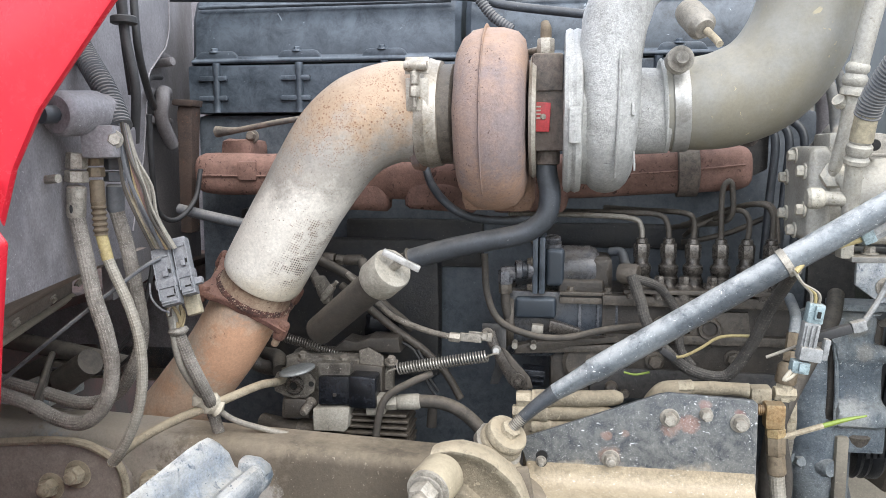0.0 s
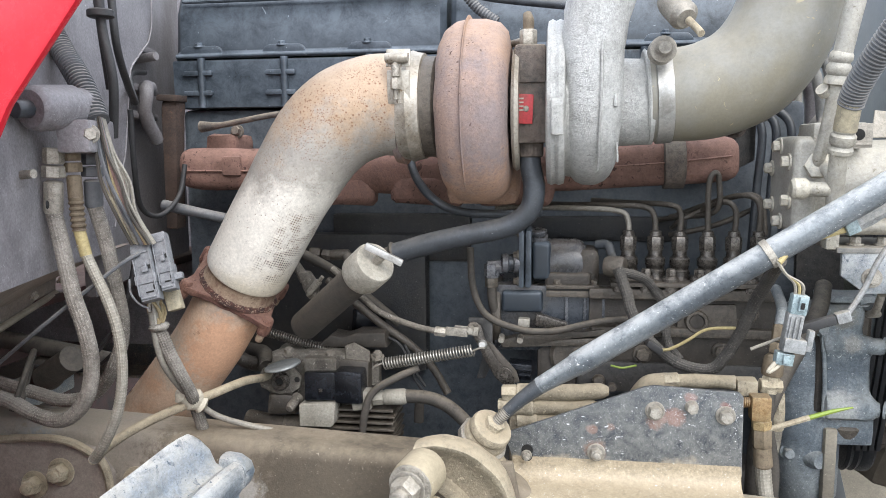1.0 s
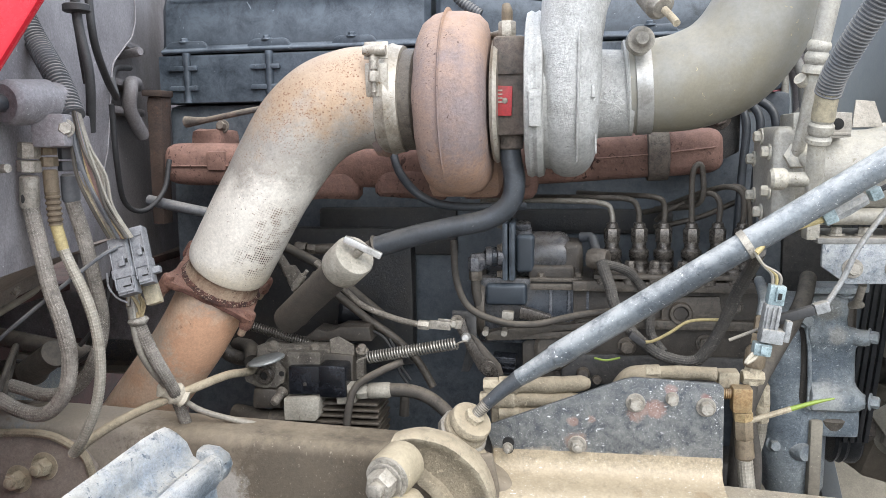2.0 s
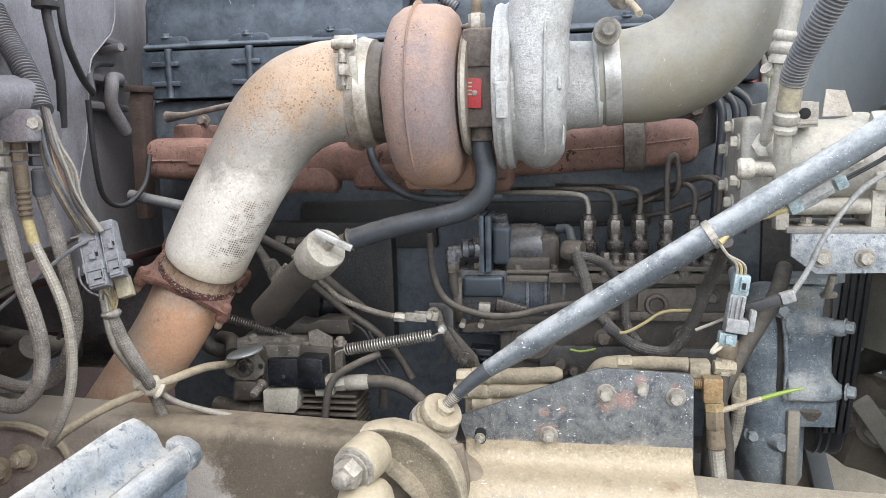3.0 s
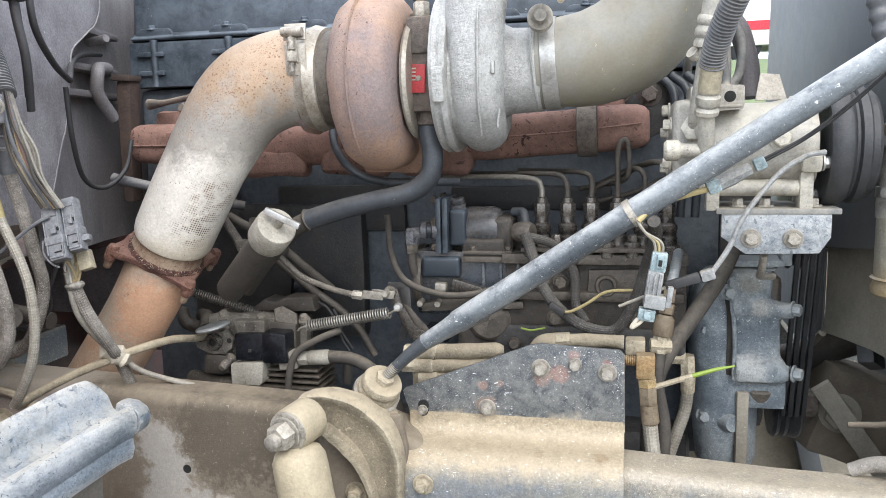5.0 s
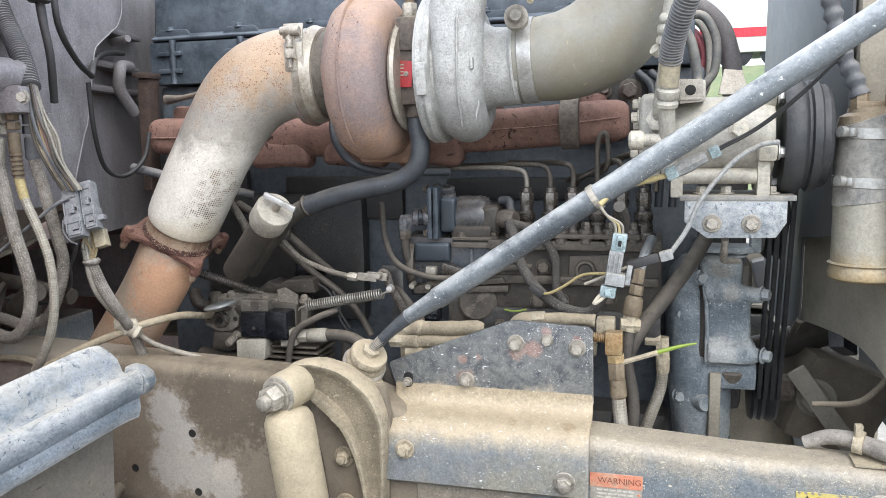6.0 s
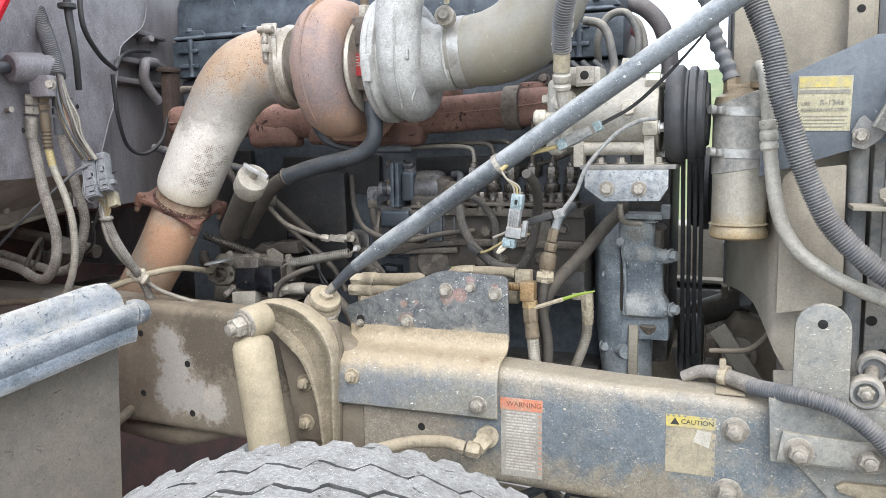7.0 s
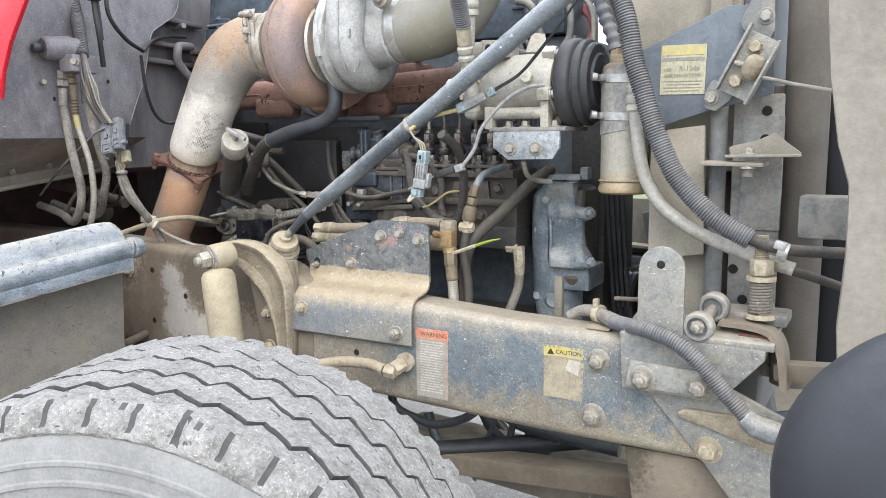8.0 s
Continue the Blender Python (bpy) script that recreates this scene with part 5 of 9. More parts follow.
part("shield_tab", rough(tube([(-0.212, 1.243, 1.66), (-0.212, 1.247, 1.63), (-0.212, 1.25, 1.6)], 0.004, 6), 0), "zinc", vb)
for z0, z1, w in ((1.655, 1.683, 0.038), (1.598, 1.65, 0.036)):
    part("tab", box((-0.214, 1.252, (z0 + z1) / 2), (w, 0.004, z1 - z0), (-14 if z0 > 1.64 else 4, 0, 2), 0.0018), "zinc", vb)
part("trunnion", hexbar((-0.232, 1.24, 1.668), (-0.196, 1.24, 1.668), 0.008, 10), "zinc", vb)
part("t_bolt", tube([(-0.216, 1.24, 1.668), (-0.216, 1.239, 1.635), (-0.216, 1.24, 1.605)], 0.0042, 10), "steel", vb)
part("nut", hexbar((-0.216, 1.24, 1.636), (-0.216, 1.239, 1.62), 0.0085), "steel", vb)
part("sleeve", lathe([(0.004, 0), (0.007, 0.002), (0.007, 0.02), (0.004, 0.022)], (-0.216, 1.24, 1.638), (0, 0, 1), 14), "steel", vb)

# ---------------- oil drain hose, filler tube ----------------
dr = thing("drain_hose", (-0.1, 1.34, 1.35), "black rubber turbo drain hose curving to a dusty steel tube", "hose")
part("hose", tube([(-0.013, 1.335, 1.53), (-0.012, 1.335, 1.5), (-0.006, 1.335, 1.462), (-0.014, 1.335, 1.425), (-0.05, 1.34, 1.398), (-0.12, 1.343, 1.382), (-0.18, 1.346, 1.368), (-0.245, 1.35, 1.348)], [0.0165, 0.0175, 0.018, 0.018, 0.018, 0.018, 0.0185, 0.019], 20), "black_hose", dr)
part("collar", lathe([(0.017, -0.012), (0.021, -0.01), (0.021, 0.01), (0.017, 0.012)], (-0.012, 1.335, 1.525), (0, 0, 1), 20), "dark_iron", dr)
tl = part("tube", tube([(-0.24, 1.35, 1.35), (-0.29, 1.362, 1.325), (-0.35, 1.39, 1.27), (-0.42, 1.43, 1.2)], 0.017, 18), "rubber_brown", dr, "dusty steel drain tube")
part("bead", lathe([(0.017, -0.006), (0.022, 0), (0.017, 0.006)], (-0.246, 1.351, 1.348), (-1, 0.1, -0.4), 20), "rubber_brown", tl)
fi = thing("oil_filler", (-0.35, 1.27, 1.2), "dusty oil filler tube with a T-handle expansion cap", "filler tube")
fa, fb = Vector((-0.262, 1.232, 1.342)), Vector((-0.416, 1.36, 1.214))
fd = (fa - fb).normalized()
part("neck", tube([fa, fa.lerp(fb, 0.5), fb], 0.0265, 26), "rubber_brown", fi)
cap_ = part("cap", lathe([(0.026, -0.03), (0.0335, -0.03), (0.035, -0.026), (0.035, 0.016), (0.033, 0.02), (0.01, 0.021), (0, 0.021)], fa, fd, 32), "cap_chalk", fi, "chalky grey round cap")
part("stem", rod_bm(fa + fd * 0.018, fa + fd * 0.04, 0.007), "steel", cap_)
hdl = Vector((0.89, 0.08, -0.44)).normalized()
hc = fa + fd * 0.046
hm = Matrix.Translation(hc) @ frame_of(hdl)
bm = box((0, 0, 0), (0.009, 0.011, 0.064), bevel=0.002)
bm.transform(hm)
part("t_handle", bm, "alu_smooth", cap_, "pale T-shaped wing handle")

# ---------------- injection pump ----------------
ip = thing("injection_pump", (0.1, 1.55, 1.05), "grimy black in-line injection pump with delivery valves", "fuel pump")
part("pump_body", rough(dense(box((0.26, 1.56, 1.2), (0.34, 0.13, 0.15), bevel=0.01), 1), 0.002), "grime", ip)
part("side_ledge", box((0.26, 1.49, 1.262), (0.34, 0.04, 0.02), bevel=0.005), "grime", ip)
part("lower_ledge", box((0.26, 1.495, 1.19), (0.33, 0.03, 0.018), bevel=0.005), "grime", ip)
part("foot", box((0.25, 1.56, 1.1), (0.36, 0.14, 0.06), bevel=0.01), "engine_dirty", ip)
part("face_panel", rough(plate([(0.25, 1.194), (0.252, 1.24), (0.352, 1.244), (0.357, 1.197)], 1.486, 0.012, 0.003), 0.001), "grime", ip)
part("face_boss", lathe([(0, 0.006), (0.012, 0.006), (0.014, 0.01), (0.019, 0.01), (0.021, 0.005), (0.021, 0)], (0.284, 1.486, 1.212), (0, -1, 0), 22), "grime", ip)
part("top_rail", box((0.258, 1.49, 1.281), (0.26, 0.06, 0.008), bevel=0.002), "grime", ip)
for x, z, q in ((0.38, 1.225, 0.011), (0.2, 1.215, 0.012), (0.238, 1.148, 0.01), (0.19, 1.145, 0.013), (0.33, 1.155, 0.012)):
    part("plug", bolt((x, 1.494, z), r=q, h=0.01, washer=1.35), "grime", ip)
part("drain_knob", join(lathe([(0, 0.024), (0.009, 0.024), (0.012, 0.018), (0.012, 0)], (0.111, 1.5, 1.092), (0, -1, 0.1), 16), lathe([(0, 0.02), (0.007, 0.02), (0.009, 0.014), (0.009, 0)], (0.136, 1.5, 1.08), (0, -1, 0.1), 14)), "grime", ip)
part("lower_web", rough(dense(plate([(0.1, 1.07), (0.1, 1.16), (0.13, 1.168), (0.175, 1.15), (0.18, 1.07)], 1.51, 0.05, 0.005), 1), 0.003, 40), "grime", ip)
part("governor_case", rough(dense(box((0.02, 1.57, 1.207), (0.216, 0.14, 0.13), bevel=0.012), 1), 0.002), "grime_blue", ip)
part("case_flange", lathe([(0, -0.008), (0.066, -0.008), (0.068, -0.004), (0.068, 0.004), (0.066, 0.008), (0, 0.008)], (-0.082, 1.55, 1.21), (1, 0, 0), 30), "grime", ip)
for k_ in range(3):
    part("case_rib", box((0.05 + 0.034 * k_, 1.499, 1.205), (0.006, 0.008, 0.09), bevel=0.002), "grime_blue", ip)
part("case_ledge", rough(box((0.03, 1.495, 1.165), (0.2, 0.03, 0.014), (0, -3, 0), 0.004), 0.001), "grime", ip)
part("governor_front", rough(dense(box((-0.033, 1.5, 1.24), (0.078, 0.024, 0.042), bevel=0.01, seg=3), 1), 0.0008), "cover", ip)
part("housing", rough(dense(box((0.087, 1.535, 1.3), (0.044, 0.084, 0.08), bevel=0.018, seg=3), 1), 0.0016), "grime", ip, "brown-stained upper housing")
part("dome", rough(lathe([(0, 0), (0.039, 0), (0.0415, 0.003), (0.0425, 0.02), (0.0425, 0.056), (0.039, 0.068), (0.026, 0.077), (0, 0.08)], (0.01, 1.531, 1.313), (1, 0, 0), 36), 0.001), "grime_blue", ip)
part("dome_skirt", rough(dense(box((0.052, 1.512, 1.283), (0.086, 0.05, 0.03), bevel=0.01, seg=3), 1), 0.001), "grime", ip)
part("housing_step", rough(dense(box((0.003, 1.515, 1.318), (0.034, 0.06, 0.07), bevel=0.01, seg=3), 1), 0.0008), "cover", ip)
part("lid_plate", box((0.06, 1.513, 1.271), (0.096, 0.066, 0.007), bevel=0.002), "grime", ip)
part("lid_gasket", box((0.06, 1.513, 1.266), (0.092, 0.062, 0.004), bevel=0.001), "hole", ip)
part("lid_base", box((0.06, 1.513, 1.258), (0.097, 0.068, 0.012), bevel=0.003), "grime", ip)
for bx in (0.032, 0.1):
    part("lid_bolt", bolt((bx, 1.488, 1.274), (0, -0.2, 1), 0.0065, 0.007), "grime", ip)
for px, wd in ((-0.034, 0.011), (-0.021, 0.012)):
    part("flange_plate", rough(box((px, 1.53, 1.322), (wd, 0.104, 0.108), bevel=0.005), 0.0008), "cover", ip)
for by, bz in ((1.487, 1.372), (1.487, 1.28), (1.57, 1.372), (1.484, 1.33)):
    part("flange_bolt", bolt((-0.039, by, bz), (-1, 0, 0), 0.0065, 0.007), "grime", ip)
part("boost_neck", lathe([(0.0, 0), (0.019, 0), (0.019, 0.012), (0.0165, 0.014), (0.0165, 0.022), (0.0185, 0.024), (0.0175, 0.034), (0.011, 0.036)], (-0.038, 1.497, 1.313), (-1, -0.2, 0), 22), "grime_blue", ip)
part("cap_screw", lathe([(0, 0.011), (0.013, 0.011), (0.0155, 0.009), (0.0155, 0.002), (0.014, 0)], (-0.003, 1.512, 1.364), (0, -0.25, 1), 20), "grime_blue", ip, "slotted cap screw")
part("cap_boss", lathe([(0.017, -0.03), (0.017, 0), (0, 0)], (-0.003, 1.512, 1.364), (0, -0.25, 1), 20), "grime_blue", ip)
part("cap_slot", box((-0.003, 1.509, 1.3755), (0.016, 0.003, 0.002), (0, 0, 35), 0.0005), "hole", ip)
part("elbow_fitting", join(hexbar((-0.072, 1.49, 1.308), (-0.098, 1.485, 1.306), 0.0135), hexbar((-0.09, 1.485, 1.312), (-0.09, 1.485, 1.286), 0.014)), "grime_blue", ip)
part("elbow_nut", hexbar((-0.09, 1.485, 1.286), (-0.09, 1.485, 1.268), 0.0125), "grime", ip)
part("lower_case", rough(dense(box((0.055, 1.56, 1.11), (0.12, 0.12, 0.1), bevel=0.012), 1), 0.002), "grime", ip)
part("round_cover", lathe([(0, 0.012), (0.035, 0.012), (0.042, 0.006), (0.042, 0)], (0.061, 1.5, 1.137), (0, -1, 0), 28), "grime", ip)
part("elbow_hose", tube([(-0.09, 1.485, 1.27), (-0.088, 1.487, 1.24), (-0.078, 1.5, 1.19)], 0.009, 12), "rubber_brown", ip)
part("outlet_hose", tube([(0.105, 1.53, 1.345), (0.125, 1.52, 1.345), (0.132, 1.5, 1.325), (0.138, 1.46, 1.318)], 0.009, 12), "black_hose", ip)
part("banjo", lathe([(0, -0.018), (0.016, -0.018), (0.019, -0.01), (0.019, 0.01), (0.016, 0.018), (0, 0.018)], (0.135, 1.455, 1.315), (1, -0.4, 0.0), 20), "grime", ip)
for x, h in ((-0.07, 0.0), (-0.035, 0.0)):
    part("stud", tube([(x, 1.48, 1.175), (x, 1.46, 1.172)], 0.006, 8), "steel", ip)
part("stop_lever", rough(plate([(-0.008, 1.2), (-0.006, 1.222), (0.012, 1.218), (0.052, 1.206), (0.053, 1.196), (0.046, 1.186), (0.02, 1.194)], 1.468, 0.02, 0.003), 0.001), "valve", ip)
part("lever_block", box((-0.028, 1.468, 1.206), (0.022, 0.018, 0.016), (0, 4, 0), 0.003), "steel", ip)
part("rack_case", rough(plate([(-0.075, 1.168), (-0.04, 1.176), (0.02, 1.186), (0.08, 1.188), (0.12, 1.195), (0.125, 1.182), (0.04, 1.172), (-0.02, 1.156), (-0.07, 1.154)], 1.476, 0.03, 0.004), 0.001), "grime", ip)
for k, x in enumerate((0.162, 0.211, 0.255, 0.304, 0.35, 0.393)):
    dv = part("delivery_valve", lathe([(0.0245, -0.065), (0.0245, -0.042), (0.021, -0.039), (0.019, -0.036), (0.019, -0.024), (0.0165, -0.021), (0.0165, -0.016), (0.0185, -0.013), (0.0185, -0.002), (0.015, 0.001), (0.013, 0.004), (0.013, 0.014), (0, 0.014)], (x, 1.513, 1.325), (0, 0, 1), 22), "valve", ip)
    part("union_nut", hexbar((x, 1.515, 1.337), (x, 1.515, 1.364), 0.015), "valve", dv)
    part("nut_collar", lathe([(0.01, 0), (0.0115, 0.002), (0.0105, 0.01), (0.007, 0.012)], (x, 1.515, 1.363), (0, 0, 1), 16), "valve", dv)
    part("clamp_bushing", lathe([(0.0155, -0.012), (0.0155, 0.012), (0.013, 0.015), (0, 0.015)], (x - 0.019, 1.482, 1.278), (0, 0, 1), 18), "valve", ip)
    part("clamp_nut", bolt((x - 0.019, 1.482, 1.292), (0, -0.05, 1), 0.0095, 0.013, 1.35), "valve", ip)
paths = [
    [(0.162, 1.515, 1.36), (0.161, 1.518, 1.392), (0.145, 1.522, 1.409), (0.072, 1.54, 1.413), (-0.093, 1.62, 1.408)],
    [(0.211, 1.515, 1.36), (0.208, 1.518, 1.4), (0.19, 1.522, 1.417), (0.124, 1.54, 1.419), (-0.003, 1.62, 1.415)],
    [(0.254, 1.515, 1.36), (0.255, 1.518, 1.405), (0.236, 1.522, 1.421), (0.16, 1.6, 1.42), (0.1, 1.66, 1.42)],
    [(0.304, 1.515, 1.36), (0.303, 1.517, 1.455), (0.312, 1.518, 1.479), (0.321, 1.52, 1.468), (0.317, 1.53, 1.408), (0.25, 1.62, 1.39)],
    [(0.35, 1.515, 1.36), (0.352, 1.518, 1.41), (0.332, 1.53, 1.426), (0.29, 1.58, 1.4), (0.23, 1.64, 1.382)],
    [(0.393, 1.515, 1.36), (0.393, 1.518, 1.42), (0.37, 1.53, 1.438), (0.326, 1.58, 1.423), (0.26, 1.65, 1.388)],
]
for q in paths:
    solo("fuel_line", tube(q, 0.0052, 10, 8), "grime" if q[0][0] > 0.17 else "steel", q[0], "bent steel injector fuel line on a delivery valve", "fuel line", "injector fuel lines")
solo("throttle_cable", tube([(-0.126, 1.45, 1.347), (-0.121, 1.45, 1.273), (-0.097, 1.45, 1.222), (-0.039, 1.45, 1.197), (0.023, 1.45, 1.194), (0.105, 1.46, 1.211), (0.18, 1.47, 1.218)], 0.0065, 10), "rubber_brown", (-0.04, 1.45, 1.2), "dusty throttle cable looping across the pump", "cable")

# ---------------- throttle lever, springs ----------------
lv = thing("throttle_lever", (-0.09, 1.41, 1.12), "worn steel throttle lever with pivot bolt", "lever")
part("arm", plate([(-0.128, 1.205), (-0.118, 1.213), (-0.104, 1.207), (-0.096, 1.18), (-0.072, 1.14), (-0.044, 1.112), (-0.042, 1.098), (-0.058, 1.092), (-0.078, 1.11), (-0.1, 1.15), (-0.118, 1.185)], 1.425, 0.006), "valve", lv)
part("second_arm", plate([(-0.096, 1.176), (-0.084, 1.17), (-0.04, 1.12), (-0.034, 1.1), (-0.05, 1.095), (-0.064, 1.115)], 1.437, 0.005), "grime", lv)
part("pivot", bolt((-0.061, 1.425, 1.116), r=0.0075, h=0.008, washer=1.9), "valve", lv)
part("ball_joint", lathe([(0, 0.02), (0.006, 0.02), (0.009, 0.012), (0.006, 0.004), (0.006, 0)], (-0.1, 1.425, 1.174), (0, -1, 0.1), 14), "alu_smooth", lv)
part("top_eye", lathe([(0.0045, 0.008), (0.011, 0.008), (0.012, 0.004), (0.011, 0)], (-0.117, 1.425, 1.203), (0, -1, 0), 16), "valve_grey", lv)
part("bracket", plate([(-0.13, 1.216), (-0.085, 1.216), (-0.085, 1.13), (-0.1, 1.1), (-0.115, 1.1), (-0.105, 1.14), (-0.108, 1.2), (-0.13, 1.2)], 1.45, 0.005), "engine_dirty", lv)
part("solenoid", join(box((-0.035, 1.47, 1.115), (0.044, 0.04, 0.03), (0, 4, 0), 0.003), box((-0.035, 1.449, 1.12), (0.04, 0.006, 0.004), (0, 4, 0), 0.001), box((-0.035, 1.449, 1.11), (0.04, 0.006, 0.004), (0, 4, 0), 0.001)), "oily", lv, "black ribbed solenoid case")
lk = thing("throttle_linkage", (-0.2, 1.4, 1.2), "greasy steel throttle link rod with clevis", "linkage")
part("rod", tube([(-0.38, 1.42, 1.31), (-0.316, 1.405, 1.256), (-0.284, 1.4, 1.232), (-0.225, 1.4, 1.21), (-0.18, 1.4, 1.2)], 0.0056, 12), "valve_grey", lk)
part("clevis", join(hexbar((-0.185, 1.4, 1.201), (-0.165, 1.4, 1.199), 0.009), box((-0.146, 1.405, 1.199), (0.04, 0.006, 0.016), (0, 4, 0), 0.002), box((-0.13, 1.418, 1.199), (0.044, 0.005, 0.016), (0, 4, 0), 0.002), hexbar((-0.121, 1.398, 1.203), (-0.121, 1.424, 1.203), 0.0065)), "steel", lk)
sp = thing("return_spring", (-0.44, 1.43, 1.12), "dull steel coil return spring", "spring", "throttle return springs")
part("coil", coil((-0.575, 1.465, 1.187), (-0.348, 1.465, 1.125), 0.0088, 0.0014, 46), "valve", sp)
part("hook", tube([(-0.348, 1.465, 1.125), (-0.322, 1.465, 1.122), (-0.312, 1.462, 1.12)], 0.0018, 6), "steel", sp)
sp = thing("return_spring", (-0.19, 1.41, 1.14), "bright steel coil return spring hooked to the lever", "spring", "throttle return springs")
part("coil", coil((-0.284, 1.412, 1.133), (-0.116, 1.408, 1.165), 0.0102, 0.0016, 32), "spring_steel", sp)
part("hook", tube([(-0.118, 1.408, 1.163), (-0.105, 1.404, 1.17), (-0.095, 1.4, 1.172)], 0.002, 6), "steel", sp)
part("rear_hook", tube([(-0.285, 1.412, 1.134), (-0.3, 1.412, 1.128), (-0.306, 1.415, 1.122)], 0.002, 6), "steel", sp)

# ---------------- steering pump and valve block ----------------
sv = thing("air_compressor", (-0.4, 1.48, 0.95), "greasy grey valve block and finned air compressor behind the rail", "compressor")
part("body", rough(dense(box((-0.435, 1.475, 1.09), (0.15, 0.1, 0.11), bevel=0.014), 2), 0.005, 55), "valve_grey", sv)
part("front_boss", rough(dense(box((-0.485, 1.425, 1.095), (0.06, 0.03, 0.06), bevel=0.012), 1), 0.003, 60), "valve_grey", sv)
part("upper_step", rough(dense(box((-0.405, 1.43, 1.125), (0.062, 0.05, 0.034), bevel=0.006), 1), 0.003, 60), "valve_grey", sv)
part("lower_step", rough(dense(box((-0.482, 1.43, 1.048), (0.058, 0.05, 0.042), bevel=0.01), 1), 0.003, 60), "grime", sv)
part("side_step", rough(dense(box((-0.345, 1.47, 1.09), (0.06, 0.09, 0.09), bevel=0.008), 1), 0.003, 50), "grime", sv)
part("front_flange", rough(plate([(-0.524, 1.103), (-0.514, 1.12), (-0.494, 1.117), (-0.472, 1.126), (-0.452, 1.118), (-0.44, 1.104), (-0.444, 1.084), (-0.46, 1.074), (-0.484, 1.07), (-0.505, 1.076), (-0.52, 1.082)], 1.4, 0.01, 0.0025), 0.001), "valve_grey", sv, "two-holed cover flange")
for x, z in ((-0.513, 1.1), (-0.448, 1.1)):
    part("flange_hole", lathe([(0, 0.0012), (0.0042, 0.0012), (0.0055, 0)], (x, 1.4, z), (0, -1, 0), 12), "hole", sv)
part("boss_ring", lathe([(0.0, 0.004), (0.007, 0.004), (0.008, 0.012), (0.014, 0.012), (0.018, 0.006), (0.018, 0)], (-0.479, 1.4, 1.098), (0, -1, 0), 22), "valve", sv)
part("bore", lathe([(0, 0.006), (0.0065, 0.006), (0.007, 0)], (-0.479, 1.399, 1.098), (0, -1, 0), 14), "hole", sv)
part("knob", lathe([(0, 0.036), (0.007, 0.035), (0.009, 0.028), (0.0085, 0.01), (0.011, 0.006), (0.011, 0)], (-0.452, 1.415, 1.062), (-0.25, -1, -0.45), 16), "valve_grey", sv)
part("black_cap", rough(plate([(-0.432, 1.063), (-0.431, 1.117), (-0.372, 1.119), (-0.37, 1.066)], 1.392, 0.05, 0.003), 0.0006), "oily", sv, "black square cap")
part("cap_stud", box((-0.4, 1.391, 1.084), (0.006, 0.004, 0.006), bevel=0.001), "valve", sv)
part("label_block", plate([(-0.442, 1.014), (-0.442, 1.056), (-0.371, 1.062), (-0.376, 1.02), (-0.382, 1.014)], 1.388, 0.05, 0.003), "cap_chalk", sv, "chalky white block face")
part("oily_box", rough(dense(box((-0.346, 1.41, 1.092), (0.052, 0.05, 0.062), bevel=0.006), 1), 0.002, 70), "oily", sv)
part("top_plate", rough(dense(plate([(-0.43, 1.148), (-0.4, 1.172), (-0.372, 1.168), (-0.35, 1.178), (-0.292, 1.18), (-0.288, 1.15)], 1.46, 0.06, 0.005), 1), 0.002, 60), "grime", sv)
part("slotted_tab", rough(plate([(-0.36, 1.13), (-0.362, 1.16), (-0.345, 1.166), (-0.315, 1.15), (-0.315, 1.128)], 1.43, 0.008, 0.002), 0.001), "valve_grey", sv)
for x, z in ((-0.474, 1.152), (-0.392, 1.148), (-0.425, 1.145), (-0.3, 1.15)):
    part("screw", bolt((x, 1.435, z - 0.012), (0, -0.35, 1), 0.0085, 0.01), "valve_grey", sv)
for k in range(7):
    part("cooling_fin", rough(box((-0.335, 1.46, 1.042 - k * 0.0125), (0.135 + 0.004 * (k % 2), 0.1, 0.005), bevel=0.0015), 0.0014), "grime", sv)
part("cylinder", lathe([(0.045, 0), (0.045, 0.12), (0, 0.12)], (-0.33, 1.49, 0.92), (0, 0, 1), 24), "engine_dirty", sv)
part("lower_tube", join(tube([(-0.57, 1.46, 1.0), (-0.5, 1.44, 0.997), (-0.39, 1.44, 0.99)], [0.017, 0.018, 0.017], 16), lathe([(0.018, -0.03), (0.0225, -0.026), (0.0225, 0.026), (0.018, 0.03)], (-0.46, 1.44, 0.994), (1, -0.1, -0.05), 20)), "grime", sv)
part("mirror_disc", lathe([(0, 0.0025), (0.03, 0.0035), (0.033, 0.002), (0.034, 0), (0.033, -0.002), (0, -0.003)], (-0.463, 1.367, 1.136), (-0.2, -0.05, 1), 32), "galv_dull", sv, "small dull steel disc")
part("disc_stem", tube([(-0.463, 1.369, 1.132), (-0.463, 1.41, 1.12)], 0.005, 8), "dark_iron", sv)
part("spring_post", join(box((-0.311, 1.455, 1.105), (0.022, 0.02, 0.05), bevel=0.004), hexbar((-0.31, 1.45, 1.128), (-0.31, 1.45, 1.14), 0.0095)), "valve_grey", sv)
part("side_port", lathe([(0, 0.03), (0.013, 0.03), (0.0155, 0.026), (0.0155, 0.004), (0.02, 0)], (-0.5, 1.47, 1.1), (-1, -0.1, 0.05), 18), "grime", sv)
ho = thing("delivery_hose", (-0.24, 1.42, 1.06), "dark rubber hose with a silver crimped fitting", "hose")
part("block_fitting", box((-0.325, 1.41, 1.065), (0.036, 0.03, 0.036), (0, -5, 0), 0.004), "cap_chalk", ho)
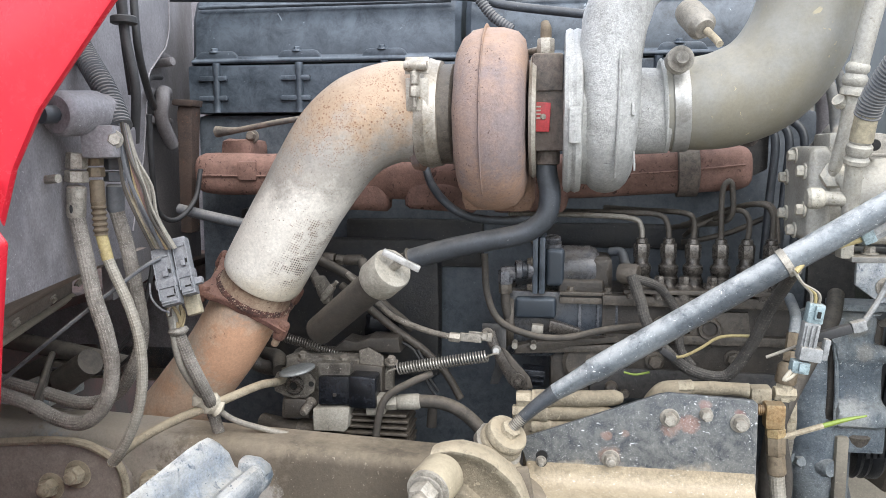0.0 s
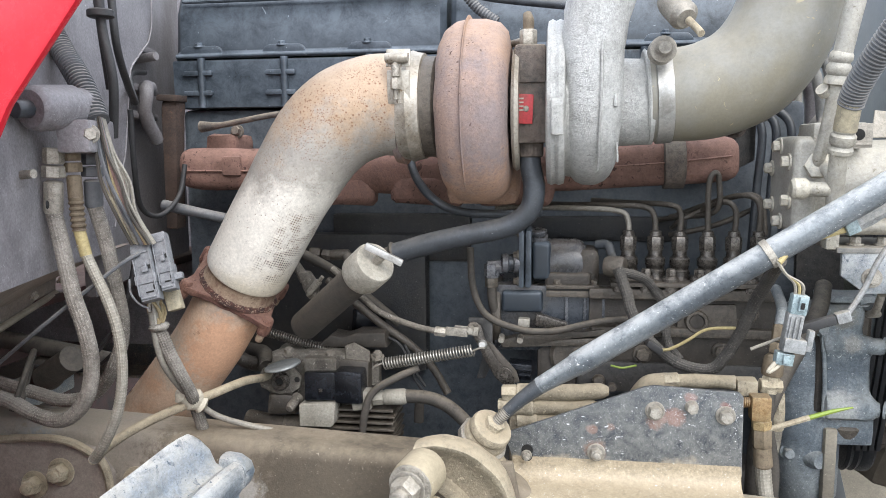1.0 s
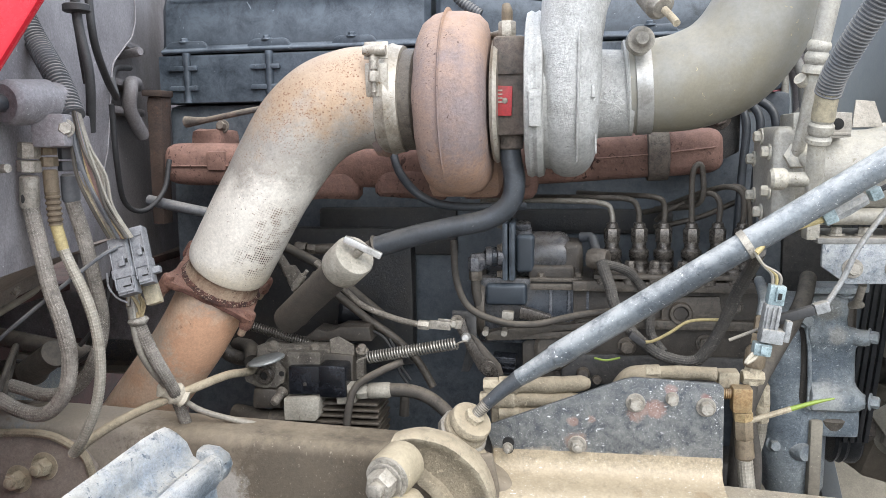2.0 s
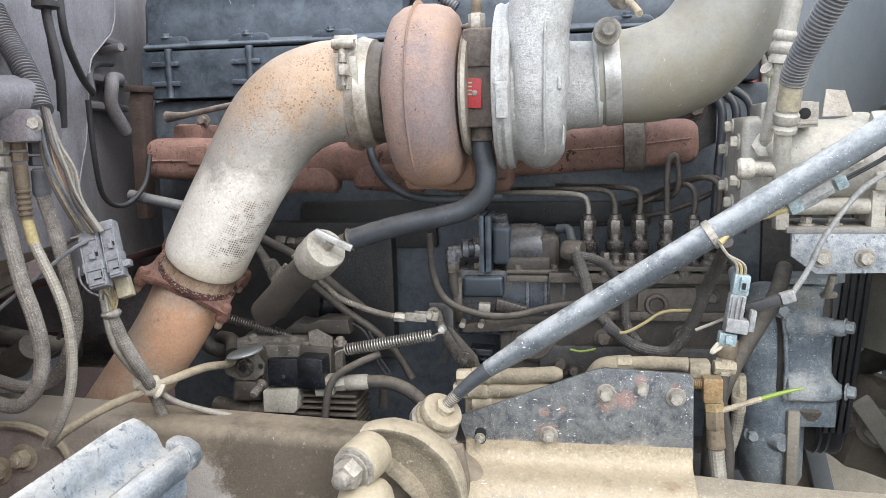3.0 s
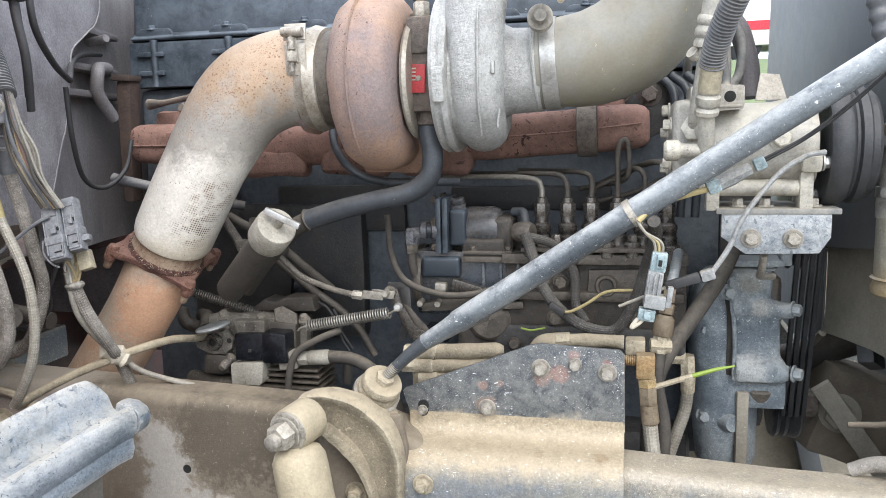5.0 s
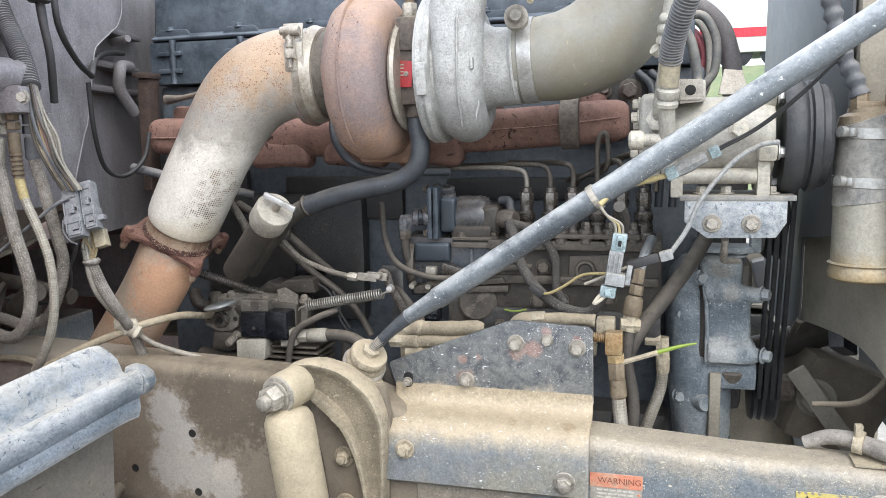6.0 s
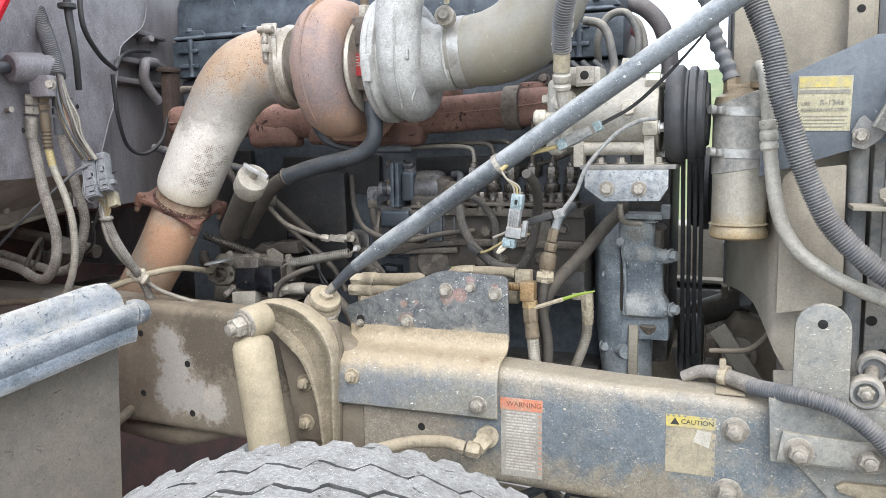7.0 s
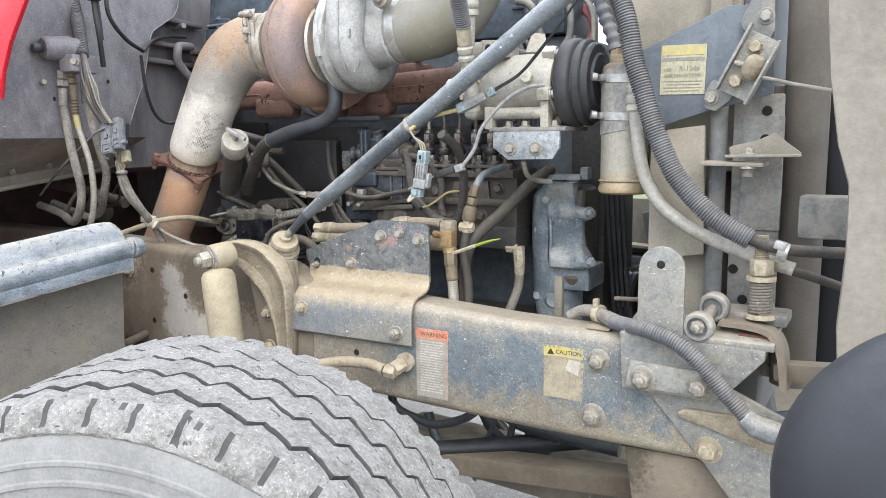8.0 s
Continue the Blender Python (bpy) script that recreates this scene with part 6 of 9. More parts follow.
part("fitting", join(hexbar((-0.306, 1.41, 1.067), (-0.285, 1.412, 1.069), 0.014), lathe([(0.012, 0), (0.015, 0.004), (0.015, 0.04), (0.012, 0.045)], (-0.285, 1.412, 1.069), (1, 0, 0.08), 18)), "cap_chalk", ho)
part("hose", tube([(-0.245, 1.412, 1.073), (-0.2, 1.415, 1.07), (-0.16, 1.41, 1.055), (-0.12, 1.4, 1.02), (-0.1, 1.4, 0.97)], 0.0125, 16), "rubber_brown", ho)
solo("breather_hose", tube([(-0.22, 1.42, 1.125), (-0.26, 1.4, 1.11), (-0.3, 1.39, 1.085), (-0.315, 1.385, 1.045), (-0.325, 1.385, 0.97)], 0.007, 12), "rubber_brown", (-0.31, 1.385, 1.0), "thin rubber hose hanging beside the valve block", "hose")
for q, rr, mm in (([(-0.62, 1.6, 1.1), (-0.55, 1.5, 1.12), (-0.53, 1.46, 1.105)], 0.016, "rubber_brown"),
                  ([(-0.42, 1.52, 1.27), (-0.354, 1.5, 1.224), (-0.303, 1.5, 1.184), (-0.252, 1.5, 1.149), (-0.207, 1.5, 1.104), (-0.177, 1.5, 1.053)], 0.0078, "grime"),
                  ([(-0.25, 1.5, 1.53), (-0.225, 1.45, 1.475), (-0.18, 1.43, 1.43), (-0.12, 1.45, 1.41), (0.0, 1.52, 1.405)], 0.0078, "black_hose"),
                  ([(-0.36, 1.45, 1.33), (-0.33, 1.42, 1.28), (-0.36, 1.4, 1.27)], 0.01, "rubber_brown"),
                  ([(-0.75, 1.5, 1.42), (-0.68, 1.5, 1.405), (-0.6, 1.55, 1.38), (-0.5, 1.6, 1.35)], 0.011, "loom")):
    solo("engine_hose", tube(q, rr, 12), mm, q[1], "dark hose in the shadow beside the engine", "hose")
fk = thing("shift_linkage", (-0.46, 1.5, 1.26), "dusty forked linkage end with a clamp bolt", "linkage")
part("rod", tube([(-0.52, 1.5, 1.37), (-0.476, 1.5, 1.3), (-0.46, 1.5, 1.272)], [0.008, 0.009, 0.011], 12), "valve_grey", fk)
part("fork", rough(plate([(-0.47, 1.29), (-0.45, 1.29), (-0.432, 1.262), (-0.436, 1.238), (-0.45, 1.235), (-0.462, 1.258)], 1.488, 0.022, 0.004), 0.001), "valve_grey", fk)
part("clamp_bolt", join(hexbar((-0.446, 1.482, 1.25), (-0.424, 1.476, 1.275), 0.0075), tube([(-0.45, 1.484, 1.244), (-0.416, 1.474, 1.284)], 0.004, 8)), "steel", fk)
cf = thing("pipe_fitting", (-0.43, 1.56, 1.31), "dusty hex pipe fitting on the side of the engine", "fitting")
part("hex", join(hexbar((-0.468, 1.56, 1.318), (-0.445, 1.56, 1.316), 0.013), hexbar((-0.442, 1.56, 1.316), (-0.425, 1.56, 1.314), 0.011), lathe([(0.009, 0), (0.011, 0.004), (0.011, 0.036), (0.009, 0.04)], (-0.425, 1.56, 1.314), (1, 0, 0.05), 14)), "grime", cf)
solo("engine_hose", tube([(-0.5, 1.53, 1.335), (-0.468, 1.52, 1.321), (-0.432, 1.52, 1.303), (-0.391, 1.52, 1.278), (-0.33, 1.53, 1.225), (-0.28, 1.54, 1.18)], 0.0095, 12), "rubber_brown", (-0.432, 1.52, 1.303), "dusty pipe running behind the oil filler", "hose")
solo("oil_soaked_pad", rough(dense(box((-0.352, 1.575, 1.17), (0.066, 0.03, 0.06), (0, 6, 0), 0.01), 2), 0.006, 50), "oily", (-0.352, 1.575, 1.14), "wet oil-soaked black casting behind the springs", "casting")
for q in ([(-0.29, 1.485, 1.165), (-0.268, 1.48, 1.153), (-0.251, 1.48, 1.125), (-0.235, 1.48, 1.096), (-0.218, 1.48, 1.071)], [(-0.26, 1.49, 1.15), (-0.244, 1.485, 1.12), (-0.24, 1.48, 1.09), (-0.222, 1.48, 1.06)]):
    solo("thin_wire", tube(q, 0.0028, 8), "wire_black", q[1], "thin black wire hanging behind the spring", "wire")
solo("drain_stub", tube([(-0.23, 1.48, 1.05), (-0.2305, 1.48, 1.03), (-0.232, 1.48, 1.0)], [0.0085, 0.0095, 0.01], 14), "rubber_brown", (-0.23, 1.48, 1.0), "short brown drain stub under the hose", "hose")
solo("inlet_elbow", tube([(-0.62, 1.52, 1.13), (-0.603, 1.5, 1.112), (-0.579, 1.5, 1.1), (-0.539, 1.49, 1.1), (-0.51, 1.48, 1.1)], [0.013, 0.0145, 0.0145, 0.0145, 0.016], 16), "grime", (-0.579, 1.5, 1.1), "brown elbow pipe into the valve block", "pipe")
for q, r in (([(0.25, 1.6, 1.37), (0.265, 1.57, 1.39), (0.306, 1.57, 1.409), (0.357, 1.57, 1.432), (0.397, 1.57, 1.435), (0.412, 1.57, 1.41), (0.415, 1.56, 1.362)], 0.0048), ([(0.25, 1.62, 1.355), (0.277, 1.6, 1.362), (0.334, 1.6, 1.377), (0.385, 1.6, 1.4), (0.425, 1.6, 1.422), (0.436, 1.6, 1.457)], 0.0055)):
    solo("fuel_line", tube(q, r, 10, 8), "grime", q[1], "bent dark fuel line sweeping towards the front", "fuel line", "injector fuel lines")

# ---------------- firewall and cab ----------------
fw = thing("firewall", (-0.7, 1.1, 1.2), "grubby grey cab firewall panel with a lower lip", "wall", kind="structure")


def wall_strip(rows, thick):
    """A sheet from rows of (x, y) along the plan at heights z."""
    bm = bmesh.new()
    loops = []
    for z, pts in rows:
        f_ = [Vector((x, y, z)) for x, y in pts]
        b_ = [Vector((x - thick, y, z)) for x, y in pts[::-1]]
        loops.append(f_ + b_)
    rings(bm, loops)
    return bm


EDGE = [(1.36, 1.25), (1.399, 1.271), (1.44, 1.292), (1.483, 1.314), (1.505, 1.327), (1.529, 1.34), (1.615, 1.367), (1.65, 1.377), (1.678, 1.391), (1.7, 1.425), (1.718, 1.456), (1.749, 1.5), (1.82, 1.52), (2.1, 1.52)]
panel_rows = []
for z, ye in EDGE:
    y0 = 0.6 if z < 1.502 else 0.84
    panel_rows.append((z, ((-0.571 - 0.238 * (y0 - 0.6), y0), (-0.69, 1.1), (-0.69 - 0.1765 * (0.5 * ye - 0.55), 0.5 * (ye + 1.1)), (-0.69 - 0.1765 * (ye - 1.1), ye))))
part("panel", wall_strip(panel_rows, 0.02), "firewall", fw)
part("panel_rim", tube([(-0.689 - 0.1765 * (ye - 1.1), ye + 0.001, z) for z, ye in EDGE[1:]], 0.0016, 8), "firewall", fw)
bm = bmesh.new()
loops = []
for k in range(9):
    y = 0.6 + 0.0925 * k
    top = Vector((-0.571 - 0.238 * (y - 0.6) if y < 1.1 else -0.69 - 0.18 * (y - 1.1), y, 1.362))
    low = Vector((-0.749 - 0.188 * (y - 0.6), y, 1.193 + 0.107 * (y - 0.6)))
    fold = low + Vector((0.004, 0, 0.03))
    loops.append([top, fold, low, low + Vector((-0.012, 0, 0.002)), fold + Vector((-0.012, 0, 0.004)), top + Vector((-0.014, 0, 0))])
rings(bm, loops)
part("toe_board", bm, "toe", fw, "dusty toe board sloping back under the firewall")
part("lip_edge", tube([(-0.745, 0.6, 1.192), (-0.79, 0.84, 1.218), (-0.858, 1.2, 1.256), (-0.88, 1.33, 1.27)], 0.006, 8), "tan_sheet", fw, "pale folded edge")
for y in (0.93, 1.05, 1.17, 1.27):
    part("lip_bolt", bolt((-0.76 - (y - 0.91) * 0.19, y, 1.272 + 0.1 * (y - 0.91)), (0.7, 0.1, -0.6), 0.006, 0.005), "steel", fw)
part("tunnel_panel", wall_strip([(1.27, ((-0.78, 1.3), (-0.86, 1.6), (-0.9, 1.9))), (1.5, ((-0.78, 1.3), (-0.86, 1.6), (-0.9, 1.9))), (2.1, ((-0.78, 1.3), (-0.86, 1.6), (-0.9, 1.9)))], 0.02), "tunnel", fw)
for z, dx in ((1.735, 0.03), (1.655, 0.016), (1.6, 0.012)):
    part("fold", box((-0.832, 1.52, z), (0.04 + dx, 0.34, 0.016), (0, 0, 15), 0.007), "tunnel", fw)
part("grommet", lathe([(0.006, 0.006), (0.018, 0.006), (0.022, 0.002), (0.022, -0.01)], (-0.8, 1.5, 1.765), (0.9, -0.35, 0), 22), "black_hose", fw, "black rubber grommet")
part("pipe_stub", lathe([(0, 0.06), (0.008, 0.06), (0.009, 0.056), (0.009, 0)], (-0.83, 1.56, 1.712), (0.97, -0.25, 0.08), 18), "tunnel", fw)
for k, (y, z) in enumerate(((1.193, 1.518), (0.98, 1.46), (1.2, 1.3))):
    part("hole", lathe([(0, 0.0012), (0.005, 0.001), (0.006, 0)], (-0.676 - (y - 1.1) * 0.31 + 0.012 - (0.008 if y > 1.1 else 0.01), y, z), (1, 0.3, 0), 12), "hole", fw)
part("stud", tube([(-0.66, 0.96, 1.5), (-0.635, 0.955, 1.502)], 0.006, 10), "steel", fw)
solo("tunnel_pipe", tube([(-0.83, 1.62, 1.66), (-0.8, 1.55, 1.655), (-0.79, 1.53, 1.64), (-0.8, 1.54, 1.6), (-0.81, 1.6, 1.55)], 0.014, 14), "tunnel", (-0.8, 1.54, 1.6), "grey pipe bend against the tunnel panel", "pipe")
cab = thing("cab_body", (-0.9, 0.8, 1.2), "glossy red cab corner panel", "cab")
part("side_panel", plate([(-0.434, 1.753), (-0.471, 1.702), (-0.504, 1.662), (-0.57, 1.582), (-0.606, 1.517), (-0.629, 1.447), (-0.657, 1.373), (-1.0, 1.34), (-1.0, 1.9), (-0.34, 1.9)], 0.83, 0.012, 0.004), "red", cab)
part("sill_panel", plate([(-0.456, 1.474), (-0.447, 1.461), (-0.457, 1.39), (-0.468, 1.3), (-0.484, 1.1), (-0.9, 1.1), (-0.9, 1.478)], 0.6, 0.012, 0.004), "red", cab)
part("rear_fillet", box((-1.1, 0.85, 1.9), (0.9, 0.012, 0.5), bevel=0.004), "red", cab)
# floor runs on behind the cab, out of view, to block the sky below
part("floor_under", box((-1.335, 1.94, 1.262), (0.93, 2.72, 0.02), bevel=0.01), "underbody", cab, "dark red-brown underside, extended to keep sky light out")
# unseen panel, added to block light from the left under the cab
part("side_light_block", box((-1.12, 0.57, 0.56), (1.0, 0.02, 1.26), bevel=0.004), "red", cab)
# added wall closing the view, coloured as the dark space under the cab
part("under_closing_wall", box((-1.6, 1.9, 0.6), (0.03, 2.8, 1.4), bevel=0.01), "underbody", cab)
part("back_wall", box((-1.2, 2.0, 1.6), (0.9, 0.04, 1.2), bevel=0.01), "firewall", cab)
solo("cross_tube", tube([(-1.1, 1.25, 1.22), (-0.9, 1.24, 1.2), (-0.72, 1.24, 1.17)], 0.016, 14), "rubber_brown", (-0.9, 1.24, 1.2), "dusty tube under the cab floor", "tube")
part_ = thing("steering_joint", (-0.8, 1.3, 1.1), "dusty steering shaft joint under the cab", "steering joint")
part("yoke", join(lathe([(0, 0), (0.028, 0), (0.03, 0.05), (0.022, 0.07), (0, 0.07)], (-0.87, 1.28, 1.13), (0.3, -0.8, 0.3), 20), lathe([(0, 0), (0.022, 0), (0.022, 0.09), (0, 0.09)], (-0.82, 1.2, 1.15), (0.5, -0.2, 0.3), 18)), "rubber_brown", part_)

# ---------------- solenoid valve with hoses ----------------
so = thing("solenoid_valve", (-0.64, 1.0, 1.5), "dusty grey solenoid air valve on the firewall", "valve")
sa, sb = Vector((-0.634, 0.955, 1.585)), Vector((-0.617, 1.055, 1.592))
sd = (sb - sa).normalized()
part("barrel", lathe([(0, 0), (0.024, 0), (0.029, 0.006), (0.03, 0.012), (0.03, 0.07), (0.026, 0.078), (0.026, 0.1), (0, 0.1)], sa, sd, 28), "firewall", so)
part("tip", hexbar(sa - sd * 0.024, sa, 0.012, 10), "black_hose", so)
part("block", rough(dense(box((-0.612, 1.04, 1.55), (0.045, 0.09, 0.045), (0, 0, 10), 0.006), 1), 0.001), "firewall", so)
part("screw", bolt((-0.588, 1.01, 1.553), (0.6, -0.75, 0), 0.009, 0.008), "steel", so)


def crimped(parent, top, bottom, r, material):
    a, b = Vector(top), Vector(bottom)
    part("fitting", join(hexbar(a, a.lerp(b, 0.24), r * 1.25), hexbar(a.lerp(b, 0.27), a.lerp(b, 0.45), r * 1.35), lathe([(r * 0.9, 0), (r * 1.15, 0.003), (r * 1.15, (b - a).length * 0.45), (r * 0.95, (b - a).length * 0.5)], a.lerp(b, 0.5), b - a, 16)), material, parent)


h1 = thing("air_hose", (-0.65, 1.02, 1.3), "grey fabric-braided air hose looping under the valve", "hose", "valve hoses")
crimped(h1, (-0.646, 1.015, 1.535), (-0.653, 1.015, 1.445), 0.0115, "steel")
part("hose", braided([(-0.653, 1.015, 1.45), (-0.643, 1.015, 1.394), (-0.632, 1.015, 1.331), (-0.618, 1.015, 1.282), (-0.618, 1.025, 1.229), (-0.634, 1.03, 1.176), (-0.68, 1.045, 1.138), (-0.743, 1.07, 1.133), (-0.82, 1.1, 1.146), (-0.95, 1.12, 1.165)], 0.0107), "braid", h1)
h2 = thing("air_hose", (-0.6, 1.03, 1.3), "pale steel-braided air hose bending back into a tan pipe", "hose", "valve hoses")
crimped(h2, (-0.629, 1.03, 1.535), (-0.628, 1.03, 1.46), 0.0088, "brass_dusty")
part("ribbed_ferrule", tube([(-0.628, 1.03, 1.468), (-0.627, 1.03, 1.44), (-0.626, 1.03, 1.42)], 0.0105, 16, 6, corr=(0.008, 0.0018)), "brass_dusty", h2, "ribbed brown ferrule")
part("yellow_band", tube([(-0.627, 1.03, 1.425), (-0.618, 1.03, 1.385)], 0.0082, 14), "wire_yellow", h2)
part("hose", braided([(-0.624, 1.03, 1.401), (-0.611, 1.03, 1.369), (-0.59, 1.03, 1.321), (-0.577, 1.03, 1.272), (-0.575, 1.03, 1.214), (-0.586, 1.03, 1.159), (-0.61, 1.03, 1.11), (-0.632, 1.035, 1.083)], 0.0074, 7, 0.009, 0.0006), "braid_light", h2)
part("tan_pipe", tube([(-0.632, 1.035, 1.083), (-0.642, 1.06, 1.076), (-0.645, 1.1, 1.08), (-0.61, 1.15, 1.1), (-0.53, 1.2, 1.13), (-0.5, 1.28, 1.132), (-0.5, 1.38, 1.11), (-0.51, 1.48, 1.1)], 0.0074, 12), "tan", h2, "tan coated pipe")
h3 = thing("air_hose", (-0.62, 1.08, 1.3), "dark braided air hose hanging beside the firewall", "hose", "valve hoses")
crimped(h3, (-0.619, 1.06, 1.53), (-0.62, 1.06, 1.45), 0.011, "loom")
part("hose", braided([(-0.62, 1.06, 1.455), (-0.608, 1.065, 1.397), (-0.606, 1.08, 1.327), (-0.612, 1.1, 1.267), (-0.626, 1.1, 1.214), (-0.674, 1.12, 1.158), (-0.735, 1.13, 1.137), (-0.808, 1.15, 1.142), (-0.93, 1.15, 1.17)], 0.0102), "braid", h3)
cl1 = thing("hose_clamp", (-0.8, 1.12, 1.15), "small wire clamp holding the hoses", "clamp")
part("loop", tube([(-0.8, 1.09, 1.13), (-0.79, 1.11, 1.18), (-0.8, 1.15, 1.21), (-0.82, 1.16, 1.17), (-0.815, 1.13, 1.13)], 0.005, 8), "rubber_brown", cl1)
solo("thin_cable", tube([(-0.79, 1.02, 1.205), (-0.771, 1.019, 1.219), (-0.7, 1.02, 1.274), (-0.63, 1.035, 1.33), (-0.575, 1.047, 1.372), (-0.555, 1.06, 1.385)], 0.003, 8), "loom", (-0.667, 1.0, 1.277), "thin grey cable strung across the hoses", "cable")
for q in ([(-0.72, 1.2, 1.2), (-0.68, 1.2, 1.25), (-0.65, 1.2, 1.33), (-0.64, 1.2, 1.4)], [(-0.85, 1.2, 1.17), (-0.76, 1.22, 1.16), (-0.69, 1.2, 1.2), (-0.67, 1.18, 1.25)]):
    solo("thin_cable", tube(q, 0.004, 8), "wire_black", q[0], "dark thin cable behind the hoses", "cable")

# ---------------- wiring harness ----------------
ha = thing("wiring_harness", (-0.58, 1.05, 1.4), "frayed wiring harness in split grey conduit with square connectors", "wiring")
part("conduit", tube([(-0.735, 1.12, 1.78), (-0.7, 1.1, 1.716), (-0.672, 1.088, 1.674), (-0.632, 1.062, 1.631), (-0.612, 1.05, 1.603), (-0.592, 1.036, 1.57)], 0.0172, 16, 8, corr=(0.0056, 0.0026)), "loom", ha)
random.seed(5)
for k in range(22):
    j = lambda s: random.uniform(-s, s)
    ox, oy = j(0.011), j(0.01)
    mm = ("wire_grey", "rubber_brown", "wire_red", "loom", "wire_tan", "rubber_brown", "wire_grey", "wire_red", "loom", "tan")[k % 10]
    part("wire", tube([(-0.592 + ox * 0.6, 1.036 + oy * 0.6, 1.578), (-0.584 + ox + j(0.003), 1.036 + oy, 1.528), (-0.573 + ox * 1.2 + j(0.005), 1.038 + oy * 1.2, 1.488), (-0.562 + ox + j(0.004), 1.043 + oy, 1.445), (-0.553 + ox * 1.5, 1.066 + oy * 0.7, 1.398)], 0.0026, 6, 4), mm, ha)
for cx, cy, cz, w_, h, flare in ((-0.55, 1.068, 1.356, 0.028, 0.084, 0.0), (-0.53, 1.084, 1.37, 0.021, 0.086, 0.011)):
    mc = pose(cx, cy, cz, -14, -17, 0) @ pose(0, 0, 0, 0, 0, 14)

    def block(x, y, z, sx, sy, sz, b_=0.0015):
        bm_ = box((x, y, z), (sx, sy, sz), bevel=b_)
        bm_.transform(mc)
        return bm_
    c = part("connector", join(block(0, 0, h * 0.2, w_, 0.024, h * 0.58, 0.003), block(0, 0, -h * 0.14, w_ * 1.08, 0.028, h * 0.16), block(0.001, 0, -h * 0.34, w_ * 0.94, 0.022, h * 0.34), block(flare * 0.5, 0.002, -h * 0.3, w_ + flare, 0.014, h * 0.12, 0.003)), "conn_dark", ha, "grey square connector")
    part("latch", join(block(w_ * 0.1, -0.014, h * 0.02, w_ * 0.3, 0.007, h * 0.1), block(w_ * 0.18, -0.0145, h * 0.1, w_ * 0.12, 0.006, h * 0.08)), "conn_dark", c)
    for slot_ in ((w_ * 0.3, -0.0125, h * 0.06, w_ * 0.12, 0.002, h * 0.07), (w_ * 0.1, -0.0115, -h * 0.37, w_ * 0.4, 0.002, h * 0.025), (w_ * 0.36, -0.0115, -h * 0.3, w_ * 0.08, 0.002, h * 0.08)):
        part("slot", block(*slot_, 0.0005), "hole", c)
    part("lock_rail", join(block(-w_ * 0.42, -0.013, -h * 0.02, 0.002, 0.004, h * 0.8), block(w_ * 0.44, -0.013, -h * 0.02, 0.002, 0.004, h * 0.8), block(0, -0.0125, h * 0.33, w_ * 0.7, 0.003, 0.003), block(0, -0.0125, -h * 0.46, w_ * 0.8, 0.003, 0.003)), "conn_dark", c)
part("wire_guard", tube([(-0.579, 1.07, 1.345), (-0.574, 1.064, 1.325), (-0.56, 1.062, 1.31), (-0.545, 1.06, 1.305)], 0.0016, 6), "conn_dark", ha)
part("loose_cap", rough(box((-0.527, 1.1, 1.31), (0.022, 0.016, 0.032), (-14, -17, 10), 0.003), 0.001), "label_worn", ha, "tan dusty loose cap")
part("sleeve_frill", rough(lathe([(0.008, -0.004), (0.014, -0.003), (0.0155, 0.001), (0.013, 0.005), (0.009, 0.008)], (-0.557, 1.106, 1.268), (0.2, 0, -1), 26), 0.002, 160), "braid", ha, "frayed end of the braided sleeve")
for k in range(14):
    j = lambda s: random.uniform(-s, s)
    part("lower_wire", tube([(-0.56 + j(0.018), 1.1 + j(0.008), 1.325), (-0.56 + j(0.012), 1.104 + j(0.008), 1.295), (-0.559 + j(0.006), 1.107 + j(0.006), 1.266)], 0.0026, 6, 4), ("wire_tan", "wire_white")[k % 2], ha)
part("sleeve", braided([(-0.559, 1.106, 1.27), (-0.556, 1.11, 1.255), (-0.545, 1.122, 1.21), (-0.541, 1.165, 1.145), (-0.552, 1.2, 1.11), (-0.555, 1.23, 1.06)], 0.0095, 8, 0.008, 0.0008), "braid", ha)
part("white_lead", tube([(-0.565, 1.1, 1.29), (-0.56, 1.11, 1.22), (-0.556, 1.15, 1.165), (-0.55, 1.19, 1.128), (-0.518, 1.22, 1.087), (-0.43, 1.26, 1.05)], 0.0052, 10), "wire_grey", ha)
part("tape_knot", rough(lathe([(0.006, -0.026), (0.017, -0.018), (0.014, -0.006), (0.019, 0.004), (0.015, 0.014), (0.017, 0.02), (0.006, 0.028)], (-0.551, 1.185, 1.13), (0.6, 0.5, -0.6), 14), 0.002, 60), "tape", ha, "cream tape wrap")
for q, r in (([(-0.618, 1.1, 1.79), (-0.615, 1.1, 1.706), (-0.603, 1.1, 1.63), (-0.62, 1.12, 1.55)], 0.007), ([(-0.635, 1.12, 1.79), (-0.628, 1.12, 1.7), (-0.62, 1.12, 1.62)], 0.006), ([(-0.628, 1.15, 1.78), (-0.624, 1.15, 1.69), (-0.65, 1.22, 1.635), (-0.69, 1.31, 1.612)], 0.006),
             ([(-0.69, 1.31, 1.612), (-0.75, 1.4, 1.655), (-0.8, 1.5, 1.68), (-0.83, 1.6, 1.69)], 0.006), ([(-0.7, 1.31, 1.6), (-0.71, 1.33, 1.5), (-0.73, 1.38, 1.425), (-0.72, 1.43, 1.405), (-0.705, 1.48, 1.44), (-0.7, 1.5, 1.5)], 0.005)):
    solo("loom_branch", tube(q, r, 10), "wire_black", q[1], "black taped cable against the firewall", "cable")
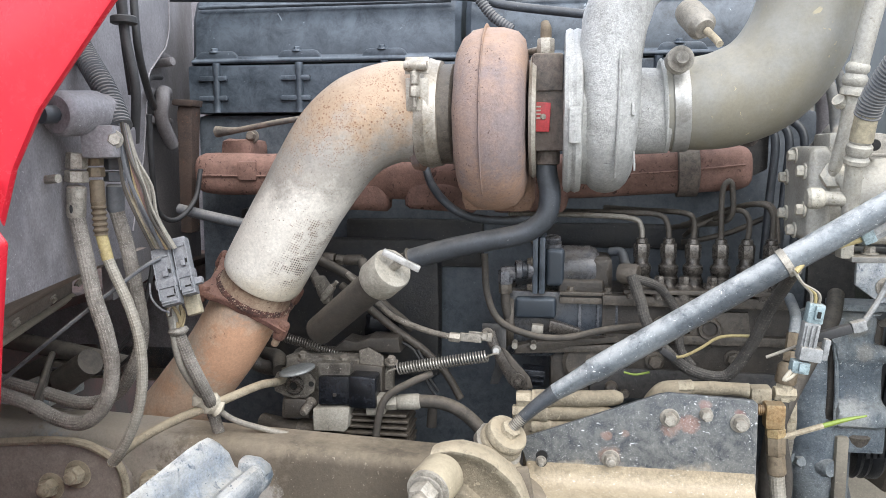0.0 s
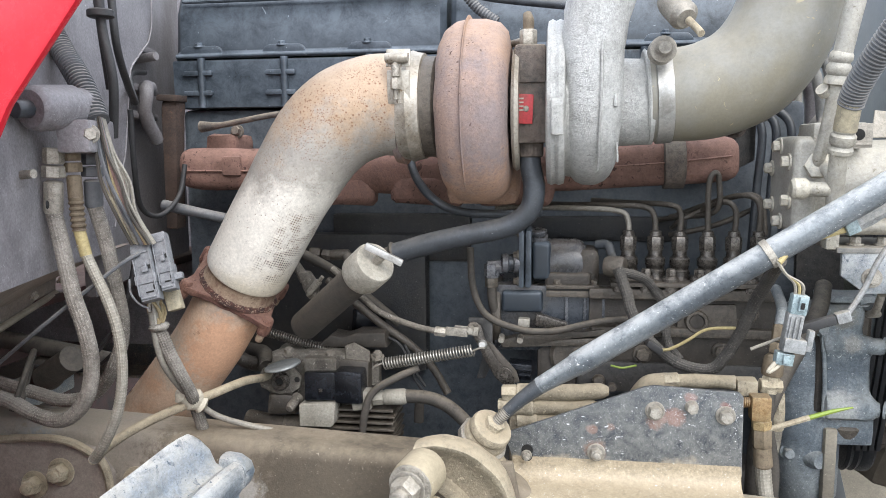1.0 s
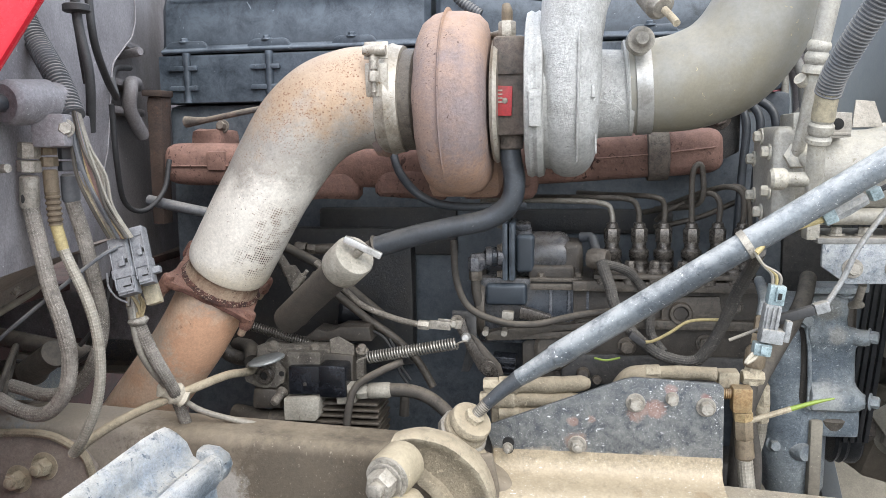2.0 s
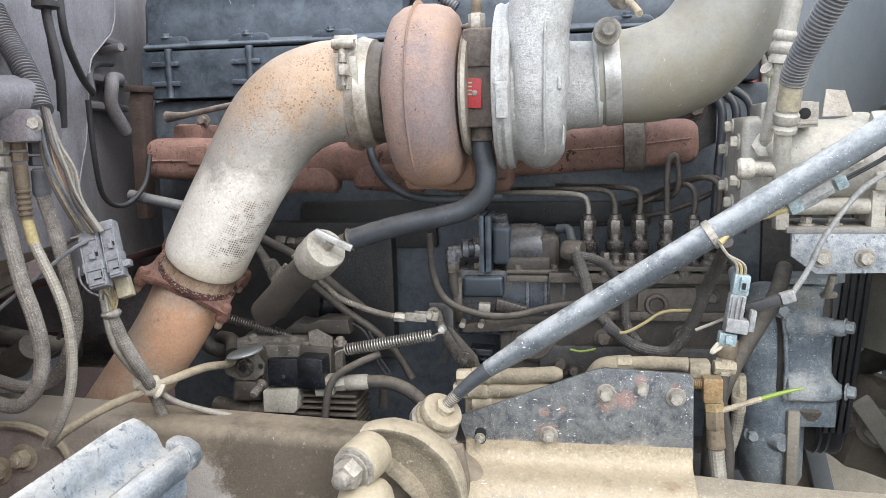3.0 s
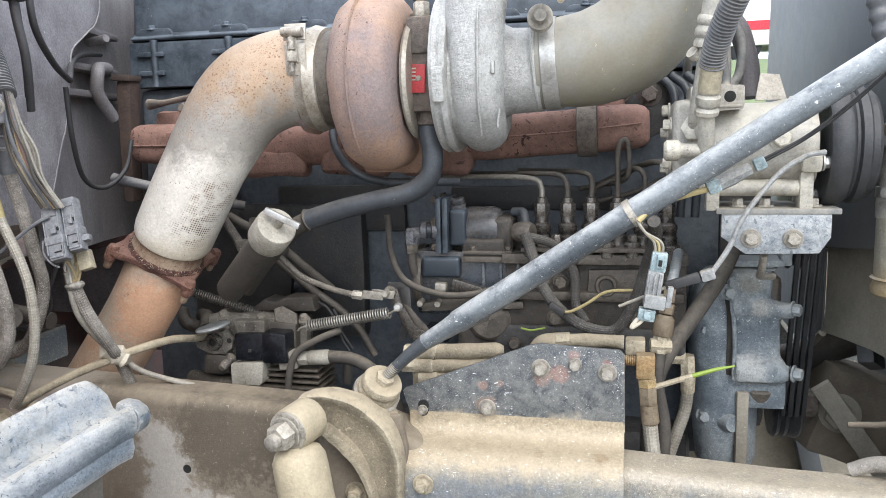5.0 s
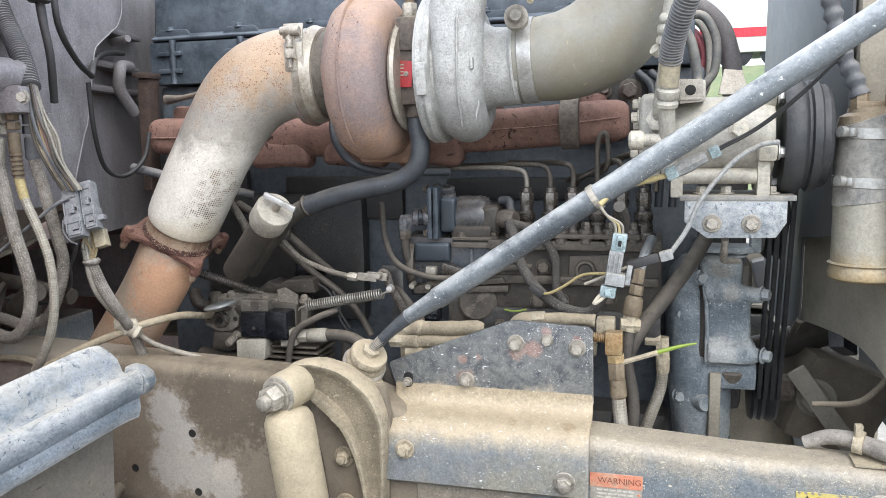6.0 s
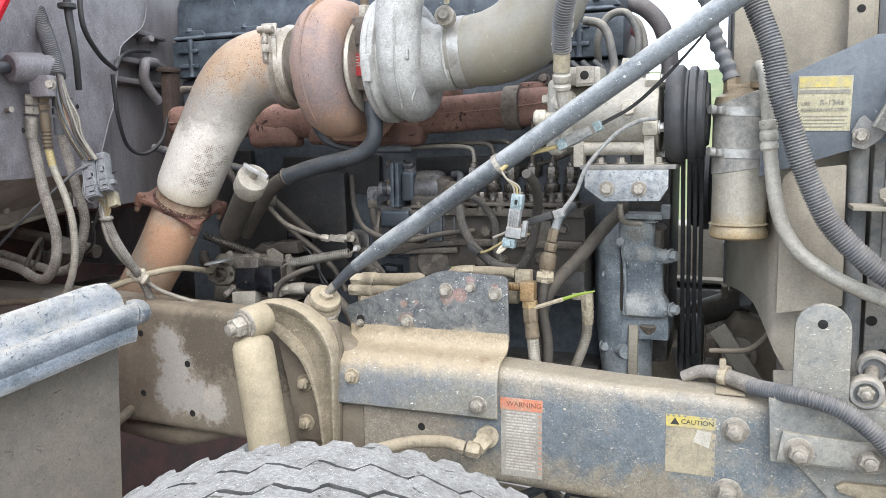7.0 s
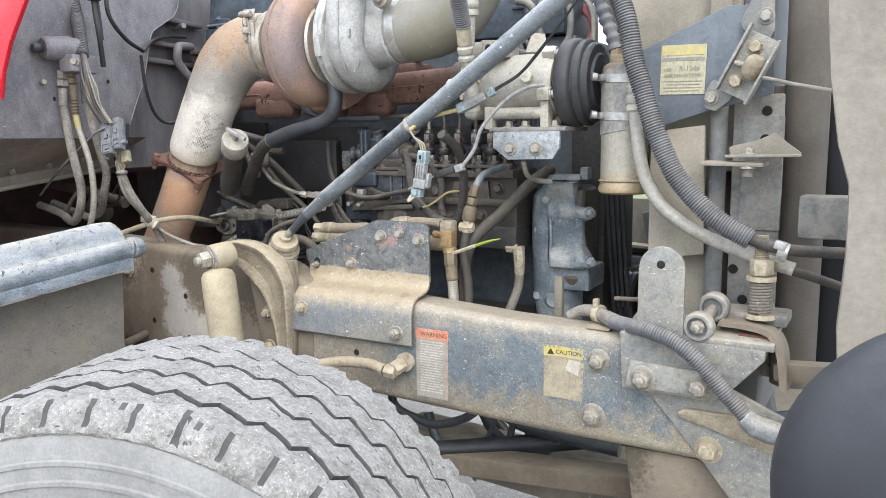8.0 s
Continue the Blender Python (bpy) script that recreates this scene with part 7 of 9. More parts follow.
part("sleeve_ties", lathe([(0.016, -0.006), (0.019, -0.004), (0.019, 0.004), (0.016, 0.006)], (-0.616, 1.1, 1.725), (0, 0, 1), 16), "wire_black", ha)

# ---------------- brass fittings and hoses by the bracket ----------------
bf = thing("fluid_hose", (0.36, 1.285, 1.1), "brass elbow with a steel-braided fluid hose", "hose", "brass-ended hoses")
part("thread", tube([(0.312, 1.285, 1.128), (0.34, 1.285, 1.127)], 0.009, 12, 6, corr=(0.003, 0.001)), "brass", bf)
part("elbow", join(box((0.352, 1.285, 1.12), (0.03, 0.028, 0.04), bevel=0.004), hexbar((0.355, 1.285, 1.1), (0.356, 1.285, 1.085), 0.016)), "brass", bf)
part("nut", join(hexbar((0.356, 1.285, 1.085), (0.358, 1.285, 1.055), 0.0155), lathe([(0.014, 0), (0.015, 0.03), (0.011, 0.035)], (0.358, 1.285, 1.055), (0.1, 0, -1), 16)), "brass_dusty", bf)
part("hose", braided([(0.359, 1.285, 1.04), (0.363, 1.285, 1.0), (0.369, 1.28, 0.95), (0.375, 1.275, 0.9)], 0.012), "braid_light", bf)
bf = thing("fluid_hose", (0.4, 1.33, 1.15), "tan hose with a brass union rising behind the bracket", "hose", "brass-ended hoses")
part("hose", tube([(0.38, 1.32, 0.9), (0.385, 1.32, 1.0), (0.372, 1.32, 1.08), (0.376, 1.33, 1.13)], 0.011, 14), "rubber_brown", bf)
part("tee", join(hexbar((0.36, 1.325, 1.144), (0.394, 1.33, 1.142), 0.012), hexbar((0.376, 1.33, 1.13), (0.379, 1.332, 1.158), 0.014)), "tan", bf)
part("union", join(lathe([(0.015, 0), (0.017, 0.004), (0.016, 0.03), (0.011, 0.036)], (0.379, 1.332, 1.158), (0.15, 0.1, 1), 16), hexbar((0.385, 1.335, 1.195), (0.388, 1.338, 1.212), 0.0125), hexbar((0.388, 1.338, 1.214), (0.392, 1.345, 1.24), 0.011)), "brass_dusty", bf)
part("upper_hose", tube([(0.392, 1.345, 1.238), (0.4, 1.37, 1.265), (0.41, 1.45, 1.28)], 0.009, 12), "wpump", bf)
bf = thing("fluid_hose", (0.43, 1.5, 1.0), "steel-braided hose with brass elbow behind", "hose", "brass-ended hoses")
part("elbow", join(hexbar((0.4, 1.5, 1.075), (0.43, 1.5, 1.075), 0.013), hexbar((0.433, 1.5, 1.08), (0.435, 1.5, 1.04), 0.0145), lathe([(0.014, 0), (0.013, 0.03), (0.01, 0.034)], (0.435, 1.5, 1.04), (0, 0, -1), 14)), "tan", bf)
part("hose", braided([(0.435, 1.5, 1.01), (0.43, 1.5, 0.97), (0.41, 1.49, 0.91), (0.39, 1.48, 0.85)], 0.011), "braid_light", bf)
solo("coolant_hose", tube([(0.36, 1.34, 0.95), (0.365, 1.34, 1.05), (0.385, 1.35, 1.115), (0.428, 1.4, 1.168), (0.48, 1.45, 1.236), (0.51, 1.52, 1.275)], 0.0145, 16), "rubber_brown", (0.43, 1.4, 1.17), "thick dusty rubber coolant hose", "hose")
solo("woven_loom", braided([(0.139, 1.44, 1.315), (0.155, 1.43, 1.27), (0.165, 1.42, 1.235), (0.197, 1.41, 1.188), (0.242, 1.41, 1.153), (0.295, 1.41, 1.143), (0.32, 1.4, 1.17), (0.34, 1.38, 1.22), (0.355, 1.35, 1.28), (0.365, 1.3, 1.33), (0.36, 1.24, 1.36)], 0.0098), "braid_dark", (0.24, 1.41, 1.15), "dark woven wiring sleeve looping under the pump", "wiring")
solo("woven_loom", braided([(0.139, 1.44, 1.31), (0.19, 1.46, 1.29), (0.225, 1.47, 1.24), (0.23, 1.46, 1.18), (0.25, 1.44, 1.15)], 0.008), "braid_dark", (0.2, 1.45, 1.28), "thin dark woven sleeve behind the rod", "wiring")
zt = thing("cable_tie", (0.2, 1.4, 1.19), "black cable tie block on the wiring sleeve", "cable tie")
part("block", box((0.2, 1.395, 1.185), (0.03, 0.02, 0.012), (0, 35, 0), 0.003), "wire_black", zt)
solo("yellow_wire", tube([(0.2, 1.395, 1.18), (0.225, 1.395, 1.181), (0.255, 1.395, 1.197), (0.288, 1.395, 1.218), (0.34, 1.38, 1.225)], 0.0027, 8), "wire_yellow", (0.25, 1.395, 1.19), "tan-yellow wire from the sleeve", "wire")
gt = thing("cable_tie", (0.42, 1.29, 1.1), "faded tie with a bright green tail", "cable tie")
part("strap", tube([(0.362, 1.28, 1.085), (0.39, 1.28, 1.095), (0.425, 1.28, 1.108)], 0.0045, 6), "tan", gt)
part("tail", tube([(0.425, 1.28, 1.108), (0.46, 1.28, 1.12), (0.488, 1.28, 1.127)], [0.004, 0.0032, 0.0015], 6), "wire_green", gt, "bright green tail")
gt = thing("cable_tie", (0.12, 1.45, 1.13), "thin yellow-green tie round a dark pipe", "cable tie")
part("strap", tube([(0.13, 1.44, 1.136), (0.15, 1.435, 1.134), (0.175, 1.44, 1.138)], 0.002, 6), "wire_green", gt)

# ---------------- connectors hanging from the stay rod ----------------
cn = thing("hanging_connector", (0.36, 1.155, 1.28), "pale teal plastic connector pair hanging from the rod", "connector")
part("body", join(box((0.358, 1.156, 1.272), (0.022, 0.02, 0.055), (0, 8, 0), 0.003), box((0.36, 1.154, 1.255), (0.03, 0.026, 0.02), (0, 8, 0), 0.003)), "conn", cn)
for k in range(3):
    part("rib", box((0.352 + 0.0065 * k, 1.1445, 1.278), (0.0022, 0.004, 0.036), (0, 8, 0), 0.0008), "conn", cn)
part("lock_tab", box((0.3665, 1.1435, 1.314), (0.009, 0.007, 0.02), (0, 8, 0), 0.0015), "conn_blue", cn)
part("lock_window", box((0.3665, 1.1395, 1.312), (0.005, 0.002, 0.009), (0, 8, 0), 0.0005), "hole", cn)
part("lower_tab", box((0.35, 1.1435, 1.236), (0.01, 0.007, 0.012), (0, 8, 0), 0.0015), "conn_blue", cn)
part("upper_shell", box((0.365, 1.156, 1.312), (0.022, 0.02, 0.028), (0, 8, 0), 0.003), "conn_blue", cn, "teal shell")
part("lower_shell", box((0.349, 1.156, 1.235), (0.024, 0.02, 0.018), (0, 8, 0), 0.003), "conn_blue", cn, "teal shell")
part("side_latch", box((0.38, 1.15, 1.262), (0.008, 0.014, 0.03), (0, 8, 0), 0.002), "conn", cn)
for k in range(3):
    part("wire", tube([(0.332, 1.15, 1.375), (0.345, 1.15, 1.355), (0.358 + k * 0.005, 1.152, 1.34), (0.36 + k * 0.005, 1.156, 1.32)], 0.0022, 6), ("wire_grey", "wire_yellow", "wire_grey")[k], cn)
part("loop_wire", tube([(0.348, 1.155, 1.232), (0.338, 1.15, 1.222), (0.328, 1.15, 1.216), (0.336, 1.15, 1.228), (0.35, 1.155, 1.236)], 0.003, 6), "tape", cn)
cn = thing("hanging_connector", (0.31, 1.2, 1.29), "black slim connector on a grey lead", "connector")
part("body", box((0.4, 1.185, 1.278), (0.05, 0.014, 0.014), (0, -18, 0), 0.003), "wire_black", cn)
part("end", box((0.435, 1.19, 1.288), (0.02, 0.016, 0.016), (0, -18, 0), 0.003), "conn", cn)
part("lead", tube([(0.44, 1.19, 1.29), (0.465, 1.2, 1.328), (0.485, 1.2, 1.375), (0.53, 1.22, 1.43), (0.57, 1.24, 1.455), (0.6, 1.26, 1.46)], 0.004, 8), "conn", cn)
part("stub", tube([(0.376, 1.18, 1.27), (0.36, 1.18, 1.262), (0.31, 1.18, 1.24)], 0.0024, 8), "wire_grey", cn)
cn = thing("hanging_connector", (0.47, 1.2, 1.43), "grey teal-ended connector lying along the rod", "connector")
part("body", tube([(0.445, 1.195, 1.418), (0.465, 1.2, 1.428), (0.49, 1.205, 1.44)], [0.011, 0.012, 0.009], 8), "conn", cn)
part("end", box((0.44, 1.195, 1.416), (0.018, 0.024, 0.02), (0, -25, 0), 0.003), "conn_blue", cn, "teal shell")
part("far_end", box((0.503, 1.208, 1.447), (0.016, 0.02, 0.018), (0, -25, 0), 0.003), "conn_blue", cn, "teal shell")
part("tan_leads", tube([(0.433, 1.193, 1.412), (0.4, 1.18, 1.404), (0.36, 1.165, 1.392), (0.335, 1.15, 1.37)], 0.0045, 8), "wire_yellow", cn)
for k in range(2):
    part("black_lead", tube([(0.51, 1.21, 1.45 + k * 0.004), (0.563, 1.215, 1.48 + k * 0.003), (0.615, 1.2, 1.523 + k * 0.004), (0.67, 1.19, 1.582), (0.7, 1.19, 1.62)], 0.0022, 6), "wire_black", cn)

# ---------------- A/C compressor ----------------
ac = thing("ac_compressor", (0.5, 1.36, 1.38), "cream-dusted aluminium air-conditioning compressor with a black clutch pulley", "compressor")
C = Vector((0, 1.362, 1.468))
part("body", rough(lathe([(0.05, 0.4), (0.068, 0.402), (0.07, 0.42), (0.066, 0.43), (0.068, 0.45), (0.069, 0.54), (0.073, 0.56), (0.075, 0.585), (0.07, 0.6), (0.04, 0.605)], (0, C.y, C.z), (1, 0, 0), 44), 0.0012, 30), "ac", ac)
part("head", rough(dense(box((0.405, C.y, C.z), (0.036, 0.145, 0.15), bevel=0.022, seg=3), 1), 0.0015), "ac", ac)
for k in range(6):
    a = math.pi * 2 * k / 6 + 0.4
    part("head_bolt", bolt((0.387, C.y + 0.058 * math.cos(a), C.z + 0.06 * math.sin(a)), (-1, 0, 0), 0.009, 0.01), "ac", ac)
for k in range(5):
    a = math.pi * 2 * k / 5 + 2.2
    part("ear", rough(box((0.588, C.y + 0.077 * math.cos(a), C.z + 0.077 * math.sin(a)), (0.03, 0.026, 0.026), (math.degrees(a), 0, 0), 0.007), 0.001), "ac", ac)
    part("through_bolt", bolt((0.603, C.y + 0.078 * math.cos(a), C.z + 0.078 * math.sin(a)), (1, 0, 0), 0.009, 0.01), "alu_smooth", ac)
part("drain_plug", bolt((0.546, 1.296, 1.48), (0, -1, 0.1), 0.014, 0.01, 1.3), "ac", ac)
part("lower_tube", tube([(0.46, 1.31, 1.405), (0.52, 1.31, 1.405), (0.575, 1.31, 1.405)], 0.013, 14), "ac", ac)
part("foot", box((0.585, 1.31, 1.4), (0.02, 0.03, 0.06), bevel=0.004), "ac", ac)
part("foot", box((0.45, 1.31, 1.395), (0.02, 0.03, 0.05), bevel=0.004), "ac", ac)
part("port_block", rough(dense(box((0.452, 1.33, 1.545), (0.08, 0.08, 0.035), bevel=0.006), 1), 0.001), "ac", ac)
part("port_hex", hexbar((0.42, 1.29, 1.497), (0.418, 1.275, 1.5), 0.02), "ac", ac)
part("port_boss", lathe([(0, 0.02), (0.016, 0.02), (0.02, 0.012), (0.02, 0)], (0.425, 1.31, 1.5), (-0.1, -1, 0.2), 20), "ac", ac)
part("bent_tab", plate([(0, 0), (0.05, 0), (0.042, 0.042), (0.012, 0.045)], 0, 0.003, 0.001, pose(0.515, 1.35, 1.54, -18, 0, 12)), "steel", ac)
part("clutch_pulley", lathe([(0.03, 0.612), (0.09, 0.613), (0.0945, 0.618), (0.0955, 0.628), (0.0948, 0.64), (0.0915, 0.644), (0.0855, 0.648), (0.0855, 0.652), (0.0915, 0.655), (0.092, 0.666), (0.089, 0.669), (0.084, 0.67), (0.084, 0.679), (0.08, 0.684), (0.062, 0.685), (0.058, 0.69), (0.03, 0.692), (0, 0.692)], (0, C.y, C.z), (1, 0, 0), 56), "pulley", ac, "black grooved clutch pulley")
part("suction_fitting", join(lathe([(0.012, 0), (0.016, 0.004), (0.016, 0.02), (0.013, 0.024)], (0.373, 1.252, 1.466), (1, 0, 0), 18), tube([(0.392, 1.252, 1.466), (0.432, 1.25, 1.464)], 0.011, 14), tube([(0.437, 1.255, 1.41), (0.434, 1.248, 1.465), (0.431, 1.232, 1.518)], 0.0125, 14)), "ac", ac)
part("port_link", tube([(0.425, 1.3, 1.5), (0.432, 1.265, 1.49), (0.437, 1.255, 1.47)], 0.012, 12), "ac", ac)
hh = thing("ac_hose", (0.44, 1.24, 1.55), "corrugated grey conduit over an A/C hose with crimped end", "hose", "A/C hoses")
part("crimp", lathe([(0.012, 0), (0.0165, 0.002), (0.0175, 0.008), (0.0145, 0.013), (0.0175, 0.018), (0.0178, 0.028), (0.0145, 0.032), (0.0155, 0.036)], (0.431, 1.23, 1.516), (0.06, -0.3, 1), 22), "ac", hh)
part("paper_sleeve", rough(tube([(0.433, 1.219, 1.55), (0.434, 1.213, 1.57), (0.435, 1.206, 1.592)], 0.0158, 20), 0.0008, 60), "label_worn", hh, "faded tan paper sleeve")
part("conduit", tube([(0.435, 1.208, 1.586), (0.438, 1.192, 1.61), (0.449, 1.16, 1.648), (0.466, 1.13, 1.69), (0.486, 1.104, 1.735), (0.53, 1.06, 1.81)], 0.0182, 20, 8, corr=(0.0052, 0.0026)), "loom", hh)
part("service_port", join(tube([(0.43, 1.262, 1.585), (0.424, 1.262, 1.597), (0.416, 1.26, 1.608)], 0.006, 10), lathe([(0.004, 0), (0.0095, 0), (0.0095, 0.012), (0.006, 0.012)], (0.418, 1.262, 1.604), (-0.6, -0.5, 0.5), 16)), "ac", hh)
hh = thing("ac_hose", (0.45, 1.3, 1.6), "tan A/C hose rising behind the compressor", "hose", "A/C hoses")
part("pipe", tube([(0.417, 1.285, 1.497), (0.419, 1.27, 1.525), (0.4245, 1.262, 1.57), (0.429, 1.257, 1.615)], 0.0092, 14), "ac", hh)
part("hose", tube([(0.4335, 1.249, 1.655), (0.442, 1.244, 1.71), (0.454, 1.24, 1.775), (0.47, 1.24, 1.86)], [0.0132, 0.0138, 0.0142, 0.0145], 16), "ac", hh)
part("crimp", lathe([(0.0105, 0), (0.0165, 0.002), (0.0168, 0.009), (0.0138, 0.014), (0.017, 0.019), (0.017, 0.027), (0.0138, 0.032), (0.0165, 0.037), (0.016, 0.044), (0.0132, 0.048)], (0.4285, 1.2565, 1.615), (0.11, -0.16, 1), 20), "ac", hh)
pb = thing("port_bracket", (0.467, 1.262, 1.52), "small grey steel tab with a bolt hole beside the hose", "bracket")
part("tab", plate([(0.451, 1.523), (0.451, 1.562), (0.486, 1.56), (0.486, 1.525)], 1.262, 0.004, 0.001), "steel", pb)
part("tab_leg", box((0.468, 1.29, 1.53), (0.03, 0.06, 0.004), bevel=0.001), "steel", pb)
part("hole", lathe([(0, 0.0008), (0.0065, 0.0008), (0.0085, 0)], (0.467, 1.262, 1.544), (0, -1, 0), 16), "hole", pb)
ab = thing("ac_bracket", (0.54, 1.3, 1.3), "whitened grey steel compressor bracket with two bolts", "bracket")
part("face", plate([(0.463, 1.366), (0.463, 1.33), (0.5, 1.303), (0.606, 1.305), (0.622, 1.33), (0.622, 1.368)], 1.292, 0.01, 0.003), "galv", ab)
part("shelf", box((0.545, 1.36, 1.37), (0.18, 0.14, 0.009), bevel=0.002), "grey", ab)
for x in (0.507, 0.568):
    part("bolt", bolt((x, 1.292, 1.328), r=0.0105, h=0.009), "steel", ab)
for x in (0.49, 0.53, 0.6):
    part("shelf_bolt", bolt((x, 1.32, 1.375), (0, 0, 1), 0.009, 0.01), "steel", ab)
part("strap", tube([(0.53, 1.31, 1.3), (0.53, 1.33, 1.27), (0.535, 1.37, 1.255), (0.56, 1.4, 1.25)], 0.006, 10), "steel", ab)

# ---------------- gear cover and front housing ----------------
wp = thing("front_housing", (0.54, 1.52, 0.95), "blue-black oxidised aluminium front gear housing", "housing")
part("body", rough(dense(box((0.548, 1.575, 1.132), (0.1, 0.12, 0.2), bevel=0.02, seg=3), 2), 0.003, 24), "grime", wp)
# cover: bosses at the right, a raised head and foot with a hollow between
COVER = [(1.03, 0.522, 0.592, 1.503), (1.036, 0.517, 0.598, 1.494), (1.05, 0.516, 0.606, 1.49), (1.066, 0.516, 0.6, 1.492), (1.077, 0.517, 0.592, 1.501), (1.084, 0.517, 0.59, 1.507), (1.115, 0.515, 0.588, 1.509), (1.145, 0.514, 0.588, 1.508), (1.155, 0.512, 0.593, 1.503), (1.168, 0.51, 0.604, 1.498), (1.18, 0.507, 0.592, 1.499), (1.188, 0.506, 0.572, 1.505), (1.2, 0.504, 0.57, 1.506), (1.212, 0.502, 0.57, 1.499), (1.232, 0.5, 0.57, 1.497), (1.242, 0.502, 0.568, 1.502), (1.246, 0.508, 0.562, 1.512)]
bm = bmesh.new()
loops = []
for z_, xl, xr, yf in COVER:
    xr = xr + 0.008
    lp = [(xl, 1.545), (xl, yf + 0.008), (xl + 0.003, yf + 0.002), (xl + 0.008, yf)]
    lp += [(xl + 0.008 + (xr - xl - 0.02) * f_, yf + 0.0006 * math.sin(f_ * 9 + z_ * 80)) for f_ in (0.2, 0.4, 0.6, 0.8, 1.0)]
    lp += [(xr - 0.004, yf + 0.003), (xr, yf + 0.01), (xr, 1.545)]
    loops.append([Vector((x_, y_, z_)) for x_, y_ in lp])
rings(bm, loops)
part("cover", rough(rough(bm, 0.0014, 50), 0.0006, 160), "wpump", wp, "blue-black cover with chalky edges")
part("edge_bead", rough(tube([(0.506, 1.507, 1.235), (0.51, 1.507, 1.18), (0.516, 1.508, 1.12), (0.517, 1.503, 1.035)], 0.004, 8), 0.0008, 90), "wpump", wp)
for z_ in (1.168, 1.051):
    part("boss", rough(lathe([(0, 0), (0.014, 0), (0.015, 0.006), (0.015, 0.024), (0.0125, 0.028), (0, 0.028)], (0.585, 1.512, z_), (0.95, -0.25, 0), 18), 0.0008, 70), "wpump", wp)
part("flank", rough(lathe([(0.045, 0.84), (0.056, 0.86), (0.062, 0.98), (0.063, 1.1), (0.058, 1.17), (0.05, 1.21), (0.025, 1.235)], (0.566, 1.582, 0), (-0.06, 0, 1), 34), 0.0025, 18), "wpump", wp, "rounded blue-black flank")
part("dirt_strip", rough(box((0.535, 1.52, 0.93), (0.022, 0.02, 0.16), bevel=0.006), 0.002, 60), "tan_sheet", wp, "tan dirt-caked edge")
for x, y, z, d in ((0.613, 1.508, 1.17, (0.9, -0.5, 0)), (0.618, 1.5, 1.053, (0.9, -0.5, 0)), (0.53, 1.53, 0.946, (0.6, -0.8, 0)), (0.506, 1.51, 1.2, (0, -1, 0)), (0.57, 1.51, 1.245, (0, -0.2, 1)), (0.47, 1.545, 1.12, (0, -1, 0)), (0.47, 1.545, 0.95, (0, -1, 0))):
    part("bolt", bolt((x, y, z), d, 0.011, 0.013), "wpump", wp)
part("top_bracket", join(box((0.55, 1.53, 1.255), (0.09, 0.07, 0.012), bevel=0.003), box((0.6, 1.52, 1.265), (0.02, 0.03, 0.03), bevel=0.004)), "wpump", wp)
part("rear_drum", lathe([(0, 0), (0.034, 0), (0.038, 0.004), (0.038, 0.03), (0.034, 0.034), (0, 0.034)], (0.567, 1.55, 1.02), (0, 0.3, -1), 26), "grime", wp, "brown drum below the cover")
part("lower_lip", rough(dense(box((0.556, 1.58, 1.005), (0.112, 0.12, 0.06), bevel=0.01), 1), 0.002, 40), "wpump", wp)
part("lower_boss", rough(lathe([(0, 0), (0.02, 0), (0.022, 0.03), (0.015, 0.05), (0, 0.05)], (0.5, 1.56, 0.945), (0.4, -0.9, 0), 18), 0.001), "wpump", wp)

# ---------------- belts, pulleys, fan shroud ----------------
be = thing("drive_belt", (0.65, 1.5, 0.9), "black ribbed drive belt running down from the clutch pulley", "belt")
for k in range(4):
    part("rib", box((0.632 + k * 0.013, 1.59, 1.19), (0.009, 0.012, 0.56), (14, 0, 0), 0.002), "pulley", be)
cp = thing("crank_pulley", (0.65, 1.62, 0.9), "black grooved crank pulley", "pulley")
part("wheel", lathe([(0, 0), (0.07, 0), (0.075, 0.006), (0.07, 0.014), (0.075, 0.022), (0.07, 0.03), (0.075, 0.038), (0.075, 0.05), (0.07, 0.056), (0.03, 0.05), (0, 0.05)], (0.62, 1.74, 0.92), (1, 0, 0), 44), "pulley", cp)
part("hub", bolt((0.68, 1.74, 0.92), (1, 0, 0), 0.03, 0.03), "dark_iron", cp)
fp = thing("fan_drive", (0.66, 1.78, 1.3), "black fan hub pulley with blades in the shroud", "fan")
part("hub", lathe([(0, 0), (0.09, 0), (0.1, 0.01), (0.09, 0.02), (0.1, 0.03), (0.1, 0.04), (0.05, 0.05), (0, 0.06)], (0.64, 1.78, 1.3), (1, 0, 0), 36), "pulley", fp)
for k in range(7):
    a = 2 * math.pi * k / 7
    bm = box((0, 0, 0.2), (0.03, 0.09, 0.2), (0, 0, 28), 0.004)
    bm.transform(Matrix.Translation((0.79, 1.78, 1.3)) @ Matrix.Rotation(a, 4, "X"))
    part("blade", bm, "pulley", fp)
sd_ = thing("fan_shroud", (0.72, 1.7, 1.2), "dark dusty plastic fan shroud sheet", "fan shroud")
m_ = Matrix.Rotation(radians(90), 4, "Z")
part("sheet", plate([(1.375, 1.3), (1.75, 1.25), (1.75, 1.072), (1.9, 1.0), (2.3, 1.0), (2.5, 1.3), (2.55, 1.5), (2.5, 2.0), (1.375, 2.0)], -0.724, 0.006, 0.002, m_), "shroud", sd_)
part("lower_lip", tube([(0.722, 1.75, 1.07), (0.722, 1.9, 1.0), (0.722, 2.1, 0.99), (0.722, 2.3, 1.0)], 0.008, 8), "tan_sheet", sd_)
rd = thing("radiator", (0.98, 1.8, 0.8), "dark radiator core behind the shroud", "radiator")
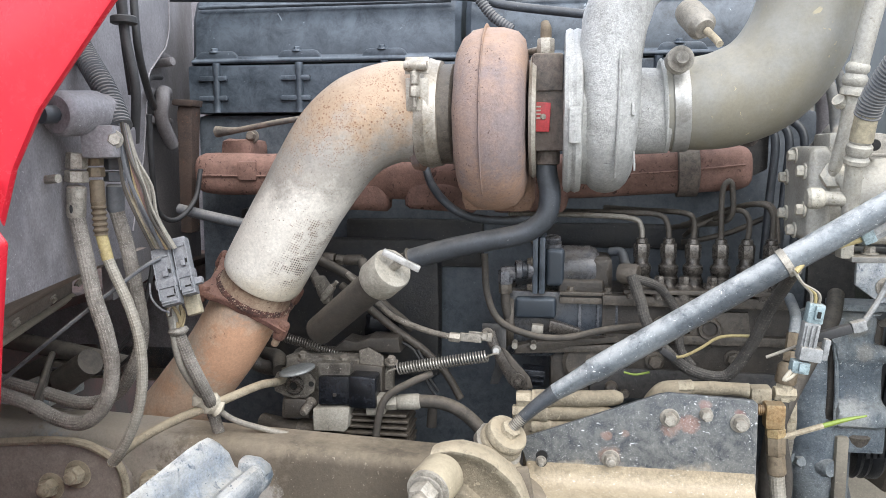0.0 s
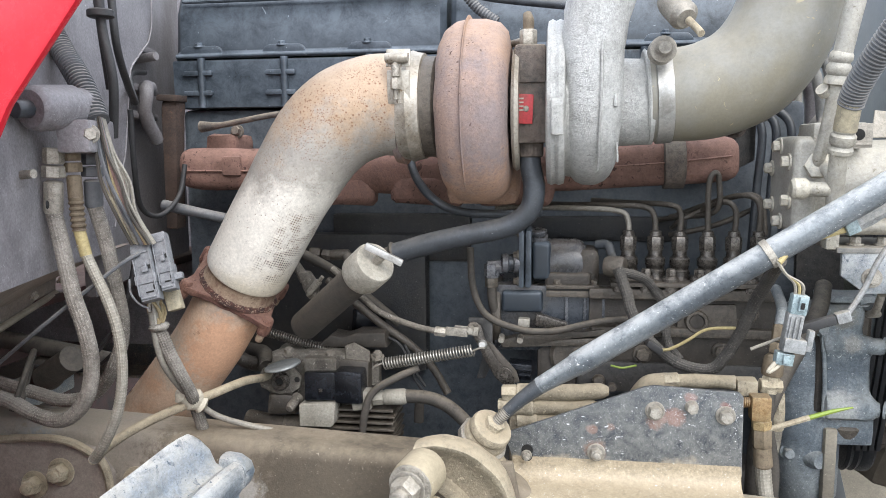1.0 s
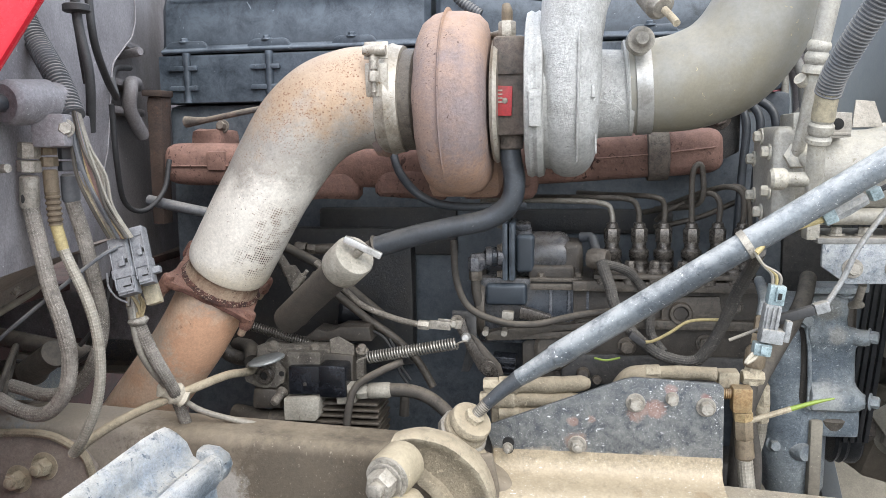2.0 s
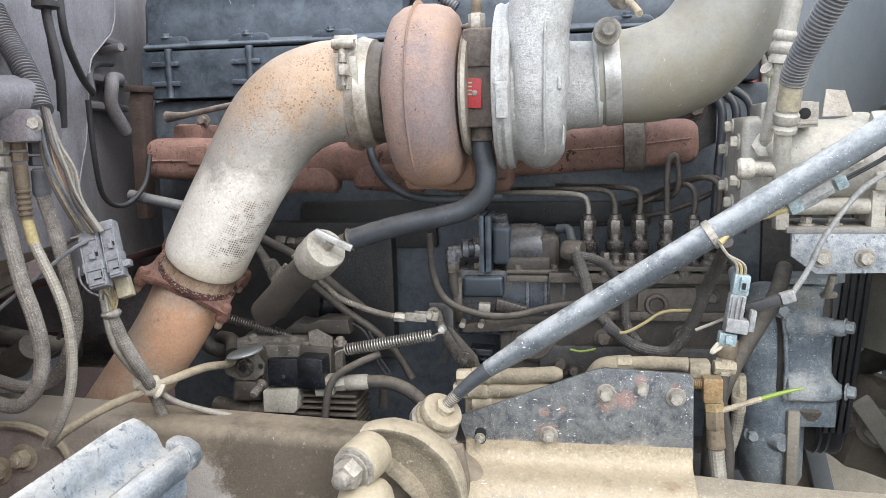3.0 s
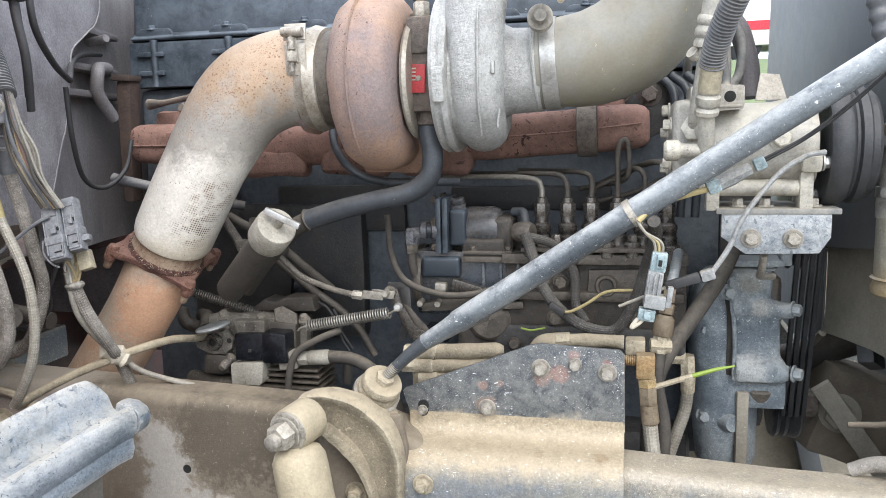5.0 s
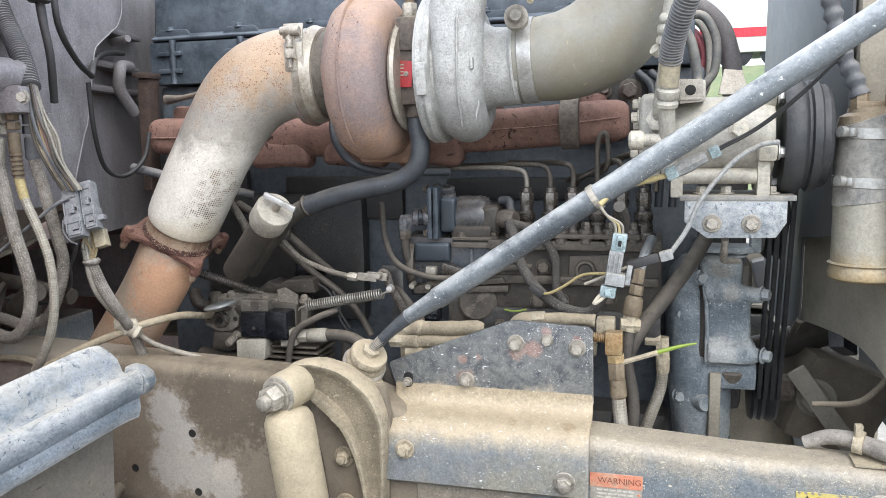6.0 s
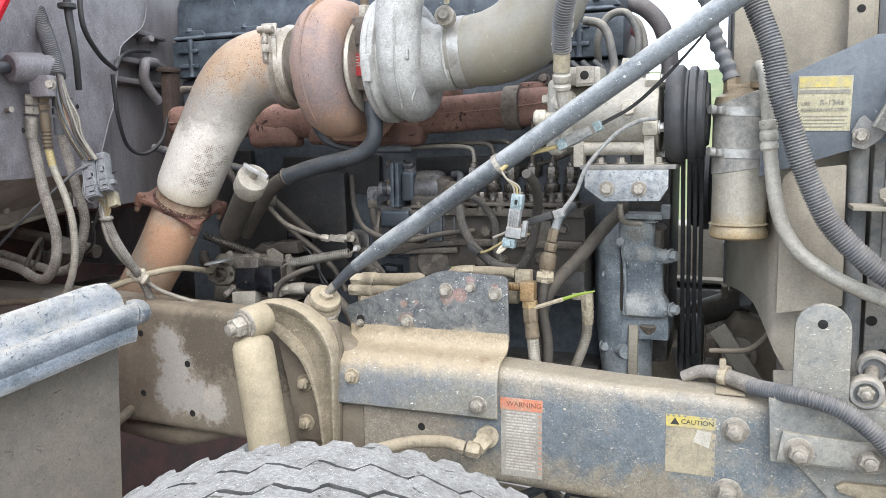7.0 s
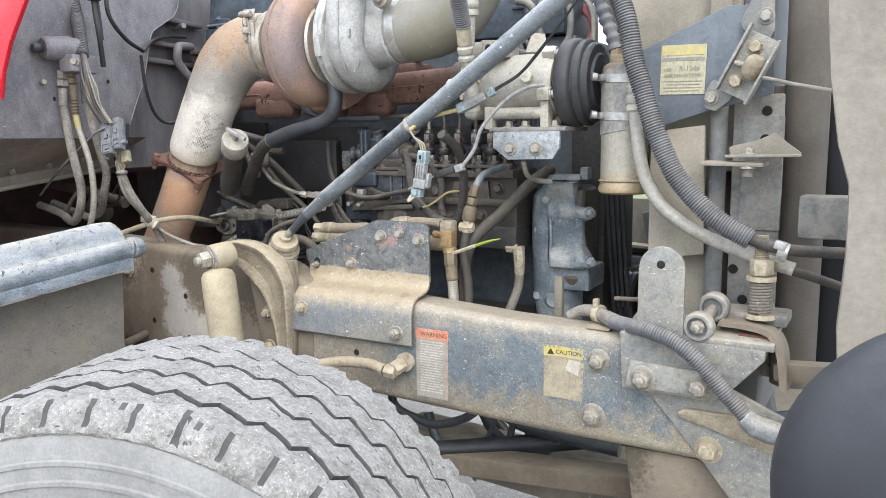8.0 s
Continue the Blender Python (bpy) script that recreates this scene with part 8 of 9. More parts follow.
part("core", box((1.0, 1.85, 1.3), (0.06, 0.95, 1.1), bevel=0.01), "shroud", rd)
fg = thing("inner_fender", (0.9, 2.6, 0.3), "dark grey far inner fender panels beyond the engine", "fender")
part("panel", box((0.65, 2.6, 0.5), (0.9, 0.03, 1.25), bevel=0.008), "tan_sheet", fg)
for fx in (0.6, 0.85):
    part("stiffener", box((fx, 2.55, 0.6), (0.06, 0.07, 1.0), (0, -14, 0), 0.01), "shroud", fg)
part("ledge", box((0.65, 2.5, 0.92), (0.9, 0.2, 0.03), bevel=0.006), "shroud", fg)
solo("lower_radiator_hose", tube([(0.6, 1.9, 0.945), (0.668, 1.88, 0.97), (0.72, 1.86, 0.995), (0.79, 1.85, 1.025), (0.88, 1.85, 1.06)], 0.034, 22), "rubber_brown", (0.72, 1.86, 0.99), "thick brown lower radiator hose", "hose")
sg = thing("steering_gear", (0.75, 1.75, 0.8), "dusty cast steering gear with a pitman nut", "steering gear")
part("case", rough(dense(box((0.8, 1.85, 0.87), (0.2, 0.18, 0.2), (0, 20, 10), 0.03), 2), 0.006), "rail_tan", sg)
part("nut", bolt((0.76, 1.74, 0.9), (-0.3, -1, 0.1), 0.03, 0.03, 1.4), "tan_sheet", sg)
part("strut", box((0.83, 1.7, 0.8), (0.04, 0.02, 0.42), (0, -35, 0), 0.004), "tan_sheet", sg)
part("web", tube([(0.7, 1.45, 0.98), (0.78, 1.45, 0.99), (0.83, 1.44, 1.05), (0.86, 1.42, 1.1)], [0.005, 0.006, 0.007, 0.005], 10), "rail_tan", sg)
solo("red_tube", tube([(0.46, 1.82, 1.72), (0.487, 1.8, 1.694), (0.505, 1.8, 1.67), (0.513, 1.8, 1.64), (0.502, 1.8, 1.61), (0.489, 1.79, 1.585), (0.47, 1.75, 1.55)], 0.011, 14), "wire_pink", (0.505, 1.8, 1.67), "pinkish red hose beside the cover", "hose")
solo("return_tube", tube([(0.44, 1.79, 1.735), (0.489, 1.78, 1.719), (0.51, 1.78, 1.694), (0.52, 1.78, 1.65), (0.518, 1.77, 1.584), (0.5, 1.75, 1.54)], 0.0075, 12), "label_grey", (0.51, 1.78, 1.694), "pale grey tube standing beside the red hose", "hose")
solo("blue_tube", tube([(0.47, 1.35, 1.55), (0.482, 1.44, 1.545), (0.487, 1.5, 1.57), (0.48, 1.5, 1.618), (0.47, 1.5, 1.652), (0.453, 1.5, 1.671), (0.42, 1.51, 1.68)], 0.0095, 12), "grey", (0.487, 1.5, 1.57), "grey-blue hose behind the compressor", "hose")
solo("heater_hose", tube([(0.36, 1.85, 1.79), (0.44, 1.85, 1.775), (0.487, 1.85, 1.762), (0.518, 1.85, 1.743), (0.548, 1.85, 1.708), (0.564, 1.85, 1.664), (0.573, 1.85, 1.624), (0.575, 1.84, 1.56)], 0.0215, 18), "tunnel", (0.518, 1.85, 1.743), "grey hose arching over the pulley", "hose")
for x in (0.395, 0.42, 0.447):
    solo("vertical_line", tube([(x, 1.58, 1.33), (x + 0.006, 1.58, 1.45), (x + 0.01, 1.58, 1.56), (x - 0.02, 1.6, 1.6)], 0.008, 10), "black_hose", (x, 1.58, 1.45), "black pipe standing beside the manifold", "pipe", "pipes beside the manifold")
solo("return_tube", tube([(0.43, 1.66, 1.58), (0.434, 1.6, 1.646), (0.456, 1.6, 1.697), (0.497, 1.6, 1.704), (0.523, 1.6, 1.658), (0.522, 1.6, 1.6), (0.505, 1.6, 1.571), (0.49, 1.64, 1.54)], 0.0085, 12), "grey", (0.434, 1.6, 1.646), "pale grey tube looping beside the cover", "hose")
# ---------------- receiver drier ----------------
cn = thing("receiver_drier", (0.75, 1.345, 1.22), "dirty cylindrical receiver drier strapped to the radiator bracket", "receiver drier")
part("can", lathe([(0, 1.232), (0.046, 1.232), (0.052, 1.236), (0.054, 1.244), (0.05, 1.254), (0.0495, 1.26), (0.0495, 1.488), (0.047, 1.498), (0.036, 1.504), (0.034, 1.512), (0, 1.514)], (0.748, 1.345, 0), (0, 0, 1), 40), "can", cn)
part("seam", lathe([(0.05, -0.003), (0.0545, 0), (0.05, 0.003)], (0.748, 1.345, 1.26), (0, 0, 1), 40), "can", cn)
bm = bmesh.new()
loops = []
for k in range(25):
    a = radians(-215 + 230 * k / 24)
    cx_, cy_ = math.cos(a), math.sin(a)
    zt, zb = 1.498 + 0.018 * cx_, 1.362 + 0.008 * cx_
    loops.append([Vector((0.748 + r_ * cx_, 1.345 + r_ * cy_, z_)) for r_, z_ in ((0.0498, zb), (0.0515, zb + 0.001), (0.0515, zt - 0.001), (0.0498, zt))])
rings(bm, loops)
part("wrap", bm, "grey", cn, "grey sheet wrap with slanted edges")
for z in (1.47, 1.393):
    c = part("strap_clamp", lathe([(0.0515, -0.009), (0.0532, -0.008), (0.0532, 0.008), (0.0515, 0.009)], (0.748, 1.345, z), (0.04, 0, 1), 40), "alu_smooth", cn, "bright worm-drive clamp")
    part("screw", join(box((0.709, 1.303, z + 0.003), (0.02, 0.012, 0.014), (0, 0, -35), 0.003), tube([(0.701, 1.297, z + 0.004), (0.692, 1.291, z + 0.005)], 0.0085, 14)), "alu_smooth", c)
part("top_fitting", join(hexbar((0.728, 1.335, 1.505), (0.728, 1.335, 1.535), 0.014), hexbar((0.772, 1.32, 1.512), (0.772, 1.32, 1.54), 0.012), box((0.75, 1.335, 1.515), (0.06, 0.03, 0.012), bevel=0.003)), "can", cn)
part("ribbed_hose", tube([(0.728, 1.335, 1.53), (0.718, 1.34, 1.56), (0.7, 1.345, 1.6), (0.688, 1.34, 1.64), (0.675, 1.34, 1.7)], 0.0155, 16, 8, corr=(0.022, 0.003)), "loom", cn, "ribbed rubber hose")
pc = thing("ac_pipe", (0.8, 1.25, 1.3), "pale coated A/C pipe with crimped sleeve", "pipe")
part("pipe", tube([(0.768, 1.31, 1.53), (0.775, 1.285, 1.548), (0.782, 1.265, 1.535), (0.787, 1.255, 1.5), (0.791, 1.25, 1.455), (0.8, 1.25, 1.37), (0.814, 1.25, 1.29), (0.838, 1.25, 1.238), (0.87, 1.245, 1.205), (0.93, 1.24, 1.168), (1.02, 1.24, 1.133), (1.1, 1.24, 1.11)], [0.011, 0.011, 0.011, 0.011, 0.011, 0.0125, 0.013, 0.013, 0.013, 0.013, 0.013, 0.013], 16), "ac", pc)
part("crimp", lathe([(0.011, 0), (0.0155, 0.002), (0.0155, 0.014), (0.013, 0.018), (0.0155, 0.022), (0.0155, 0.034), (0.013, 0.038), (0.0155, 0.042), (0.0155, 0.05), (0.012, 0.054)], (0.792, 1.25, 1.453), (0.06, 0, -1), 20), "ac", pc)
ll = thing("loom_conduit", (0.9, 1.2, 1.3), "large grey corrugated conduit sweeping down past the drier", "conduit")
part("conduit", tube([(0.74, 1.21, 1.72), (0.757, 1.205, 1.66), (0.79, 1.2, 1.575), (0.806, 1.2, 1.5), (0.822, 1.2, 1.45), (0.843, 1.2, 1.385), (0.87, 1.2, 1.32), (0.9, 1.2, 1.268), (0.962, 1.2, 1.205), (1.03, 1.2, 1.165)], 0.0195, 20, 8, corr=(0.0052, 0.0026)), "loom", ll)
part("hose", tube([(1.02, 1.2, 1.17), (1.06, 1.2, 1.156), (1.1, 1.205, 1.15), (1.15, 1.24, 1.145), (1.19, 1.28, 1.14)], 0.0105, 14), "rubber_brown", ll, "brown hose leaving the conduit")
part("clamp", join(lathe([(0.0145, -0.009), (0.0175, -0.008), (0.0175, 0.008), (0.0145, 0.009)], (1.085, 1.2, 1.147), (1, 0.05, -0.3), 20), box((1.082, 1.186, 1.16), (0.02, 0.014, 0.016), (0, 15, 0), 0.003)), "alu_smooth", ll)
part("second_pipe", tube([(1.08, 1.24, 1.11), (1.12, 1.25, 1.1), (1.18, 1.29, 1.075)], 0.0085, 12), "rubber_brown", ll)

# dark parts under the rail end
bc = thing("brake_chamber", (0.5, 1.75, 0.45), "black dusty brake chamber below the rail", "brake chamber")
part("drum", lathe([(0, -0.09), (0.07, -0.09), (0.085, -0.07), (0.087, -0.01), (0.095, -0.008), (0.095, 0.008), (0.087, 0.01), (0.085, 0.07), (0.06, 0.09), (0, 0.09)], (0.45, 1.78, 0.5), (0.5, 1, 0.2), 32), "engine", bc)
part("push_rod", tube([(0.45, 1.78, 0.5), (0.3, 1.5, 0.44)], 0.014, 12), "steel", bc)
for q in ([(0.2, 1.7, 0.62), (0.32, 1.66, 0.52), (0.42, 1.66, 0.46), (0.56, 1.68, 0.5), (0.68, 1.7, 0.6)], [(0.5, 1.6, 0.66), (0.56, 1.62, 0.56), (0.62, 1.66, 0.48), (0.72, 1.68, 0.44)], [(0.3, 1.5, 0.7), (0.36, 1.5, 0.58), (0.45, 1.52, 0.52)]):
    solo("brake_hose", tube(q, 0.014, 12), "black_hose", q[1], "black brake hose hanging below the rail", "hose")

# ---------------- radiator support ----------------
rs = thing("radiator_support", (0.95, 1.33, 1.0), "dusty grey radiator side support with holes", "support")
part("tank_side", box((0.849, 1.39, 1.615), (0.242, 0.06, 0.67), bevel=0.01), "tan_sheet", rs, "tan dusty tank side sheet")
part("back_sheet", box((0.98, 1.43, 1.15), (0.3, 0.02, 0.6), bevel=0.004), "mud", rs, "dusty sheet behind the posts")
part("bright_panel", plate([(0.818, 1.1), (0.818, 1.335), (0.822, 1.352), (0.834, 1.363), (0.923, 1.373), (0.928, 1.12)], 1.29, 0.012, 0.004), "tan_sheet", rs)
part("round_post", tube([(0.944, 1.315, 0.95), (0.944, 1.315, 1.2), (0.944, 1.315, 1.42)], 0.017, 18), "grey", rs)
part("holed_channel", join(box((1.015, 1.33, 1.2), (0.09, 0.012, 0.46), bevel=0.004), box((0.975, 1.36, 1.2), (0.012, 0.07, 0.46), bevel=0.004), box((1.025, 1.322, 1.28), (0.075, 0.012, 0.22), bevel=0.004)), "grey", rs)
for x, z in ((1.031, 1.398), (1.03, 1.345), (0.98, 1.09), (1.0, 1.03)):
    part("hole", lathe([(0, 0.002), (0.0085, 0.002), (0.0095, 0)], (x, 1.3155 if z > 1.17 else 1.323, z), (0, -1, 0), 16), "hole", rs)
part("column", rough(lathe([(0.042, 0.85), (0.042, 1.25), (0.04, 1.3), (0.04, 1.34), (0.042, 1.8)], (1.09, 1.4, 0), (0, 0, 1), 32), 0.002, 6), "column", rs, "rounded tan dusty column")
# dark sheet standing for the shaded gap between column and hood
part("dark_gap_sheet", box((1.165, 1.46, 1.3), (0.1, 0.02, 1.05), bevel=0.006), "darkplastic", rs)
part("lower_box", rough(box((1.14, 1.33, 1.2), (0.09, 0.06, 0.08), bevel=0.008), 0.001), "grey", rs)
# the skirt bends from the front panel back to the shroud
SKIRT = [(0.7235, 1.745, 1.072), (0.744, 1.65, 1.08), (0.763, 1.56, 1.086), (0.781, 1.476, 1.084), (0.793, 1.42, 1.07), (0.803, 1.375, 1.053), (0.811, 1.35, 1.036), (0.82, 1.343, 1.016), (0.832, 1.342, 0.995), (0.847, 1.342, 0.97), (0.93, 1.342, 0.965)]
bm = bmesh.new()
loops = []
for x_, y_, z_ in SKIRT:
    loops.append([Vector((x_, y_, z_)), Vector((x_, y_, 1.36)), Vector((x_ + 0.008, y_ + 0.008, 1.36)), Vector((x_ + 0.008, y_ + 0.008, z_))])
rings(bm, loops)
part("cover_skirt", bm, "tan_sheet", rs, "tan dusty shroud skirt bending backwards")
part("upper_post", box((0.938, 1.335, 1.66), (0.042, 0.02, 0.2), bevel=0.004), "tan_sheet", rs)
part("hole", lathe([(0, 0.002), (0.006, 0.002), (0.007, 0)], (0.937, 1.325, 1.642), (0, -1, 0), 14), "hole", rs)
hb = thing("latch_plate", (0.9, 1.28, 1.4), "slate grey sheet bracket carrying the refrigerant label", "bracket")
part("plate", plate([(0.79, 1.516), (0.78, 1.352), (0.807, 1.361), (0.916, 1.395), (0.966, 1.408), (1.046, 1.428), (1.044, 1.541), (1.03, 1.6), (1.002, 1.591), (0.959, 1.592), (0.831, 1.534)], 1.277, 0.006, 0.002), "slate", hb)
lb = thing("refrigerant_label", (0.88, 1.275, 1.43), "pale yellow refrigerant label with an orange-yellow band", "label")
part("sheet", box((0.881, 1.2755, 1.479), (0.086, 0.0012, 0.094), (0, 1, 0), 0.0003, 1), "label_cream", lb)
part("band", box((0.881, 1.2745, 1.515), (0.08, 0.001, 0.017), (0, 1, 0), 0), "label_yellow", lb, "yellow heading band")
part("lettering", text_bm("USE", 0.0085, pose(0.852, 1.2738, 1.4795)), "ink_soft", lb)
part("lettering", text_bm("R-134a", 0.0135, pose(0.893, 1.2738, 1.4805)), "ink_soft", lb)
part("lettering", text_bm("REFRIGERANT ONLY", 0.0082, pose(0.882, 1.2738, 1.468)), "ink_soft", lb)
part("dark_band", box((0.881, 1.2745, 1.499), (0.08, 0.001, 0.006), (0, 1, 0), 0), "ink_soft", lb)
for k in range(4):
    part("text_line", box((0.881, 1.2745, 1.457 - k * 0.006), (0.074 - 0.01 * (k % 2), 0.001, 0.0014), (0, 1, 0), 0), "ink_soft", lb)
la = thing("hood_latch", (1.0, 1.22, 1.4), "dusty steel hood latch bracket with a rubber roller and bolts", "latch")
part("back_strap", plate([(0.99, 1.545), (0.985, 1.56), (1.006, 1.6), (1.008, 1.64), (1.04, 1.64), (1.046, 1.54), (1.03, 1.51)], 1.258, 0.008, 0.003), "grey", la)
part("lower_ear", rough(plate([(0.935, 1.452), (0.944, 1.458), (0.955, 1.446), (0.985, 1.44), (0.97, 1.416), (0.947, 1.398), (0.926, 1.404), (0.925, 1.43)], 1.264, 0.007, 0.003), 0.0006), "grey", la)
mrot = pose(1.008, 1.24, 1.476, 0, 27, 0)
part("channel", join(plate([(-0.031, -0.058), (0.03, -0.058), (0.03, 0.058), (-0.031, 0.058)], 0, 0.005, 0.0015, mrot), plate([(0.027, -0.062), (0.032, -0.062), (0.032, 0.06), (0.027, 0.06)], -0.03, 0.032, 0.0015, mrot), plate([(-0.034, -0.06), (-0.029, -0.06), (-0.029, 0.068), (-0.034, 0.068)], -0.016, 0.018, 0.0015, mrot)), "plate_dusty", la)
for x, z in ((1.017, 1.51), (0.986, 1.45)):
    part("bolt", bolt((x, 1.24, z), r=0.0115, h=0.011, washer=1.25), "tan", la)
part("top_bolt", bolt((1.03, 1.258, 1.565), r=0.0105, h=0.01), "grey", la)
part("ear_bolt", bolt((0.939, 1.264, 1.422), r=0.0095, h=0.009, washer=1.4), "steel", la)
roll_ax = Vector((0.45, -0.3, 0.84)).normalized()
part("roller", lathe([(0, -0.02), (0.011, -0.02), (0.0155, -0.015), (0.0175, -0.006), (0.0178, 0.006), (0.0155, 0.015), (0.011, 0.02), (0, 0.02)], (1.017, 1.222, 1.473), roll_ax, 24), "tan", la, "tan rubber roller")
part("pin", tube([(0.985, 1.23, 1.483), (1.01, 1.226, 1.476)], 0.0055, 10), "steel", la)
solo("hood_cable", tube([(1.03, 1.22, 1.455), (1.06, 1.2, 1.447), (1.1, 1.15, 1.435), (1.185, 1.04, 1.413)], 0.0036, 10), "wire_grey", (1.06, 1.2, 1.45), "grey hood restraint cable", "cable")
sb_ = thing("isolator_bracket", (1.0, 1.25, 1.29), "bent tan steel shelf bracket with isolator bolt", "bracket")
part("shelf", box((0.985, 1.265, 1.3), (0.112, 0.07, 0.008), (0, 1, 0), 0.002), "tan_sheet", sb_)
part("upper_arm", plate([(0.972, 1.33), (0.982, 1.334), (1.02, 1.342), (1.053, 1.357), (1.075, 1.338), (1.099, 1.32), (1.096, 1.312), (0.976, 1.311)], 1.272, 0.007, 0.002), "tan_sheet", sb_)
part("arm_foot", plate([(0.974, 1.312), (1.1, 1.314), (1.098, 1.318), (0.974, 1.317)], 1.225, 0.05, 0.001), "tan_sheet", sb_)
part("isolator", bolt((1.012, 1.245, 1.317), (0, 0, 1), 0.0105, 0.009, 1.6, 0.004), "steel", sb_)
part("isolator_lower", join(lathe([(0, 0), (0.015, 0), (0.016, -0.005), (0.011, -0.008), (0.0095, -0.02), (0, -0.02)], (1.012, 1.245, 1.297), (0, 0, 1), 18)), "steel", sb_)

# ---------------- front of the rail: tab, arm, stud, gussets ----------------
tb = thing("lift_tab", (0.885, 1.15, 0.97), "upright round-topped grey steel tab with a hole", "tab")
pts = [(0.842, 0.975), (0.842, 1.105)] + [(0.885 + 0.043 * math.cos(a), 1.108 + 0.043 * math.sin(a)) for a in [math.pi - math.pi * k / 10 for k in range(1, 10)]] + [(0.928, 1.105), (0.928, 0.975)]
part("plate", plate(pts, 1.145, 0.012, 0.003), "plate_dusty", tb)
part("hole", lathe([(0, 0.001), (0.0065, 0.001), (0.008, 0)], (0.884, 1.145, 1.117), (0, -1, 0), 16), "hole", tb)
gs = thing("rail_gusset", (0.95, 1.15, 0.87), "blue-grey bolted gusset plate on the rail end", "gusset")
part("plate", plate([(0.806, 0.982), (0.808, 0.95), (0.812, 0.868), (0.985, 0.868), (1.009, 0.889), (1.022, 0.9), (1.071, 0.956), (1.072, 0.98), (1.018, 0.982), (0.926, 0.99)], 1.152, 0.03, 0.006), "plate_dusty", gs)
part("foot_strip", plate([(0.83, 0.928), (0.822, 0.876), (0.97, 0.876), (0.976, 0.922)], 1.143, 0.01, 0.003), "plate_dusty", gs)
part("top_flange", rough(box((0.95, 1.2, 0.99), (0.27, 0.1, 0.014), (12, 0, 0), 0.004), 0.001), "plate_dusty", gs)
for x in (0.856, 0.961):
    part("bolt", bolt((x, 1.144, 0.896), r=0.017, h=0.016, stud=0.01), "steel", gs)
lg = thing("rail_gusset", (1.0, 1.18, 0.72), "dusty lower gusset sloping under the rail end", "gusset")
part("plate", plate([(0.856, 0.862), (0.96, 0.872), (1.009, 0.889), (1.11, 0.846), (1.12, 0.76), (1.12, 0.6), (1.03, 0.66), (0.953, 0.755)], 1.176, 0.012, 0.003), "plate_dusty", lg)
part("strip", plate([(0.917, 0.833), (0.93, 0.841), (1.025, 0.843), (1.112, 0.792), (1.112, 0.776), (1.05, 0.79), (0.985, 0.808), (0.922, 0.823)], 1.166, 0.012, 0.004), "tan", lg)
part("bolt", bolt((0.975, 1.178, 0.765), r=0.018, h=0.016, stud=0.01), "tan", lg)
xb = thing("spring_hanger", (0.9, 1.25, 0.5), "brown dusty spring hanger casting below the rail", "hanger")
part("casting", rough(plate([(0.8, 0.73), (0.99, 0.73), (1.04, 0.6), (1.06, 0.3), (0.86, 0.3), (0.83, 0.55)], 1.21, 0.09, 0.012), 0.003), "rail_tan", xb)
am = thing("link_arm", (1.0, 1.16, 0.95), "dusty steel link with bushings and a curved strap", "link")
for c, d in (((0.955, 1.17, 1.006), 0.0), ((0.972, 1.215, 1.036), 0.0)):
    b_ = part("bushing", lathe([(0.012, 0), (0.024, 0), (0.028, 0.004), (0.028, 0.02), (0.024, 0.025), (0.019, 0.025), (0.018, 0.018)], c, (-0.1, -1, -0.05), 26), "grey", am)
    if d == 0.0 and c[0] < 0.96:
        part("nut", bolt((0.954, 1.16, 1.006), (-0.1, -1, -0.05), 0.014, 0.012, 1.2, 0.01), "steel", b_)
part("pin", tube([(0.954, 1.15, 1.006), (0.972, 1.215, 1.036)], 0.012, 12), "steel", am)
bm = bmesh.new()
path = spline([(0.985, 1.19, 1.012), (1.03, 1.19, 1.01), (1.07, 1.185, 1.003), (1.09, 1.18, 0.978), (1.098, 1.175, 0.945), (1.103, 1.17, 0.905)], 5)
rings(bm, [[p + Vector((0, -0.02, 0)) + q, p + Vector((0, 0.05, 0)) + q, p + Vector((0, 0.05, 0)) - q, p + Vector((0, -0.02, 0)) - q] for p in path for q in [Vector((0.002, 0, 0.005)) if p.x < 1.075 else Vector((0.006, 0, 0.001))]])
part("strap", bm, "rail_tan", am, "curved flat strap")
part("base", box((1.03, 1.26, 1.015), (0.13, 0.08, 0.022), bevel=0.005), "grey", am)
part("rust_block", box((1.047, 1.195, 0.984), (0.054, 0.04, 0.024), (0, 2, 0), 0.003), "flange", am, "rust-brown spacer block")
st = thing("threaded_stud", (1.049, 1.215, 1.02), "threaded stud with nut, washer and compression spring", "stud")
part("thread", tube([(1.049, 1.215, 1.11), (1.047, 1.215, 1.172)], 0.0125, 16, 8, corr=(0.003, 0.0012)), "tan", st)
part("nut", hexbar((1.049, 1.215, 1.1), (1.049, 1.215, 1.13), 0.021), "tan", st)
part("washer", lathe([(0.01, 0), (0.026, 0), (0.026, 0.008), (0.01, 0.008)], (1.049, 1.215, 1.09), (0, 0, 1), 24), "tan", st)
part("spring", coil((1.05, 1.215, 1.028), (1.049, 1.215, 1.09), 0.0185, 0.003, 11, 8), "valve_grey", st)
part("core", tube([(1.05, 1.215, 1.02), (1.049, 1.215, 1.09)], 0.014, 12), "dark_iron", st)
part("collar", lathe([(0.01, 0), (0.027, 0), (0.024, 0.008), (0.01, 0.008)], (1.05, 1.215, 1.02), (0, 0, 1), 24), "tan", st)
lo = thing("loom_conduit", (0.9, 1.13, 0.9), "grey corrugated conduit draped over the rail end", "conduit")
